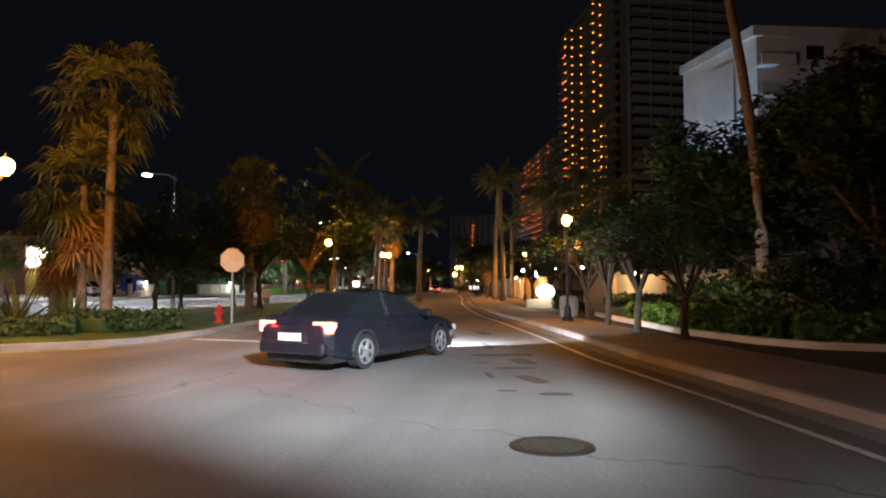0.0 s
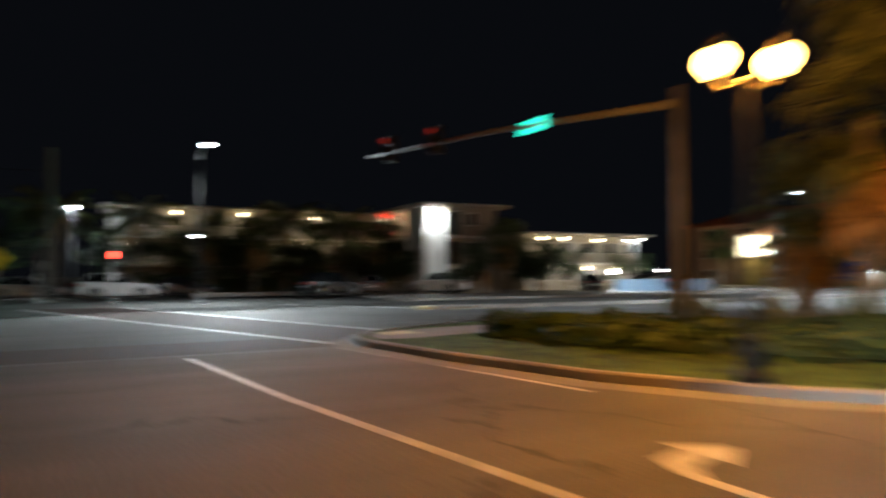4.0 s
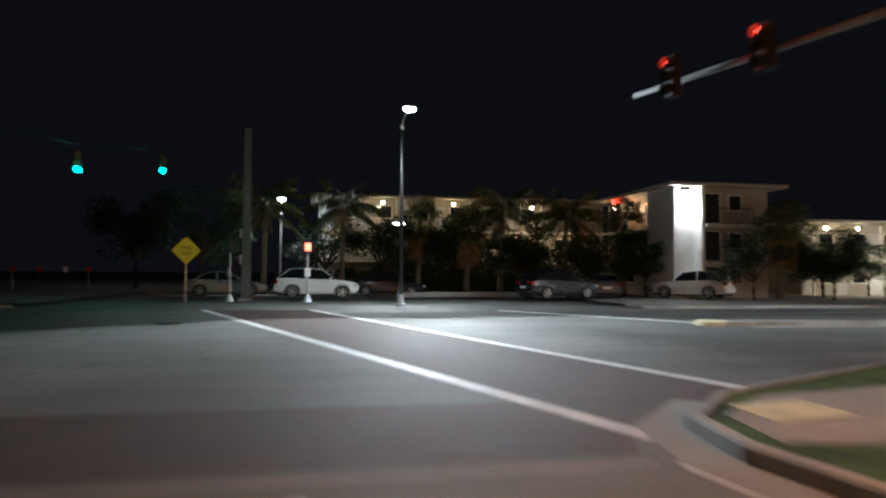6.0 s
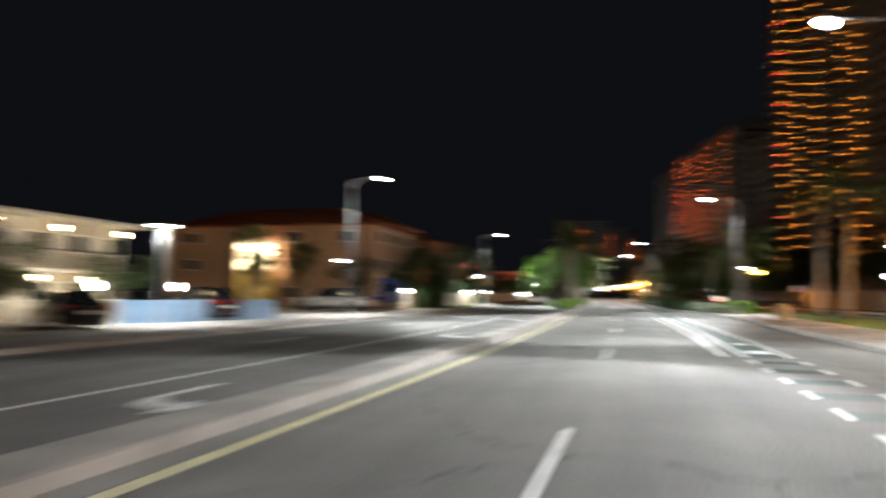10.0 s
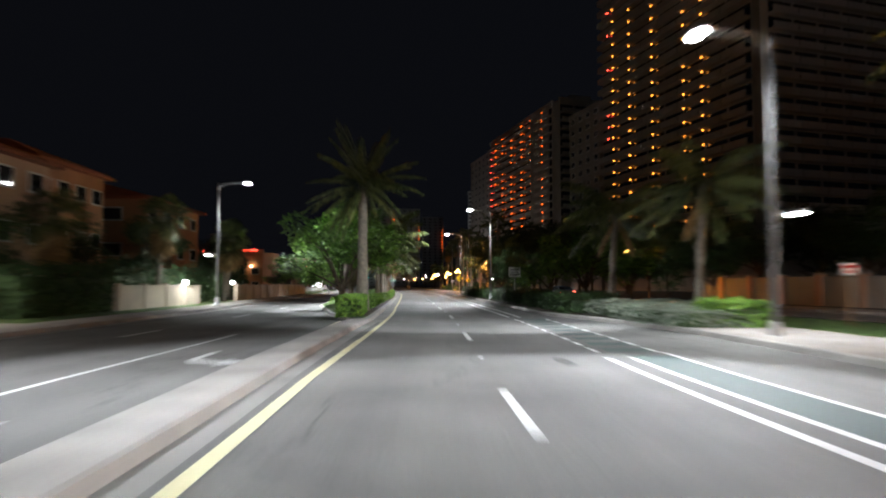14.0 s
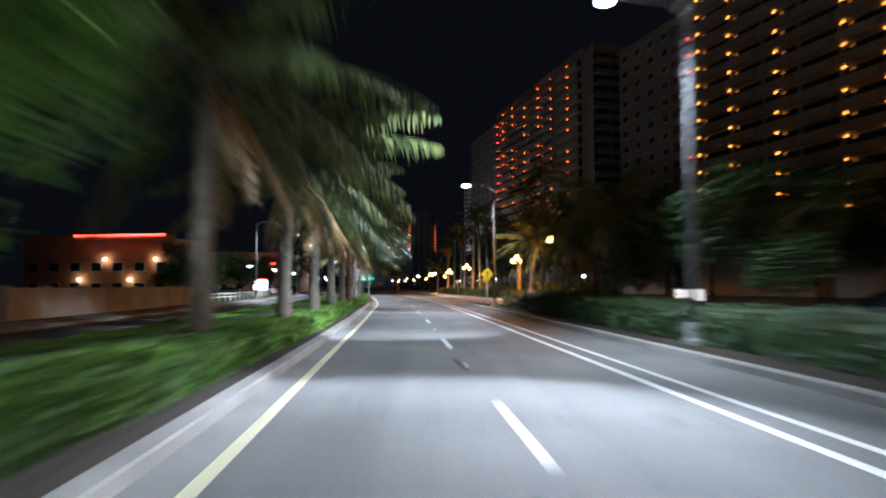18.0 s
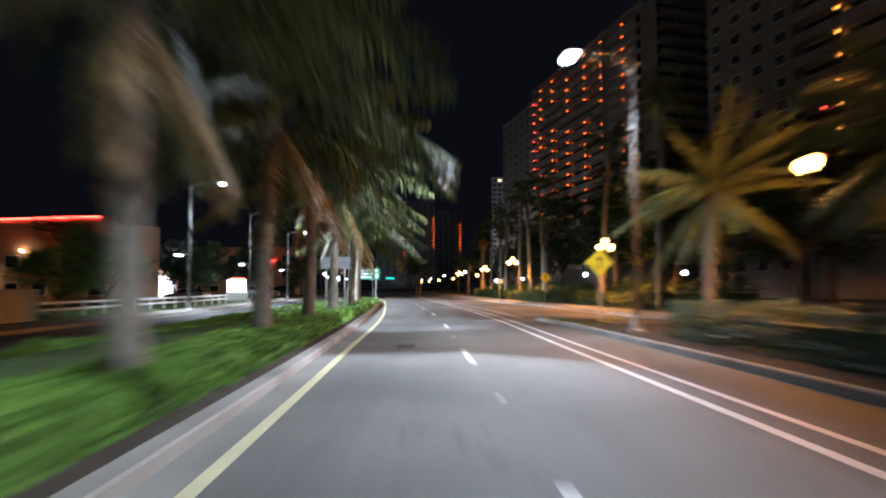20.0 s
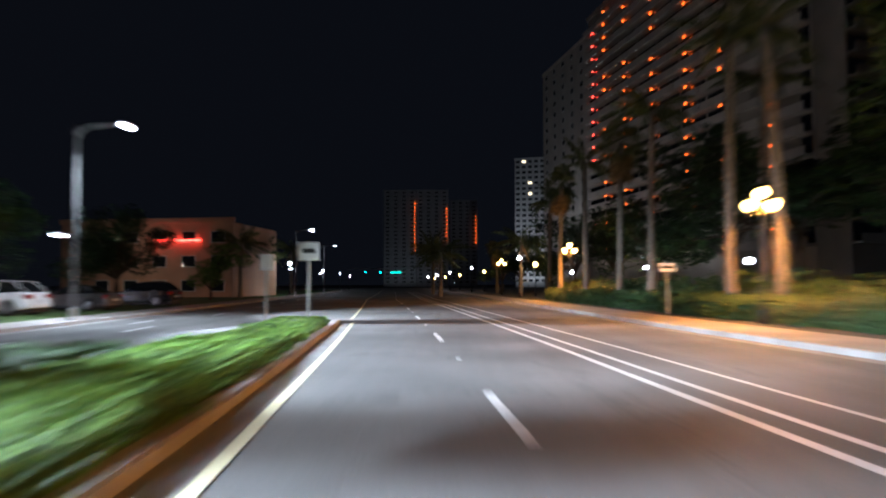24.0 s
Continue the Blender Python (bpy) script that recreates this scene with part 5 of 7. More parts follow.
def hedge(name, label, line, width, h, material, size=0.07, density=260, wild=0.15, seed=1, z=0.16):
    """A clipped row: a leafy skin of small leaves over a dense core in dark leaf colour, along a ground line."""
    rng = random.Random(seed)
    t = thing(name, label, "hedge")
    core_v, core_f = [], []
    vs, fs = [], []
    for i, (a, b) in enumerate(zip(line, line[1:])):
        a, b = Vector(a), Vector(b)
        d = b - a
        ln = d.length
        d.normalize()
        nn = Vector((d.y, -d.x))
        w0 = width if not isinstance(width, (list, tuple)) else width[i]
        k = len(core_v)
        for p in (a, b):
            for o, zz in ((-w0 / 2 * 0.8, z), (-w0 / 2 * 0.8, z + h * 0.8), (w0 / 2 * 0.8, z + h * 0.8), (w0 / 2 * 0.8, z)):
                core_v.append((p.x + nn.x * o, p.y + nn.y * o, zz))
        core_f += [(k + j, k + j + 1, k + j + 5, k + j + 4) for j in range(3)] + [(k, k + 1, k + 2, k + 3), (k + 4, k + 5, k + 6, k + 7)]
        for _ in range(int(ln * (w0 + 2 * h) * density)):
            f = rng.random() * ln
            r = rng.random() * (w0 + 2 * h)
            if r < h:
                o, zz = -w0 / 2, r
            elif r < h + w0:
                o, zz = -w0 / 2 + r - h, h
            else:
                o, zz = w0 / 2, r - h - w0
            lump = wild * noise.noise(Vector((a.x + d.x * f, a.y + d.y * f, zz)) * 1.6) + wild * 0.5 * rng.uniform(-1, 0.6)
            p = Vector((a.x + d.x * f + nn.x * (o + math.copysign(lump, o)), a.y + d.y * f + nn.y * (o + math.copysign(lump, o)), z + max(0.0, zz * (1 + lump))))
            u = Vector((rng.uniform(-1, 1), rng.uniform(-1, 1), rng.uniform(-0.6, 1))).normalized()
            v = u.orthogonal().normalized()
            s = size * rng.uniform(0.6, 1.4)
            q = len(vs)
            vs += [p - u * s, p + v * s * 0.5, p + u * s, p - v * s * 0.5]
            fs.append((q, q + 1, q + 2, q + 3))
        for end, flag in ((a, i == 0), (b, i == len(line) - 2)):      # leafy end faces
            for _ in range(int(w0 * h * density * 1.3) if flag else 0):
                o, zz = rng.uniform(-w0 / 2, w0 / 2), rng.random() * h
                out = 0.06 + wild * 0.3 * rng.random()
                p = Vector((end.x + nn.x * o + d.x * out * (1 if end is b else -1), end.y + nn.y * o + d.y * out * (1 if end is b else -1), z + zz))
                u = Vector((rng.uniform(-1, 1), rng.uniform(-1, 1), rng.uniform(-0.6, 1))).normalized()
                v = u.orthogonal().normalized()
                s = size * rng.uniform(0.6, 1.4)
                q = len(vs)
                vs += [p - u * s, p + v * s * 0.5, p + u * s, p - v * s * 0.5]
                fs.append((q, q + 1, q + 2, q + 3))
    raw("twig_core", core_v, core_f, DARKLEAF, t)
    raw("foliage", vs, fs, material, t)
    return t


# median planting
hedge("hedge", "clipped bright green hedge block at the median end", [rd(s, -4.4 - 0.03 * (s - 30.2)) for s in (30.2, 33, 36)], 1.0, 0.9, LEAF, 0.07, 330, 0.08, 2)
hedge("hedge", "low loose green hedge running on under the median trees", [rd(s, -4.75) for s in (37.6, 42, 47, 52, 58)], 0.95, 0.55, LEAF, 0.075, 230, 0.25, 16)
hedge("hedge", "low green hedge along the median", [rd(s, -4.8) for s in (58.5, 62, 66)], 1.2, 0.6, LEAF, 0.07, 300, 0.15, 3)
hedge("hedge", "long low green hedge along the median", [rd(s, -4.8) for s in range(66, 130, 6)], 1.35, 0.45, LEAF, 0.075, 210, 0.2, 4)
hedge("groundcover", "low uneven groundcover on the median", [rd(s, -7.1) for s in range(58, 132, 8)], 2.8, 0.3, LEAF, 0.09, 120, 0.35, 5)
hedge("groundcover", "low yellow-green groundcover near the median nose", [rd(s, offs(KM, s) - 1.1) for s in (145, 149, 153, 156)], 1.4, 0.3, LEAF, 0.07, 190, 0.3, 6)
hedge("hedge", "low uneven green hedge along the median near its nose", [rd(s, offs(KM, s) - 1.2) for s in (128, 132, 136, 140, 145)], 1.6, 0.42, LEAF, 0.08, 220, 0.35, 14)
hedge("groundcover", "dark low groundcover behind the median hedge", [rd(s, (offs(ML, s) - 5.9) / 2) for s in (132, 136, 140, 144)], 0.9, 0.4, DARKLEAF, 0.09, 140, 0.35, 15)
palm("date", -4.95, 36.9, 6.6, 0, r=0.24, size=1.0)
for x, y, sc, sd in ((-6.9, 43.0, 0.85, 0), (-7.4, 47.0, 1.0, 1), (-7.2, 51.5, 1.0, 2), (-7.9, 56.0, 0.92, 0)):
    tree("shade", x, y, sc, sd)
for s, h, sd, lx in ((62.1, 5.6, 0, 0.1), (70.7, 5.4, 2, 0.2), (78.3, 5.6, 1, 0.1), (86.0, 5.4, 2, -0.1), (93.6, 5.7, 0, 0.2), (101.2, 5.5, 1, 0.1), (108.7, 5.8, 0, 0.2),
                     (115.6, 5.2, 2, 0.1), (124.7, 5.2, 1, 0.15)):
    x, y = rd(s, -4.7 if 115 < s < 116 else -4.93)
    palm("coconut", x, y, h, sd, lean=(lx, 0.1), r=0.165, size=1.28)
# island planting
hedge("shrub_bed", "silvery low shrubs in the island bed", [rd(s, 8.4 - 0.04 * (s - 24)) for s in (22.5, 26, 30, 33)], 2.6, 0.6, SILVERLEAF, 0.07, 150, 0.4, 7)
hedge("shrub", "bright green spiky shrub in the island bed", [rd(22.6, 9.2), rd(24.6, 9.4)], 1.6, 0.85, LEAF, 0.12, 150, 0.5, 8)
hedge("shrub_bed", "dark low shrubs along the island", [rd(s, 7.2) for s in (34, 40, 48, 56, 64, 72, 80, 88, 96)], 2.6, 0.8, DARKLEAF, 0.10, 70, 0.4, 9)
for x, y, h, k, sd in ((10.0, 29.0, 5.6, "coconut", 0), (8.4, 37.0, 5.2, "coconut", 1), (16.6, 2.6, 7.0, "coconut", 0), (5.6, 100.0, 4.6, "date", 1), (6.2, 90.0, 4.4, "coconut", 2), (6.8, 84.0, 5.5, "coconut", 0)):
    palm(k, x, y, h, sd, lean=(0.3, 0.1), r=0.17)
for x, y, sc, sd in ((12.3, 33.0, 0.62, 0), (10.8, 42.0, 0.72, 1), (9.8, 49.5, 0.8, 2), (8.4, 57.0, 0.8, 0), (7.4, 69.0, 0.62, 1), (6.4, 77.0, 0.55, 2)):
    tree("shade" if sc > 0.7 else "dark", x, y, sc, sd)


# ---- cars ----
def loft(bm, sections):
    """A skin through closed sections of equal point counts."""
    rows = [[bm.verts.new(p) for p in sec] for sec in sections]
    n = len(rows[0])
    for r0, r1 in zip(rows, rows[1:]):
        for k in range(n):
            bm.faces.new((r0[k], r0[(k + 1) % n], r1[(k + 1) % n], r1[k]))
    bm.faces.new(rows[0][::-1])
    bm.faces.new(rows[-1])
    bmesh.ops.recalc_face_normals(bm, faces=bm.faces[:])
    return bm


RUBBER = mat("tyre_rubber", (0.018, 0.018, 0.018), 0.85, vary=0.2, bump=0.1)
ALLOY = mat("alloy_wheel", (0.55, 0.56, 0.58), 0.3, metal=0.8, vary=0.1, bump=0)
CARGLASS = glassy("car_glass", (0.012, 0.014, 0.016), 0.03)
HEADLENS = glassy("headlamp_lens", (0.55, 0.57, 0.6), 0.1)
TAILLENS = glassy("tail_lens", (0.25, 0.01, 0.01), 0.15)
TAIL_LIT = glow("lit_tail_lamp", (1.0, 0.10, 0.06), 9)
PLATE = mat("blank_plate", (0.6, 0.6, 0.6), 0.4, vary=0.05, bump=0)

SHAPES = {   # stations from the front: y, sill, belt height, half width; then cabin: y, roof height, half width at the roof
    "sedan": (4.85, [(2.42, 0.42, 0.60, 0.66), (2.25, 0.28, 0.72, 0.82), (1.7, 0.22, 0.84, 0.90), (0.9, 0.2, 0.93, 0.92), (0, 0.2, 0.96, 0.92), (-1.0, 0.2, 0.99, 0.92), (-1.75, 0.22, 1.02, 0.90), (-2.25, 0.3, 1.0, 0.84), (-2.42, 0.42, 0.82, 0.72)],
              [(0.95, 0.95, 0.80), (0.25, 1.38, 0.60), (-0.4, 1.46, 0.60), (-1.05, 1.40, 0.60), (-1.75, 1.02, 0.78)], 1.42, 0.33),
    "suv": (4.6, [(2.30, 0.45, 0.72, 0.70), (2.12, 0.30, 0.88, 0.86), (1.6, 0.26, 0.98, 0.92), (0.9, 0.25, 1.05, 0.93), (0, 0.25, 1.07, 0.93), (-1.0, 0.25, 1.1, 0.93), (-1.8, 0.28, 1.14, 0.92), (-2.18, 0.35, 1.12, 0.86), (-2.30, 0.48, 0.85, 0.78)],
            [(1.0, 1.05, 0.82), (0.35, 1.58, 0.64), (-0.5, 1.68, 0.64), (-1.5, 1.64, 0.64), (-2.12, 1.14, 0.76)], 1.35, 0.36),
    "pickup": (5.6, [(2.80, 0.5, 0.80, 0.80), (2.65, 0.38, 0.98, 0.92), (2.0, 0.35, 1.06, 0.96), (1.2, 0.34, 1.1, 0.97), (0, 0.34, 1.12, 0.97), (-1.0, 0.34, 1.12, 0.97), (-2.2, 0.36, 1.13, 0.97), (-2.7, 0.4, 1.12, 0.95), (-2.8, 0.5, 0.9, 0.92)],
               [(1.3, 1.1, 0.88), (0.75, 1.72, 0.74), (-0.5, 1.82, 0.74), (-2.0, 1.8, 0.74), (-2.6, 1.13, 0.88)], 1.75, 0.38),
}


def car(kind, paint, at, label, lit=False):
    ln, low, cab, wb, wr = SHAPES[kind]
    t = thing("car", label, "car", "parked cars", at=at)
    secs = []
    for y, sill, belt, hw in low:
        m = sill + (belt - sill) * 0.55
        secs.append([(-hw * 0.92, y, sill), (hw * 0.92, y, sill), (hw, y, sill + 0.12), (hw * 1.0, y, m), (hw * 0.96, y, belt - 0.05), (hw * 0.86, y, belt),
                     (-hw * 0.86, y, belt), (-hw * 0.96, y, belt - 0.05), (-hw, y, m), (-hw, y, sill + 0.12)])
    body = part("body", loft(bmesh.new(), secs), paint, t, smooth=False)
    secs = []
    belt_at = lambda y: float(np.interp(-y, [-q[0] for q in low], [q[2] for q in low])) - 0.01
    wide = lambda y: float(np.interp(-y, [-q[0] for q in low], [q[3] for q in low])) * 0.85
    for y, roof, hw in cab:
        b = belt_at(y)
        roof = max(roof, b + 0.02)
        secs.append([(-wide(y), y, b), (wide(y), y, b), (hw * 1.04, y, b + (roof - b) * 0.85), (hw * 0.9, y, roof - 0.005), (-hw * 0.9, y, roof - 0.005), (-hw * 1.04, y, b + (roof - b) * 0.85)])
    part("glazing", loft(bmesh.new(), secs), CARGLASS, t, "dark car windows")
    # roof skin and pillars
    bm = bmesh.new()
    mid = cab[1:-1]
    secs = [[(-hw * 0.98, y, roof - 0.02), (hw * 0.98, y, roof - 0.02), (hw * 0.9, y, roof + 0.012), (0, y, roof + 0.03), (-hw * 0.9, y, roof + 0.012)] for y, roof, hw in mid]
    part("roof", loft(bm, secs), paint, t)
    for sx in (-1, 1):
        for (y0, _, w0), (y1, r1, w1) in ((cab[0], cab[1]), (cab[-1], cab[-2])):
            part("pillar", tube(bmesh.new(), [(sx * wide(y0) * 0.97, y0, belt_at(y0)), (sx * w1 * 1.0, y1, r1 - 0.04)], 0.045, 6), paint, t)
        y, roof, hw = cab[2]
        part("pillar", tube(bmesh.new(), [(sx * wide(y) * 1.0, y - 0.1, belt_at(y)), (sx * hw * 1.03, y - 0.1, roof - 0.06)], 0.045, 6), paint, t)
    for sx in (-1, 1):
        for y in (wb, -wb):
            hw = wide(y) / 0.85
            w = part("wheel", tube(bmesh.new(), [(sx * (hw - 0.2), y, wr), (sx * (hw + 0.012), y, wr)], wr, 22), RUBBER, t, smooth=False)
            bm = tube(bmesh.new(), [(sx * (hw + 0.005), y, wr), (sx * (hw + 0.02), y, wr)], wr * 0.3, 12)
            for k in range(5):
                a = k * 2 * math.pi / 5
                tube(bm, [(sx * (hw + 0.016), y, wr), (sx * (hw + 0.018), y + math.cos(a) * wr * 0.64, wr + math.sin(a) * wr * 0.64)], [0.045, 0.035], 5)
            part("rim", bm, ALLOY, w)
            bm = bmesh.new()
            ring = [(sx * (hw + 0.016), y + math.cos(a) * wr * 0.66, wr + math.sin(a) * wr * 0.66) for a in np.linspace(0, 2 * math.pi, 21)]
            tube(bm, ring, 0.022, 5, cap=False)
            part("rim_edge", bm, ALLOY, w)
            bm = bmesh.new()
            arch = [(sx * (hw + 0.004), y + math.cos(a) * (wr + 0.06), wr + math.sin(a) * (wr + 0.06)) for a in np.linspace(-0.2, math.pi + 0.2, 13)]
            tube(bm, arch, 0.035, 5)
            part("wheel_arch", bm, BLACKPLASTIC, t)
        part("mirror", B(min(sx * 0.9, sx * 1.1), max(sx * 0.9, sx * 1.1), cab[0][0] - 0.35, cab[0][0] - 0.22, belt_at(0.8) - 0.02, belt_at(0.8) + 0.14, bevel=0.03), paint, t)
        fy, by = low[1][0], low[-2][0]
        fz, bz = low[1][2], low[-2][2]
        x0, x1 = sorted((sx * low[1][3] * 0.55, sx * low[1][3] * 1.0))
        part("headlamp", B(x0, x1, fy - 0.12, fy + 0.09, fz - 0.2, fz - 0.06, bevel=0.02), HEADLENS, t)
        x0, x1 = sorted((sx * low[-2][3] * 0.52, sx * low[-2][3] * 0.99))
        part("tail_lamp", B(x0, x1, by - 0.14, by + 0.08, bz - 0.3, bz - 0.1, bevel=0.02), TAIL_LIT if lit else TAILLENS, t, "glowing red tail lamp" if lit else "")
        for k, y in enumerate((0.5, -0.45)):
            part("door_handle", B(min(sx * wide(y) * 1.16, sx * wide(y) * 1.2), max(sx * wide(y) * 1.16, sx * wide(y) * 1.2), y - 0.5, y - 0.34, belt_at(y) - 0.16, belt_at(y) - 0.12), paint, t)
    part("front_bumper", B(-low[0][3] * 1.02, low[0][3] * 1.02, low[0][0] - 0.12, low[0][0] + 0.05, low[0][1] - 0.1, low[0][1] + 0.12, bevel=0.04), BLACKPLASTIC, t)
    part("grille", B(-0.42, 0.42, low[0][0] - 0.05, low[0][0] + 0.015, low[0][1] + 0.06, low[0][2] - 0.02, bevel=0.01), BLACKPLASTIC, t)
    part("rear_bumper", B(-low[-1][3] * 1.05, low[-1][3] * 1.05, low[-1][0] - 0.06, low[-1][0] + 0.14, low[-1][1] - 0.1, low[-1][1] + 0.14, bevel=0.04), paint, t)
    part("number_plate", B(-0.26, 0.26, low[-1][0] - 0.075, low[-1][0] - 0.05, low[-1][1] + 0.14, low[-1][1] + 0.28), PLATE, t)
    part("underside", B(-0.75, 0.75, low[-2][0], low[1][0], 0.16, 0.3), BLACKPLASTIC, t)
    return t


WHITECAR = mat("white_car_paint", (0.75, 0.76, 0.78), 0.3, vary=0.04, bump=0, coat=0.6)
BLACKCAR = mat("black_car_paint", (0.012, 0.013, 0.02), 0.25, vary=0.1, bump=0, coat=0.8)
SILVERCAR = mat("silver_car_paint", (0.42, 0.43, 0.45), 0.3, metal=0.4, vary=0.05, bump=0, coat=0.6)
GREYCAR = mat("grey_car_paint", (0.09, 0.095, 0.10), 0.3, metal=0.2, vary=0.1, bump=0, coat=0.6)
BLUECAR = mat("blue_truck_paint", (0.02, 0.07, 0.32), 0.35, vary=0.08, bump=0, coat=0.4)

blackcar = car("sedan", BLACKCAR, pose(27.4, -41.8, 0, 0, 0, -21), "dark sedan turning with glowing red tail lamps", lit=True)
for sx in (-0.62, 0.62):
    lamp("tail_glow", "POINT", tuple(blackcar.matrix_basis @ Vector((sx, -2.65, 0.85))), 7, (1, 0.08, 0.05), size=0.08)
lamp("beam", "SPOT", tuple(blackcar.matrix_basis @ Vector((0, 2.6, 0.65))), 2500, (0.9, 0.95, 1.0), size=0.1, aim=tuple(blackcar.matrix_basis @ Vector((0, 14, 0))), cone=70)

LOT = 0.13
car("suv", WHITECAR, pose(-24.4, -47.2, LOT, 0, 0, 0), "white sport utility car parked side-on at the kerb")
car("sedan", SILVERCAR, pose(-27.6, -52.5, LOT, 0, 0, 4), "silver sedan parked on the lot")
car("suv", GREYCAR, pose(-28.4, -47.6, LOT, 0, 0, 0), "grey car parked behind the white one")
car("sedan", BLACKCAR, pose(-28.6, -42.8, LOT, 0, 0, 0), "black sedan parked on the lot")
car("suv", BLACKCAR, pose(-22.6, -33.6, LOT, 0, 0, 15), "black van-like car parked under the palms")
car("sedan", GREYCAR, pose(-25.4, -29.5, LOT, 0, 0, 70), "dark sedan parked nose-in")
car("suv", WHITECAR, pose(-23.6, -24.6, LOT, 0, 0, 128), "white sport utility car parked before the apartments")
car("sedan", BLACKCAR, pose(-20.6, -12.0, LOT, 0, 0, 60), "black sedan with bright reflections")
car("suv", BLACKCAR, pose(-20.6, -3.5, LOT, 0, 0, 70), "black car parked at the forecourt")
car("pickup", SILVERCAR, pose(-21.6, 15.6, LOT, 0, 0, 90), "old silver pickup-type car parked across the forecourt")
car("sedan", SILVERCAR, rdpose(152, -24.5, LOT, 70), "silver sedan on the shop car park")
car("suv", WHITECAR, rdpose(166, -21.5, LOT, 80), "white car on the shop car park")
car("sedan", GREYCAR, rdpose(172, -20.5, LOT, 80), "grey sedan on the shop car park")
car("suv", BLACKCAR, rdpose(180, -19.5, LOT, 80), "dark car on the shop car park")

# blue lorry
lorry = thing("lorry", "blue cab-over lorry with a flat bed parked at the forecourt", "lorry", at=pose(-20.6, 22.6, LOT, 0, 0, -80))
secs = [[(-1.0, y, 0.6), (1.0, y, 0.6), (1.02, y, 1.5), (0.95, y, z), (-0.95, y, z), (-1.02, y, 1.5)] for y, z in ((2.3, 1.9), (2.2, 2.1), (1.75, 2.65), (0.7, 2.7), (0.55, 2.6))]
part("cab", loft(bmesh.new(), secs), BLUECAR, lorry)
part("windscreen", B(-0.85, 0.85, 2.1, 2.16, 1.6, 2.15), CARGLASS, lorry)
for sx in (-1, 1):
    part("side_window", B(min(sx * 0.98, sx * 1.03), max(sx * 0.98, sx * 1.03), 1.0, 1.8, 1.55, 2.2), CARGLASS, lorry)
    part("headlamp", B(sx * 0.75 - 0.15, sx * 0.75 + 0.15, 2.28, 2.34, 0.85, 1.05), HEADLENS, lorry)
    for y in (1.5, -1.4):
        part("wheel", tube(bmesh.new(), [(sx * 0.72, y, 0.45), (sx * 1.0, y, 0.45)], 0.45, 18), RUBBER, lorry)
part("bed", B(-1.05, 1.05, -2.6, 0.45, 0.85, 1.05, bevel=0.02), BLUECAR, lorry)
part("headboard", B(-1.05, 1.05, 0.4, 0.48, 1.05, 2.2, bevel=0.02), BLUECAR, lorry)
part("bumper", B(-1.0, 1.0, 2.25, 2.42, 0.45, 0.7, bevel=0.03), TRIM, lorry)

# ---- west side: apartments, motel, shops ----
def wall_lamp(x, y, z, face=None, watts=60, color=(1.0, 0.72, 0.4), parent=None, r=0.14, light=True, off=(0.0, 0.0)):
    t = thing("wall_lamp", "glowing lamp fixed to the wall", "wall lamp", "wall lamps", at=pose(x, y, z))
    part("bracket", lathe(bmesh.new(), [(0.05, 0.1), (0.1, 0.16), (0.08, 0.2)], 10), BLACKIRON, t)
    g = part("globe", lathe(bmesh.new(), [(0.04, -r), (r * 0.9, -r * 0.5), (r, 0), (r * 0.8, r * 0.6), (0.05, 0.11)], 12), face or WARM_FACE, t, smooth=True)
    g.visible_shadow = False
    if light:
        lamp("wall_light", "POINT", (x + off[0], y + off[1], z - 0.05), watts, color, size=0.12)
    return t


def balusters(rail, foot, run, z, h, n):
    """Thin upright bars under a hand rail, each a piece of its own."""
    b = part("baluster", B(-0.012, 0.012, -0.012, 0.012, 0.0, h), BLACKIRON, rail)
    b.matrix_basis = pose(*foot, z)
    for k in range(1, n):
        share(b, rail, pose(foot[0] + run[0] * k, foot[1] + run[1] * k, z))


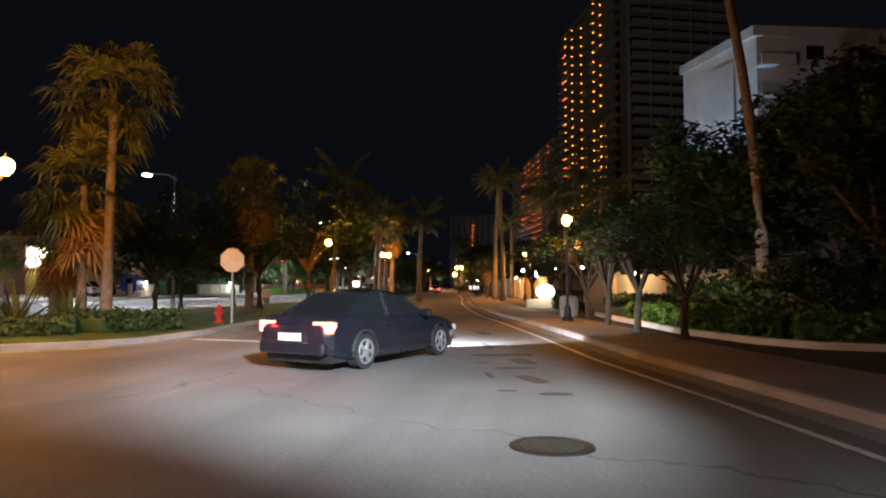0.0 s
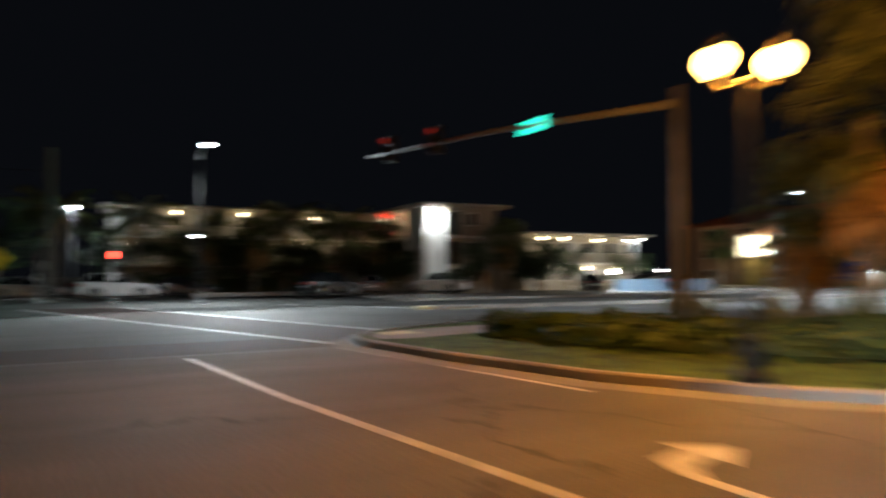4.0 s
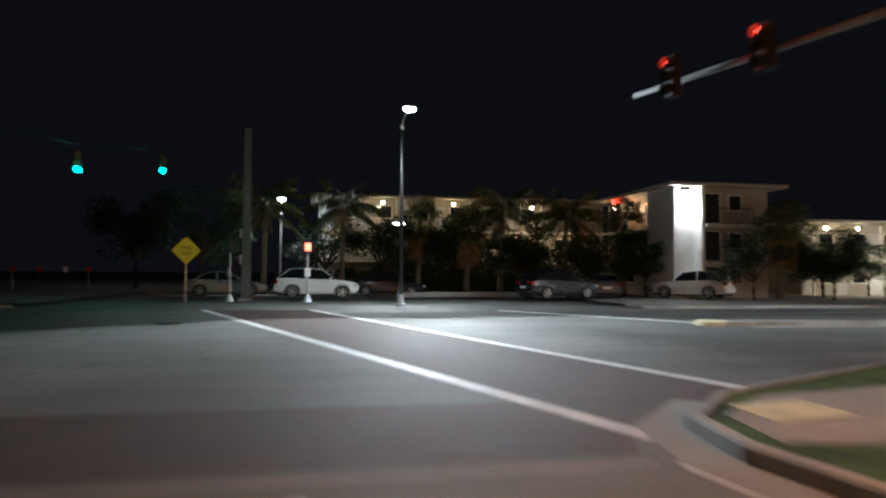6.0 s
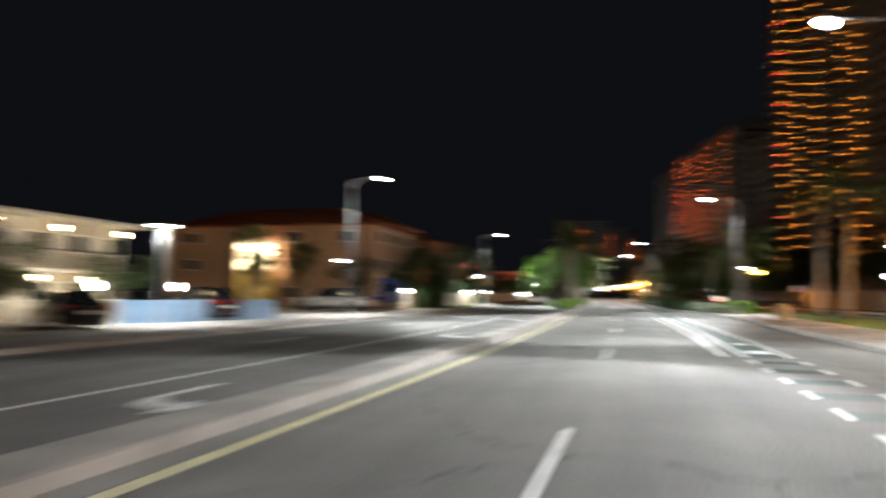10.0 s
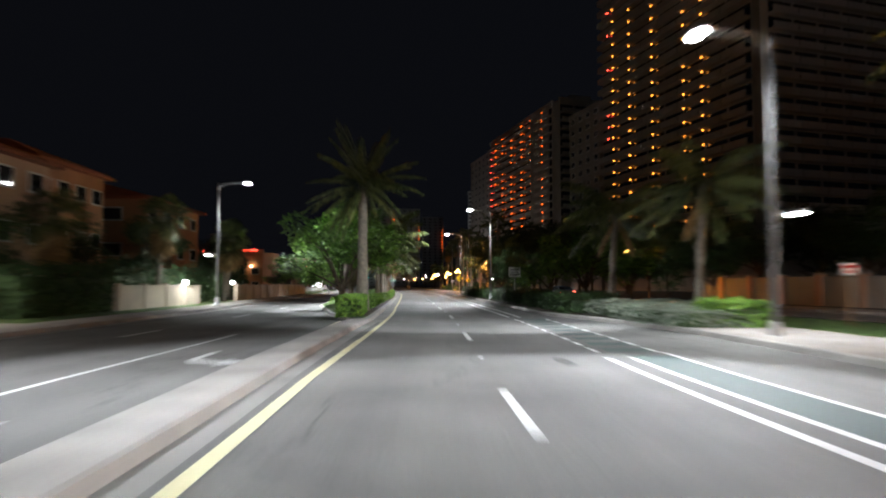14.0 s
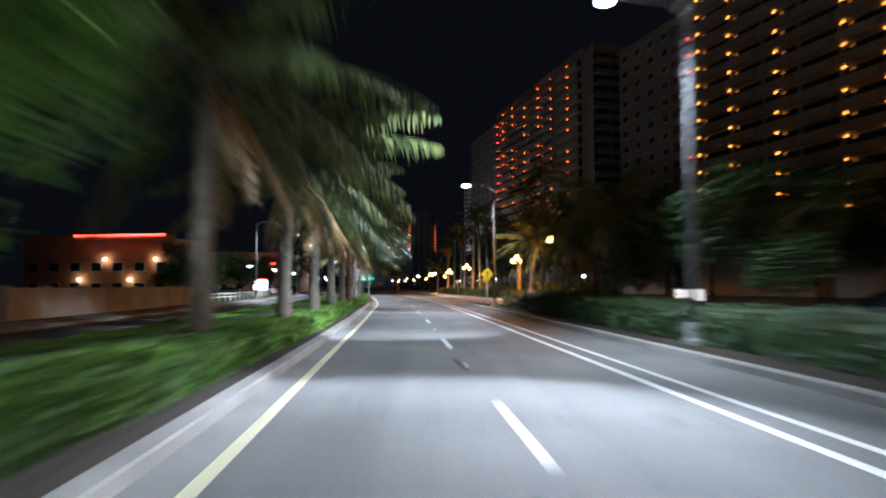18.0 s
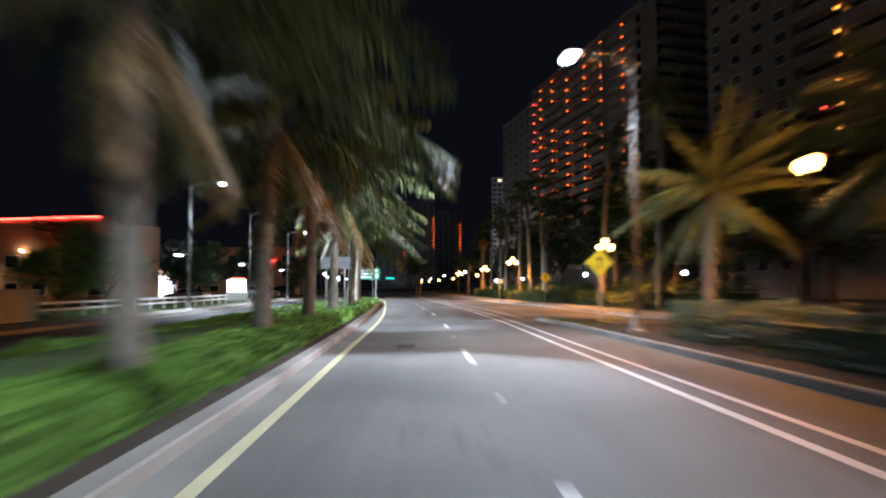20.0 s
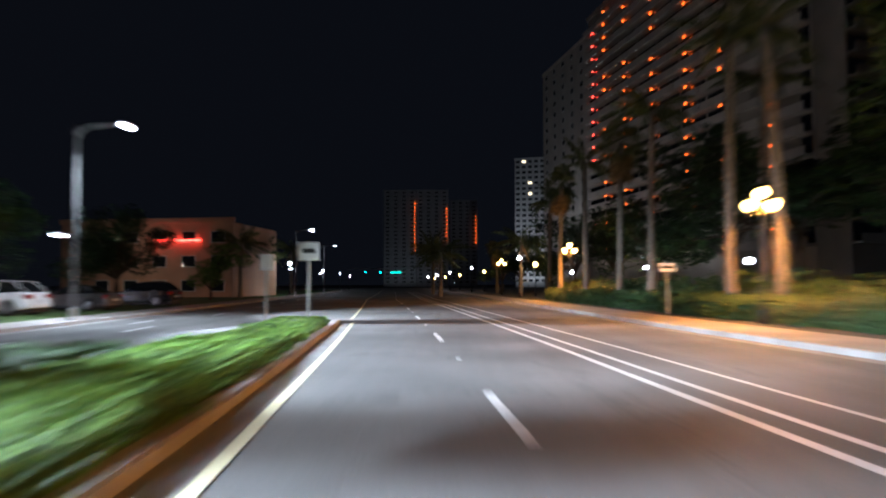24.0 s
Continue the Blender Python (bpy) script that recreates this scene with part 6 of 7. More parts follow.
def gallery_block(name, x0, x1, y0, y1, floors, storey, wall, label, side="E", bays=7, stairs=False):
    """A low block with open galleries, doors and windows along one side, and a thin overhanging roof."""
    t = thing(name, label, "apartment house")
    top = floors * storey
    part("wall", B(x0, x1, y0, y1, 0, top), wall, t)
    part("roof", B(x0 - 0.7, x1 + (1.6 if side == "E" else 0.7), y0 - (1.6 if side == "S" else 0.7), y1 + 0.7, top, top + 0.22, bevel=0.04), CREAM, t)
    length = (y1 - y0) if side == "E" else (x1 - x0)
    for f in range(floors):
        z = f * storey
        if f:
            q = (x1, x1 + 1.4, y0, y1, z - 0.16, z) if side == "E" else (x0, x1, y0 - 1.4, y0, z - 0.16, z)
            part("gallery", B(*q), TRIM, t)
            bm = bmesh.new()
            if side == "E":
                box(bm, x1 + 1.32, x1 + 1.39, y0, y1, z + 1.0, z + 1.05)
                foot, run = (x1 + 1.355, y0), (0.0, 0.5)
            else:
                box(bm, x0, x1, y0 - 1.39, y0 - 1.32, z + 1.0, z + 1.05)
                foot, run = (x0, y0 - 1.355), (0.5, 0.0)
            balusters(part("railing", bm, BLACKIRON, t), foot, run, z, 1.0, int(length / 0.5) + 1)
        for i in range(bays):
            a = (i + 0.5) * length / bays
            for w, hgt, zz, dx, nm in ((0.9, 2.05, 0.0, -0.8, "door"), (1.3, 1.1, 0.95, 0.7, "window")):
                if side == "E":
                    q = (x1, x1 + 0.04, y0 + a + dx - w / 2, y0 + a + dx + w / 2, z + zz, z + zz + hgt)
                    g = (x1 + 0.04, x1 + 0.05, y0 + a + dx - w / 2 + 0.08, y0 + a + dx + w / 2 - 0.08, z + zz + 0.08, z + zz + hgt - 0.08)
                else:
                    q = (x0 + a + dx - w / 2, x0 + a + dx + w / 2, y0 - 0.04, y0, z + zz, z + zz + hgt)
                    g = (x0 + a + dx - w / 2 + 0.08, x0 + a + dx + w / 2 - 0.08, y0 - 0.05, y0 - 0.04, z + zz + 0.08, z + zz + hgt - 0.08)
                fr = part(nm, B(*q), TRIM if nm == "window" else GREYWALL, t)
                if nm == "window":
                    part("pane", B(*g), DARKGLASS, fr)
        if f or True:
            for i in range(0, bays + 1, 2):
                a = i * length / bays
                q = (x1 + 1.28, x1 + 1.4, y0 + a - 0.06, y0 + a + 0.06, z, z + storey - 0.16) if side == "E" else (x0 + a - 0.06, x0 + a + 0.06, y0 - 1.4, y0 - 1.28, z, z + storey - 0.16)
                part("column", B(*q), TRIM, t)
    return t


gallery_block("apartment_house", -49, -41.5, -47, -22.5, 3, 2.55, CREAM, "three-storey cream apartment wing with open galleries", "E", 8)
for y, z, w in ((-42.0, 7.2, 9), (-36.2, 7.2, 9), (-29.5, 7.1, 9), (-31.0, 4.6, 9), (-25.6, 4.6, 9), (-45.6, 4.4, 7)):
    wall_lamp(-40.0, y, z, watts=w)
end = thing("apartment_end", "white three-storey stair end lit by a bright flood lamp", "apartment house")
# cream here puts the dimness away from the flood lamp into the wall colour
part("wall", B(-33.5, -24.0, -24.6, -19.1, 0, 7.0), CREAM, end)
part("stair_wall", B(-24.3, -23.75, -25.7, -24.3, 0, 7.0, bevel=0.02), WHITEWALL, end, "smooth white wall under the flood lamp")
part("stair_wall", B(-27.2, -24.3, -25.7, -25.45, 0, 7.0, bevel=0.02), WHITEWALL, end)
part("roof", B(-34.4, -23.1, -26.2, -18.2, 7.0, 7.24, bevel=0.05), CREAM, end)
part("pilaster", B(-24.0, -22.95, -24.28, -24.06, 0, 7.0, bevel=0.02), WHITEWALL, end)
for z in (2.3, 4.65):
    part("balcony", B(-24.0, -22.7, -24.06, -20.9, z - 0.16, z), TRIM, end)
    balusters(part("railing", B(-22.81, -22.74, -24.06, -20.9, z + 0.95, z + 1.0), BLACKIRON, end), (-22.775, -24.0), (0.0, 0.385), z, 0.95, 9)
    part("gallery", B(-33.5, -27.3, -25.9, -24.6, z - 0.15, z), TRIM, end)
    balusters(part("railing", B(-33.5, -27.3, -25.9, -25.83, z + 0.95, z + 1.0), BLACKIRON, end), (-33.4, -25.865), (0.4, 0.0), z, 0.95, 16)
for z in (0.1, 2.35, 4.7):
    fr = part("balcony_door", B(-24.0, -23.95, -23.9, -22.4, z, z + 2.0), TRIM, end)
    part("pane", B(-23.95, -23.94, -23.8, -22.5, z + 0.1, z + 1.92), DARKGLASS, fr)
    fr = part("window", B(-24.0, -23.95, -21.9, -20.9, z + 0.85, z + 1.9), TRIM, end)
    part("pane", B(-23.95, -23.94, -21.8, -21.0, z + 0.93, z + 1.82), DARKGLASS, fr)
    for x in (-32.6, -29.6):
        fr = part("window", B(x, x + 1.4, -24.65, -24.6, z + 0.85, z + 1.9), TRIM, end)
        part("pane", B(x + 0.1, x + 1.3, -24.66, -24.65, z + 0.93, z + 1.82), DARKGLASS, fr)
st = None
for k in range(12):     # open stair
    m = pose(k * 0.26, 0, k * 0.195)
    if st is None:
        st = part("step", B(-30.4, -30.1, -27.0, -25.95, 2.36, 2.42), TRIM, end)
    else:
        share(st, end, m)
part("stringer", tube(bmesh.new(), [(-30.4, -27.0, 2.3), (-27.2, -27.0, 4.65)], 0.06, 6), TRIM, end)
part("handrail", tube(bmesh.new(), [(-30.4, -27.0, 3.3), (-27.2, -27.0, 5.6)], 0.03, 6), TRIM, end)
flood = thing("flood_lamp", "bright white flood lamp under the eave", "flood lamp", at=pose(-23.6, -25.0, 6.72))
part("housing", B(-0.18, 0.12, -0.22, 0.22, -0.02, 0.24, bevel=0.03), BLACKPLASTIC, flood)
part("lens", B(-0.14, 0.16, -0.2, 0.2, -0.08, -0.03), glow("lit_flood_lens", (0.92, 0.97, 1.0), 120), flood)
lamp("flood_light", "SPOT", (-23.15, -25.0, 6.6), 330, (0.92, 0.97, 1.0), size=0.12, aim=(-24.0, -24.6, 5.6), cone=112)
neon = thing("exit_sign", "small glowing red sign under the eave", "sign", at=pose(-31.4, -26.0, 6.75))
part("panel", B(-0.35, 0.35, -0.05, 0.35, -0.12, 0.12), RED_GLOW, neon)
for x, z in ((-33.0, 6.5), (-30.2, 6.4)):
    wall_lamp(x, -25.3, z, watts=10)
gallery_block("motel", -40, -30, -12, 2, 2, 2.7, CREAM, "two-storey motel with warm gallery lamps", "E", 5)
for y, z in ((-11, 5.0), (-8.4, 5.0), (-4.2, 4.9), (0.4, 4.9), (-9.6, 2.3), (-5.6, 2.2), (-2.2, 2.2), (1.2, 2.2)):
    wall_lamp(-28.6, y, z, watts=5, r=0.16)
for x, y in ((-25.8, -4.8), (-24.6, 0.2)):
    globe_lamp(x, y, 0.1, n=1, face=WHITE_FACE, color=(1, 0.95, 0.85), watts=110, h=1.5)
fence = thing("blue_fence", "low blue-painted board fence along the forecourt", "fence")
for k in range(22):
    f = k / 22
    x, y = -20.4 + 2.6 * f, -9.4 + 8.6 * f
    b = part("board", B(-0.02, 0.02, 0.0, 0.37, 0.12, 1.15), mat("blue_paint", (0.22, 0.34, 0.50), 0.6, vary=0.15, piece=0.3), fence) if k == 0 else share(b, fence, Matrix())
    b.matrix_basis = pose(x, y, 0, 0, 0, -16.8)
post = thing("flood_post", "post with a bright white flat flood lamp", "lamp post", at=pose(-19.0, -8.6, 0.12))
part("pole", tube(bmesh.new(), [(0, 0, 0), (0, 0, 4.3)], [0.08, 0.06], 10), GALV, post)
hd = part("head", B(-0.5, 0.5, -0.16, 0.16, 4.28, 4.4, bevel=0.02), GALV, post)
part("lens", B(-0.46, 0.46, -0.13, 0.13, 4.25, 4.279), LED_FACE, hd)
lamp("flood_post_light", "SPOT", (-19.0, -8.6, 4.2), 1100, LED_COLOR, size=0.3, aim=(-19.0, -8.6, 0), cone=128)


def hip_house(name, x0, x1, y0, y1, h, rise, wall, label, wins=3, storeys=3):
    """A stucco block with a clay-tiled hip roof, window grid on its south and east sides."""
    t = thing(name, label, "apartment house")
    part("wall", B(x0, x1, y0, y1, 0, h), wall, t)
    o = 0.6
    a = [(x0 - o, y0 - o), (x1 + o, y0 - o), (x1 + o, y1 + o), (x0 - o, y1 + o)]
    d = min(x1 - x0, y1 - y0) / 2
    long_x = (x1 - x0) > (y1 - y0)
    r0, r1 = ((x0 + d, (y0 + y1) / 2), (x1 - d, (y0 + y1) / 2)) if long_x else (((x0 + x1) / 2, y0 + d), ((x0 + x1) / 2, y1 - d))
    vs = [(x, y, h) for x, y in a] + [(*r0, h + rise), (*r1, h + rise)] + [(x, y, h - 0.18) for x, y in a]
    fs = [(0, 1, 5, 4), (1, 2, 5), (2, 3, 4, 5), (3, 0, 4)] if long_x else [(0, 1, 4), (1, 2, 5, 4), (2, 3, 5), (3, 0, 4, 5)]
    fs += [(6, 7, 1, 0), (7, 8, 2, 1), (8, 9, 3, 2), (9, 6, 0, 3), (9, 8, 7, 6)]
    rf = raw("roof", vs, fs, TILE, t, "clay-tiled hip roof")
    # tile courses on the two slopes in view
    bm = bmesh.new()
    for (p, q, u, v) in (((vs[0], vs[1], vs[5], vs[4]) if long_x else (vs[0], vs[1], vs[4], vs[4])), ((vs[1], vs[2], vs[5], vs[5]) if long_x else (vs[1], vs[2], vs[5], vs[4]))):
        p, q, u, v = map(Vector, (p, q, u, v))
        n = 12
        for k in range(n):
            f = (k + 0.5) / n
            tube(bm, [p.lerp(v, f) + Vector((0, 0, 0.03)), q.lerp(u, f) + Vector((0, 0, 0.03))], 0.05, 5)
    part("tile_course", bm, TILE, rf)
    st = h / storeys
    for f in range(storeys):
        for i in range(wins):
            for side in "SE":
                ln = (x1 - x0) if side == "S" else (y1 - y0)
                c = (i + 0.5) * ln / wins
                z = f * st + 0.95
                if side == "S":
                    fr = part("window", B(x0 + c - 0.85, x0 + c + 0.85, y0 - 0.07, y0, z, z + 1.15), TRIM, t)
                    part("pane", B(x0 + c - 0.75, x0 + c + 0.75, y0 - 0.08, y0 - 0.07, z + 0.1, z + 1.05), DARKGLASS, fr)
                else:
                    fr = part("window", B(x1, x1 + 0.07, y0 + c - 0.7, y0 + c + 0.7, z, z + 1.15), TRIM, t)
                    part("pane", B(x1 + 0.07, x1 + 0.08, y0 + c - 0.6, y0 + c + 0.6, z + 0.1, z + 1.05), DARKGLASS, fr)
    return t


hip_house("stucco_house", -46, -22.8, 28, 39, 8.3, 2.2, PEACH, "peach stucco apartment house with a red tiled roof", 4)
porch = thing("lit_porch", "brightly lit porch bay with a tapering yellow base", "porch", at=pose(-34.9, 26.5, 0.05))
bm = bmesh.new()
box(bm, -2.0, 2.0, -0.1, 1.1, 3.5, 3.7)
box(bm, -2.0, 2.0, -0.1, 1.1, 6.4, 6.6)
box(bm, -2.0, -1.85, -0.1, 1.1, 3.7, 6.4)
box(bm, 1.85, 2.0, -0.1, 1.1, 3.7, 6.4)
part("bay_frame", bm, WHITEWALL, porch)
part("lit_panel", B(-1.8, 1.8, 0.3, 0.4, 3.8, 6.3), glow("lit_porch_panel", (1.0, 0.86, 0.58), 5), porch)
bm = prism(bmesh.new(), [(-2.0, 0.0), (2.0, 0.0), (1.5, 1.0), (-1.5, 1.0)], 0.05, 3.5)
part("base", bm, mat("yellow_stucco", (0.55, 0.42, 0.16), 0.8), porch)
lamp("porch_light", "POINT", (-34.9, 25.8, 5.0), 320, (1.0, 0.82, 0.5), size=0.4)
hip_house("stucco_house", -48, -26, 43, 52, 9.6, 2.0, ORANGEWALL, "orange stucco apartment house with a tiled roof", 4)
hip_house("stucco_house", -46, -25, 57, 70, 8.8, 2.0, ORANGEWALL, "terracotta stucco apartment house with a tiled roof", 4)
# garden walls with posts and lamps along the west sidewalk
GARDEN = mat("beige_garden_wall", (0.52, 0.45, 0.36), 0.85, vary=0.18, scale=0.8, fine=25, bump=0.1)


def garden_wall(s0, s1, l, h=1.45, pitch=3.0):
    t = thing("garden_wall", "beige stucco garden wall with square piers", "wall", "garden walls")
    n = max(1, int((s1 - s0) / pitch))
    for k in range(n):
        a, b = s0 + (s1 - s0) * k / n, s0 + (s1 - s0) * (k + 1) / n
        sweep("panel", [(l + 0.1, 0.1), (l + 0.1, h), (l - 0.1, h), (l - 0.1, 0.1)], a, b, GARDEN, t, step=3)
        sweep("coping", [(l + 0.15, h + 0.001), (l + 0.15, h + 0.08), (l - 0.15, h + 0.08), (l - 0.15, h + 0.001)], a, b, GARDEN, t, step=3)
        p = part("pier", B(-0.2, 0.2, -0.2, 0.2, 0.1, h + 0.18, bevel=0.02), GARDEN, t)
        p.matrix_basis = rdpose(a, l)
    return t


garden_wall(22, 28, -18.5)
garden_wall(38, 52, -17.6)
garden_wall(62, 78, -17.4)
garden_wall(79, 93, -17.6)
garden_wall(94, 108.5, -17.9)
for s, l, w in ((25, -18.2, 120), (36, -18.0, 50), (48, -17.3, 60), (60, -17.2, 50)):
    x, y = rd(s, l)
    wall_lamp(x, y, 1.75, WHITE_FACE, w, (1, 0.95, 0.85), r=0.16)
hedge("hedge", "dark clipped hedge by the garden wall", [rd(s, -18.2) for s in (29, 33, 37)], 1.4, 2.2, DARKLEAF, 0.11, 60, 0.2, 21)
hedge("hedge", "dark shrubs behind the garden wall", [rd(s, -19.6) for s in (40, 48, 56, 64, 72)], 1.6, 2.4, DARKLEAF, 0.13, 45, 0.5, 22)
hedge("hedge", "low shrubs under the apartment wing", [(-38.5, -46), (-38.0, -38), (-37.5, -29)], 1.8, 1.5, DARKLEAF, 0.12, 60, 0.5, 23)
for x, y, h, k, sd in ((-19.4, 46.0, 6.0, "sabal", 0), (-18.8, 58.5, 5.2, "sabal", 1), (-19.8, 63.0, 5.6, "sabal", 2), (-20.6, 35.0, 5.0, "sabal", 0), (-34.0, -40.0, 5.2, "sabal", 1),
                       (-33.6, -34.0, 6.0, "coconut", 0), (-31.0, -30.0, 5.6, "coconut", 1), (-28.6, -26.8, 5.0, "sabal", 2), (-35.0, -45.4, 6.2, "coconut", 2), (-37, -51, 6.5, "coconut", 0),
                       (-21.6, -20.0, 4.6, "sabal", 0), (-31.5, -37.0, 4.5, "sabal", 2), (-24.5, 8.0, 4.4, "sabal", 1), (-27.0, 20.0, 4.6, "sabal", 0)):
    palm(k, x, y, h, sd, lean=(0.2, 0.1), z=0.12, r=0.16)
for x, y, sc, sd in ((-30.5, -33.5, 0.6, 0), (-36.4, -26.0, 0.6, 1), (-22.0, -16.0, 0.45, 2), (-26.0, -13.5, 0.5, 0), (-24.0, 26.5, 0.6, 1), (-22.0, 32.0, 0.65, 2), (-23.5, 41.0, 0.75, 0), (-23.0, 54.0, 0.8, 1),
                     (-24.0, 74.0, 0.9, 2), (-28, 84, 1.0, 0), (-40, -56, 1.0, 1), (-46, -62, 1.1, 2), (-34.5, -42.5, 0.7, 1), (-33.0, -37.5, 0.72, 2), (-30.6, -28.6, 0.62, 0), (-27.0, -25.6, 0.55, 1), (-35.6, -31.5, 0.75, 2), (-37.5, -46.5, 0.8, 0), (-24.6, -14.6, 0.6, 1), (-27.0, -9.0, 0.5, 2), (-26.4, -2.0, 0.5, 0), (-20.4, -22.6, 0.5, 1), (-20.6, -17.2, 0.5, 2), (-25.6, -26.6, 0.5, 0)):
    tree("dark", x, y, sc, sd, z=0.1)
wallk = thing("parking_kerb", "low white concrete edge of the car park", "kerb")
part("edge", B(-26.2, -25.9, -42.5, -29.5, 0.1, 0.42, bevel=0.03), KERB, wallk)
part("edge", B(-31.5, -31.2, -58, -43.5, 0.1, 0.42, bevel=0.03), KERB, wallk)
post = thing("flood_post", "tall post with a bright white flood lamp", "lamp post", at=pose(-41.0, -50.0, 0.1))
part("pole", tube(bmesh.new(), [(0, 0, 0), (0, 0, 7.4)], [0.09, 0.07], 10), GALV, post)
part("lens", B(-0.3, 0.4, -0.3, 0.3, 7.2, 7.4, bevel=0.03), LED_FACE, post)
lamp("car_park_light", "POINT", (-40.4, -50, 7.1), 600, LED_COLOR, size=0.3)
# barrier signs at the end of the side street
for k, (dx, c) in enumerate(((0, 1), (1.0, 1), (2.0, 0), (2.9, 1))):
    t = thing("end_marker", "small red reflector panel on a post" if c else "small white panel on a post", "road sign", "end markers", at=pose(-44.0, -70.5 + dx * 1.9, 0.0, 0, 0, 80))
    part("post", tube(bmesh.new(), [(0, 0, 0), (0, 0, 1.6)], 0.03, 6), GALV, t)
    p = part("plate", B(-0.22, 0.22, -0.02, 0, -0.22, 0.22), REDPAINT if c else WHITESIGN, t)
    p.matrix_basis = pose(0, -0.04, 1.7, 0, 45 if c else 0, 0)

# shops further on with red neon
def neon_shop(at, w, d, h, label, neon_z, spans, wall, seed=1):
    t = thing("shop_building", label, "shop", "shop buildings", at=at)
    part("wall", B(0, w, 0, d, 0, h), wall, t)
    part("parapet", B(-0.2, w + 0.2, -0.2, 0.3, h, h + 0.6, bevel=0.04), wall, t)
    for a, b in spans:
        part("neon_tube", tube(bmesh.new(), [(a * w, -0.3, neon_z), (b * w, -0.3, neon_z)], 0.09, 8), RED_GLOW, t, "glowing red neon tube")
    n = max(2, int(w / 3.2))
    for f in range(max(1, int(h / 3.0))):
        for i in range(n):
            c = (i + 0.5) * w / n
            fr = part("window", B(c - 0.9, c + 0.9, -0.08, 0, f * 2.9 + 0.8, f * 2.9 + 2.2), TRIM, t)
            part("pane", B(c - 0.8, c + 0.8, -0.09, -0.08, f * 2.9 + 0.88, f * 2.9 + 2.12), DARKGLASS, fr)
    return t


neon_shop(pose(-61, 152, 0, 0, 0, -12), 24, 8, 8.4, "orange shop building with a red neon roof line", 8.9, ((0.35, 0.8), (0.7, 0.95)), ORANGEWALL)
for k in range(4):
    p = pose(-61, 152, 0, 0, 0, -12) @ Vector((9.5 + k * 4.0, -0.35, 2.6 + 2.9 * (k % 2)))
    wall_lamp(*p, watts=12, r=0.18)
neon_shop(pose(-55.0, 214.0, 0, 0, 0, -6), 22, 14, 9.0, "large peach hotel front with a red neon sign", 6.9, ((0.55, 0.63), (0.66, 0.82)), PEACH)
lamp("hotel_front_light", "POINT", (-44, 206, 4), 100, (1.0, 0.8, 0.6), size=0.5)
shop = thing("lit_sign", "bright white illuminated shop sign on a low base", "sign", at=pose(-27.4, 156.0, 0, 0, 0, 24))
part("base", B(-1.2, 1.2, -0.15, 0.15, 0.0, 1.1, bevel=0.02), GREYWALL, shop)
part("lit_panel", B(-1.0, 1.0, -0.2, 0.2, 1.1, 2.5, bevel=0.04), glow("lit_sign_panel", (0.95, 0.98, 1.0), 4.5), shop)
part("red_band", B(-0.6, 0.9, -0.22, 0.22, 2.5, 2.7), RED_GLOW, shop)
lamp("sign_light", "POINT", (-26.6, 153.4, 2.2), 160, (0.95, 0.98, 1.0), size=0.6)
canopy = thing("shop_canopy", "shop front with a glowing white canopy edge", "shop", at=rdpose(170, -34, 0, 0))
part("wall", B(-6, 0, -8, 10, 0, 4.2), PEACH, canopy)
part("canopy_edge", B(0, 1.2, -8, 10, 2.9, 3.1), glow("lit_canopy", (1.0, 0.95, 0.9), 5), canopy)
part("shop_window", B(0, 0.06, -7, 9, 0.4, 2.6), glow("lit_shop_window", (0.75, 0.72, 1.0), 1.6), canopy)
lamp("canopy_light", "POINT", tuple(rdpose(170, -31, 2.4).translation), 260, (1, 0.95, 0.9), size=0.6)
# white two-rail fence
rail = thing("rail_fence", "low white two-rail fence along the far sidewalk", "fence")
for k in range(17):
    s = 104 + k * 2.4
    p = part("post", B(-0.06, 0.06, -0.06, 0.06, 0.1, 0.95, bevel=0.01), TRIM, rail) if k == 0 else share(p, rail, Matrix())
    p.matrix_basis = rdpose(s, -18.2)
for z in (0.5, 0.82):
    sweep("rail", [(-18.16, z), (-18.16, z + 0.12), (-18.24, z + 0.12), (-18.24, z)], 104, 143, TRIM, rail, step=2.4)
for x, y, sc, sd in ((-23.5, 113, 0.7, 0), (-26.5, 121, 0.75, 1), (-24.5, 134.5, 0.62, 2), (-29.5, 130, 0.8, 0), (-31.5, 181, 0.9, 1), (-36, 190, 1.0, 2), (-30, 196, 0.8, 0), (-30.5, 163, 0.95, 2), (-35, 157, 0.9, 1), (-38, 172, 1.0, 2)):
    tree("dark" if sd else "shade", x, y, sc, sd, z=0.1)
for k in range(9):     # small lights of the distance along the road
    s = 205 + k * 23
    globe_lamp(*rd(s, -17.0 if k % 2 else 11.0), 0.1 if k % 2 and s < 325 else 0.02, n=1, face=WHITE_FACE, light=False, h=4.2, r=0.2)
    if k % 2 == 0:
        globe_lamp(*rd(s + 6, 14.0), 0.02, n=1, face=AMBER_FACE, light=False, h=3.6, r=0.26)
for x, y, h, k, sd in ((-31, 208, 6, "coconut", 0), (-33, 224, 6, "coconut", 1), (-8.5, 210, 5, "coconut", 2), (-10, 226, 6, "date", 0), (-34, 244, 7, "coconut", 2)):
    palm(k, x, y, h, sd)


# ---- east side of the side road ----
def planter_kerb(line):
    k = thing("planter_kerb", "white-painted kerb of the planting bed", "kerb", kind="structure")
    strip("kerb_stone", line, [(0, 0.1), (0.0, 0.30), (0.03, 0.33), (0.18, 0.33), (0.2, 0.1)], TRIM, k)
    return k


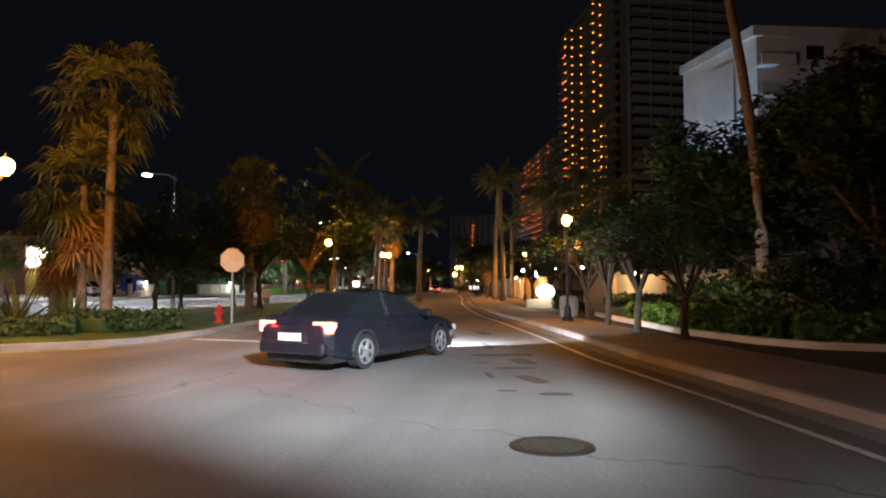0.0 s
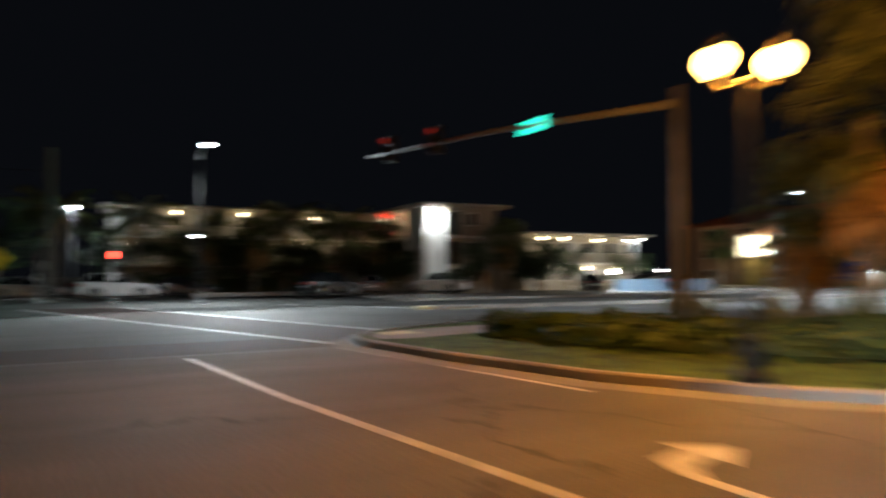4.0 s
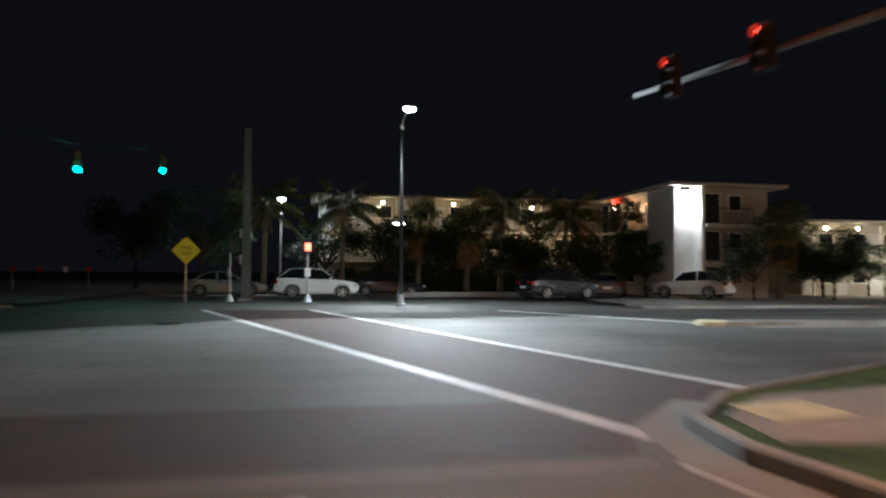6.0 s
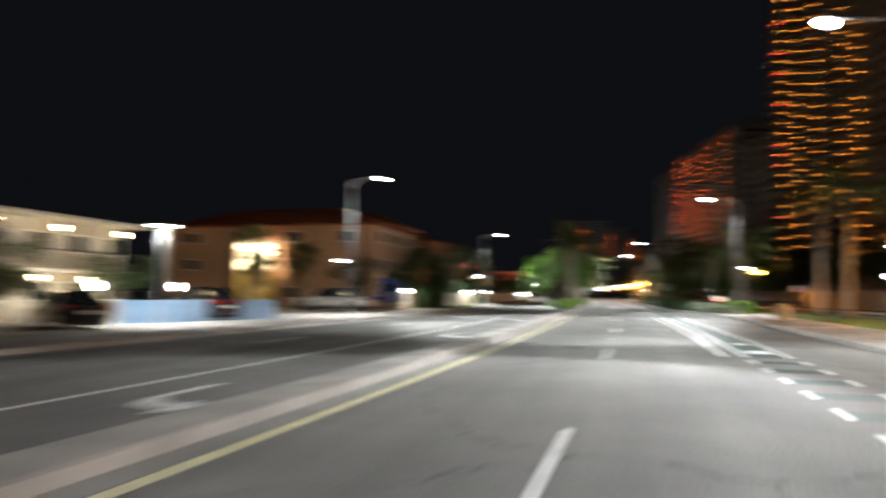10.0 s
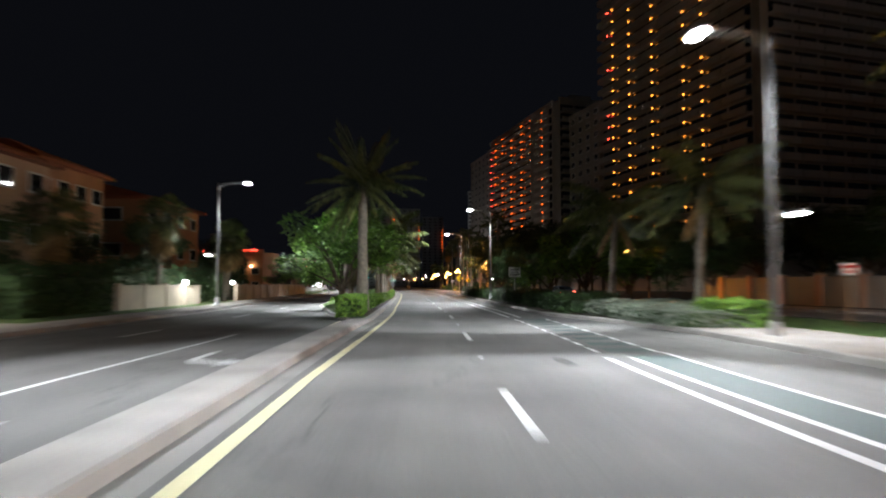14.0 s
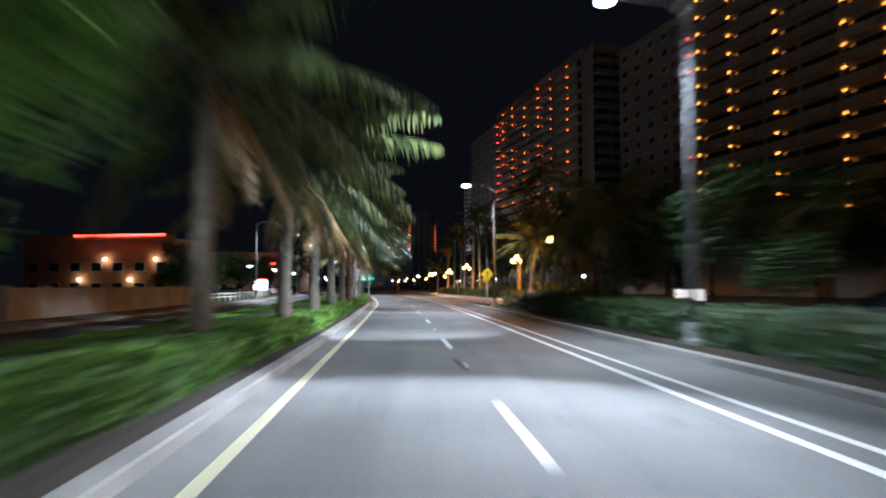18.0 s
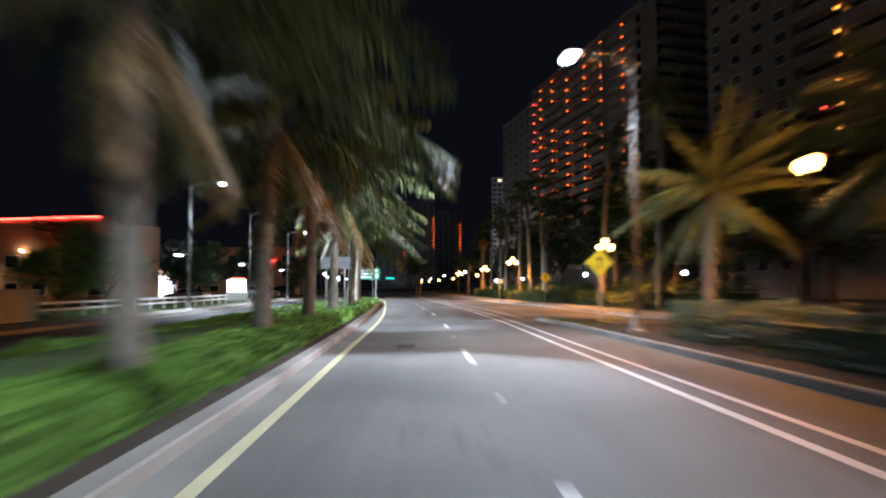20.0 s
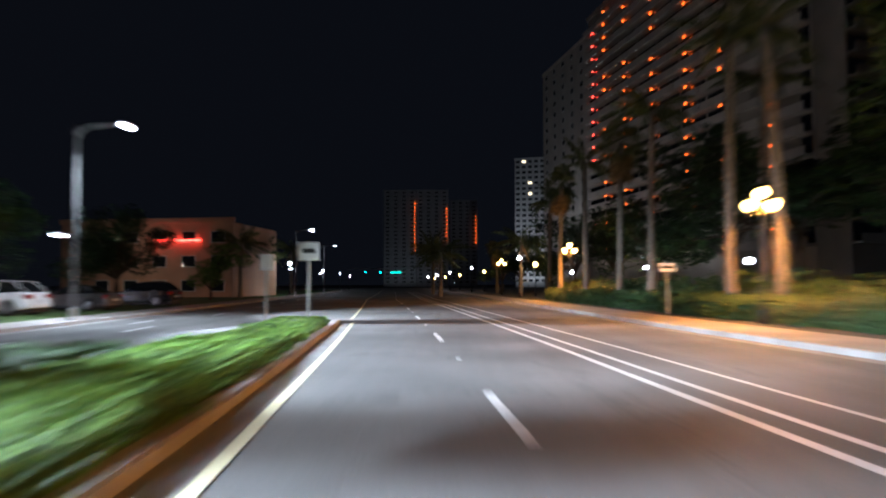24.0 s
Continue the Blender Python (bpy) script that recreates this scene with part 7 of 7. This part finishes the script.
BED = [(33.4, -23.5), (33.9, -28), (35.0, -35.4), (36.1, -38.6), (37.0, -39.8), (38.4, -40.4), (46.0, -41.0), (56.0, -42.0)]
planter_kerb(BED[::-1])
hedge("hedge", "clipped bright green hedge in the planting bed", [(35.0, -27.5), (36.0, -34.2), (37.3, -38.0), (38.8, -39.2)], 1.3, 0.65, LEAF, 0.085, 190, 0.25, 21, z=0.2)
hedge("hedge", "dark hedge along the driveway", [(39.0, -39.3), (46, -39.8), (56, -40.8)], 1.3, 0.7, DARKLEAF, 0.09, 130, 0.3, 22, z=0.2)
hedge("shrub_bed", "dark dense shrubs behind the hedge", [(38.0, -24), (39.5, -30), (41.0, -36), (48.0, -37.2)], 2.6, 1.5, DARKLEAF, 0.13, 60, 0.6, 23, z=0.2)
hedge("shrub_bed", "tall dark shrubs in front of the garden wall", [(37.8, -17.5), (37.6, -13.0), (35.6, -9.0)], 1.0, 0.7, DARKLEAF, 0.1, 100, 0.35, 24, z=0.2)
hedge("hedge", "low dark hedge beside the sidewalk", [(32.6, -19), (32.2, -14)], 0.9, 0.5, DARKLEAF, 0.09, 120, 0.3, 25, z=0.2)
for x, y, sc, sd in ((32.9, -26.6, 1.1, 0), (33.3, -30.9, 1.15, 1), (33.9, -34.2, 1.1, 2), (34.7, -37.3, 1.0, 0)):
    tree("small", x, y, sc, sd)


def bin_round(x, y, label="round pale concrete litter bin with a dark opening", tone=None):
    t = thing("litter_bin", label, "litter bin", "litter bins", at=pose(x, y, 0.15))
    part("drum", lathe(bmesh.new(), [(0.36, 0), (0.40, 0.05), (0.40, 0.80), (0.37, 0.84)], 20), tone or CONCRETE, t)
    part("lid", lathe(bmesh.new(), [(0.38, 0.84), (0.38, 0.90), (0.24, 0.97), (0.22, 0.97)], 20), tone or CONCRETE, t)
    part("opening", lathe(bmesh.new(), [(0.17, 0.972), (0.17, 0.976)], 16), BLACKIRON, t, "dark opening")
    for k in range(14):
        a = k * 2 * math.pi / 14
        part("rib", tube(bmesh.new(), [(0.402 * math.cos(a), 0.402 * math.sin(a), 0.1), (0.402 * math.cos(a), 0.402 * math.sin(a), 0.76)], 0.018, 5), tone or CONCRETE, t)
    return t


TAN = mat("tan_aggregate", (0.42, 0.30, 0.19), 0.85, vary=0.25, scale=6, fine=60, bump=0.4)
bin_round(32.2, -24.5)
bin_round(9.3, 9.4, "round tan aggregate litter bin on the sidewalk", TAN)


def pier_wall(name, line, h, label, pitch=4.0):
    """A rendered garden wall with a coping and square capped piers."""
    t = thing(name, label, "garden wall", "garden walls")
    for a, b in zip(line, line[1:]):
        a, b = Vector(a), Vector(b)
        d = b - a
        n = max(1, round(d.length / pitch))
        yaw = math.degrees(math.atan2(d.y, d.x))
        step = d.length / n
        for i in range(n):
            p = a + d * (i / n)
            m = pose(p.x, p.y, 0.1, 0, 0, yaw)
            w = part("panel", B(0.28, step - 0.28, -0.09, 0.09, 0, h - 0.12), CREAM, t)
            w.matrix_basis = m
            c = part("coping", B(0.28, step - 0.28, -0.14, 0.14, h - 0.12, h - 0.02, bevel=0.02), CREAM, t)
            c.matrix_basis = m
            q = part("pier", B(-0.28, 0.28, -0.26, 0.26, 0, h + 0.08, bevel=0.015), PEACH, t)
            q.matrix_basis = m
            cap = part("cap", B(-0.34, 0.34, -0.32, 0.32, h + 0.08, h + 0.2, bevel=0.03), CREAM, q)
    return t


pier_wall("garden_wall", [(41.5, -14.8), (36.0, -7.0), (34.2, -1.5)], 2.2, "cream rendered garden wall with square ochre piers")
pier_wall("garden_wall", [(31.6, 2.6), (29.6, 14.0), (26.0, 34.0), (22.0, 60.0)], 2.0, "long cream garden wall with square piers")
sgn = thing("entrance_sign", "glowing white oval entrance sign on a low wall", "sign", at=pose(31.2, -12.2, 0.15, 0, 0, 6))
part("plinth", B(-1.2, 1.2, -0.2, 0.2, 0, 0.54, bevel=0.03), CREAM, sgn)
bm = bmesh.new()
ring = [bm.verts.new((0.6 * math.cos(k * math.pi / 12), -0.06, 1.0 + 0.46 * math.sin(k * math.pi / 12))) for k in range(24)]
r2 = [bm.verts.new((v.co.x, 0.06, v.co.z)) for v in ring]
bm.faces.new(ring[::-1])
bm.faces.new(r2)
for k in range(24):
    bm.faces.new((ring[k], ring[(k + 1) % 24], r2[(k + 1) % 24], r2[k]))
part("panel", bm, glow("lit_entrance_sign", (1.0, 0.92, 0.68), 1.3), sgn, "glowing oval panel")
lamp("entrance_light", "POINT", (31.1, -13.0, 1.4), 120, (1.0, 0.9, 0.65), size=0.5)

# wall lamps on the long garden wall
for x, y in ((37.3, -9.6), (30.9, 5.2), (28.6, 18.0)):
    wall_lamp(x - 0.35, y, 2.35, watts=170, color=(1.0, 0.6, 0.22), off=(-0.5, 0.0))

palm("royal", 40.7, -24.0, 17.5, 1, lean=(-1.7, 0.6), r=0.2, size=1.15)
palm("date", 46.5, 1.0, 11.0, 1, r=0.26, size=1.0)
palm("coconut", 33.4, 5.5, 9.6, 2, lean=(-0.8, 0.0), size=1.25)
palm("coconut", 35.4, 2.0, 9.0, 0, lean=(0.6, 0.0), size=1.1)
palm("royal", 27.6, 5.0, 10.4, 0, lean=(-0.4, 0.2))
palm("royal", 26.6, 9.0, 11.4, 2, lean=(0.4, 0.0))
palm("royal", 27.6, 22.0, 8.4, 1)
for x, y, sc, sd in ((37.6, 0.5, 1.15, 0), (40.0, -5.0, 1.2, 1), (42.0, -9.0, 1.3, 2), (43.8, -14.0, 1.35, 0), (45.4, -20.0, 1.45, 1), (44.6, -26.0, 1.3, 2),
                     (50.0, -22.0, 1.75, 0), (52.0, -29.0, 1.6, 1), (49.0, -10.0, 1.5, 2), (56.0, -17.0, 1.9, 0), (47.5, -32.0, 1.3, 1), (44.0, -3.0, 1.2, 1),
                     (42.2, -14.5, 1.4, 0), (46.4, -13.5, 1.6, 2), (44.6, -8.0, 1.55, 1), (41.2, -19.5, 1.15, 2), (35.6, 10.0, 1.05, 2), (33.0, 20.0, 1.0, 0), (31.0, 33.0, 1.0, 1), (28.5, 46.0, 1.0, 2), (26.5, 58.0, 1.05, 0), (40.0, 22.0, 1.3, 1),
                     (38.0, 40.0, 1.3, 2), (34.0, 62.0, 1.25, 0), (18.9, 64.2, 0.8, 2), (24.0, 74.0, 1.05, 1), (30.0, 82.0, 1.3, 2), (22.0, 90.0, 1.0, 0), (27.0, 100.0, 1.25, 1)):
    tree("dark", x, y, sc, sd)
for x, y, sc, sd in ((31.6, -3.5, 1.25, 0), (30.2, 2.0, 1.3, 1), (26.4, 12.0, 1.35, 2), (25.2, 17.0, 1.3, 0), (23.9, 30.0, 1.3, 1)):
    tree("small", x, y, sc, sd)
globe_lamp(27.0, 14.5, n=1, h=3.4, capped=True)

# ---- planting of the corner island ----
palm("sabal", 16.1, -34.1, 8.0, 0, lean=(0.1, 0.0), r=0.14, size=1.2, dry=False)
palm("sabal", 15.0, -33.9, 4.9, 1, r=0.13, size=1.1)
palm("sabal", 9.5, -28.0, 3.7, 1, r=0.2, size=1.1)
palm("sabal", 15.5, -21.0, 6.4, 2, r=0.16, size=1.1)
palm("royal", 16.4, -9.0, 8.8, 1, lean=(0.5, 0.4), r=0.15)
palm("sabal", 16.2, -3.8, 5.4, 1, r=0.17)
for x, y, sc, sd in ((14.6, -17.5, 0.95, 0), (15.6, -12.0, 1.05, 1), (15.4, -7.0, 0.95, 2), (12.4, -22.5, 0.8, 0), (13.4, -26.5, 0.75, 2), (11.8, -15.0, 0.8, 1)):
    tree("dark", x, y, sc, sd)
hedge("groundcover", "mound of low dark groundcover on the island corner", [(12.2, -39.6), (14.6, -38.4), (17.0, -36.8), (18.0, -34.5)], 3.0, 0.45, DARKLEAF, 0.09, 110, 0.5, 31)
hedge("shrub", "dark clipped shrub by the corner", [(10.3, -40.6), (12.0, -39.8)], 1.1, 0.5, DARKLEAF, 0.08, 170, 0.3, 32)


def agave(x, y, r, seed):
    """A rosette of stiff pointed leaves."""
    rng = random.Random(seed)
    t = thing("agave", "spiky rosette plant with stiff pointed leaves", "shrub", "spiky shrubs", at=pose(x, y, 0.14))
    for k in range(26):
        a, p = k * 2.4, rng.uniform(0.15, 1.45)
        d = Vector((math.cos(a) * math.cos(p), math.sin(a) * math.cos(p), math.sin(p)))
        s = Vector((-math.sin(a), math.cos(a), 0))
        ln = r * rng.uniform(0.8, 1.15)
        bm = bmesh.new()
        v = [bm.verts.new(q) for q in (d * 0.04 - s * 0.05, d * 0.04 + s * 0.05, d * ln * 0.5 + s * 0.07 + Vector((0, 0, 0.03)), d * ln, d * ln * 0.5 - s * 0.07 + Vector((0, 0, 0.03)), d * ln * 0.5 - Vector((0, 0, 0.03)))]
        for q in ((0, 1, 2, 4), (2, 3, 4), (0, 5, 1), (1, 5, 2), (2, 5, 3), (3, 5, 4), (4, 5, 0)):
            bm.faces.new([v[i] for i in q])
        part("leaf", bm, FROND, t)
    return t


for x, y, r in ((14.9, -36.8, 1.6), (16.0, -35.8, 1.4), (13.6, -37.6, 1.4), (12.2, -36.6, 1.2)):
    agave(x, y, r, int(x * 10))

hyd = thing("fire_hydrant", "squat red fire hydrant on the lawn", "fire hydrant", at=pose(19.1, -31.8, 0.14))
REDIRON = mat("red_enamel_iron", (0.45, 0.03, 0.02), 0.45, vary=0.2, scale=6, fine=40, bump=0.05)
part("barrel", lathe(bmesh.new(), [(0.17, 0), (0.17, 0.05), (0.11, 0.08), (0.11, 0.46), (0.14, 0.48), (0.14, 0.53), (0.11, 0.60), (0.05, 0.66)], 16), REDIRON, hyd)
part("cap_nut", lathe(bmesh.new(), [(0.03, 0.66), (0.03, 0.72)], 6), REDIRON, hyd)
for a, b in (((-0.2, 0, 0.38), (0.2, 0, 0.38)), ((0, -0.2, 0.34), (0, 0, 0.34))):
    part("outlet", tube(bmesh.new(), [a, b], 0.06, 10), REDIRON, hyd)

# bus bench with an advertising back
bench = thing("bus_bench", "sidewalk bench with a lettered advertising backrest", "bench", at=pose(10.7, -8.0, 0.15, 0, 0, -90))
for x in (-0.8, 0.8):
    part("leg", B(x - 0.08, x + 0.08, -0.22, 0.24, 0, 0.42, bevel=0.02), CONCRETE, bench)
for k in range(4):
    part("seat_slat", B(-1.05, 1.05, -0.24 + k * 0.115, -0.15 + k * 0.115, 0.42, 0.46, bevel=0.005), WOOD, bench)
bk = part("backrest", B(-1.05, 1.05, 0.24, 0.28, 0.46, 1.05, bevel=0.01), mat("white_board", (0.42, 0.43, 0.44), 0.5, vary=0.08), bench, "white advertising panel")
lettering("PARASAILING", 0.24, (0, 0.235, 0.91), MATS["blue_print"] if "blue_print" in MATS else mat("blue_print", (0.03, 0.08, 0.4), 0.5), bk)
lettering("JET SKI", 0.2, (0, 0.235, 0.71), mat("red_print", (0.5, 0.03, 0.03), 0.5), bk)
part("text_bar", B(-0.7, 0.7, 0.232, 0.238, 0.51, 0.58), BLACKIRON, bk)

# palms on the plaza lawn and small lamps behind
for x, y, h, k, sd in ((13.7, 19.1, 8.8, "royal", 0), (14.1, 14.4, 8.4, "royal", 1), (16.1, 11.3, 6.8, "sabal", 2), (20.5, 2.5, 7.0, "royal", 1)):
    palm(k, x, y, h, sd, lean=(0.2, 0.1), r=0.18)


def path_lamp(x, y, h=3.0):
    t = thing("path_lamp", "slim garden lamp post with a small white globe", "lamp post", "garden lamps", at=pose(x, y, 0.12))
    part("post", tube(bmesh.new(), [(0, 0, 0), (0, 0, h)], [0.05, 0.035], 8), BLACKIRON, t)
    g = part("globe", lathe(bmesh.new(), [(0.06, h - 0.02), (0.16, h + 0.06), (0.19, h + 0.18), (0.15, h + 0.3), (0.05, h + 0.36)], 12), WHITE_FACE, t, "glowing white globe", smooth=True)
    return t


for x, y in ((22.6, 33.0), (25.2, 28.5), (28.8, 25.0), (32.5, 22.0), (35.0, 14.0), (30.2, 40.0)):
    path_lamp(x, y)


# ---- east side past the merge ----
car("sedan", GREYCAR, pose(11.5, 69.0, 0, 0, 0, 9), "grey car on the side road with glowing red tail lamps", lit=True)
hedge("hedge", "long dark clipped hedge behind the sidewalk", [rd(s, offs(EK, s) + 4.2) for s in (112, 124, 136, 148, 160, 176, 192)], 1.2, 0.85, DARKLEAF, 0.11, 85, 0.35, 41, z=0.15)
hedge("shrub_bed", "uneven dark shrubs under the palms", [rd(s, offs(EK, s) + 7.5) for s in (116, 130, 146, 162, 180, 200)], 3.0, 1.3, DARKLEAF, 0.15, 30, 0.7, 42, z=0.15)
for s, l, h, k, sd, lx in ((117.5, 13.6, 12.6, "royal", 0, 0.3), (129.5, 13.6, 13.0, "royal", 1, 0.9), (149, 13.2, 12.6, "royal", 2, -0.6), (158.5, 13.6, 12.2, "royal", 0, -0.4), (161.5, 12.9, 12.8, "royal", 1, 0.3),
                           (171, 12.8, 11.6, "royal", 2, 0.2), (178, 13.2, 11.2, "sabal", 0, 0.2), (186.0, 13.0, 11.4, "royal", 0, 0.0), (193, 12.6, 10.4, "sabal", 1, 0.2), (201, 13.4, 10.0, "royal", 1, 0.2),
                           (212, 12.4, 6.4, "coconut", 2, 0.2), (232, 12.6, 6.6, "sabal", 0, 0.0), (137, 17.0, 12.4, "royal", 1, 0.5), (167, 17.5, 12.5, "royal", 2, 0.2)):
    palm(k, *rd(s, l), h, sd, lean=(lx, 0.1), r=0.19)
for s, l, sc, sd in ((112, 19, 1.3, 0), (121, 20, 1.55, 1), (131, 20, 1.6, 2), (140, 22, 1.75, 0), (150, 20, 1.6, 1), (158, 22, 1.7, 2), (168, 20, 1.5, 0), (178, 21, 1.45, 1), (189, 20, 1.3, 2), (200, 20, 1.25, 0),
                     (212, 19, 1.2, 1), (226, 19, 1.1, 2), (242, 18, 1.05, 0), (145, 31, 1.9, 1), (164, 32, 1.9, 2), (128, 31, 1.8, 0), (260, 18, 1.0, 1), (113, 29, 1.6, 2)):
    tree("dark", *rd(s, l), sc, sd)
for s, l in ((150, 18.0), (170, 18.2), (186, 18.0), (141, 25.0), (206, 17.0)):
    path_lamp(*rd(s, l), 2.6)
plate_sign(pose(*rd(163, 10.6), 0.15, 0, 0, rdyaw(163)), 0.8, 0.4, 2.0, WHITESIGN, ((0.1, 0.9, 0.35, 0.65),), 1, "small pale notice on a post beside the hedge")
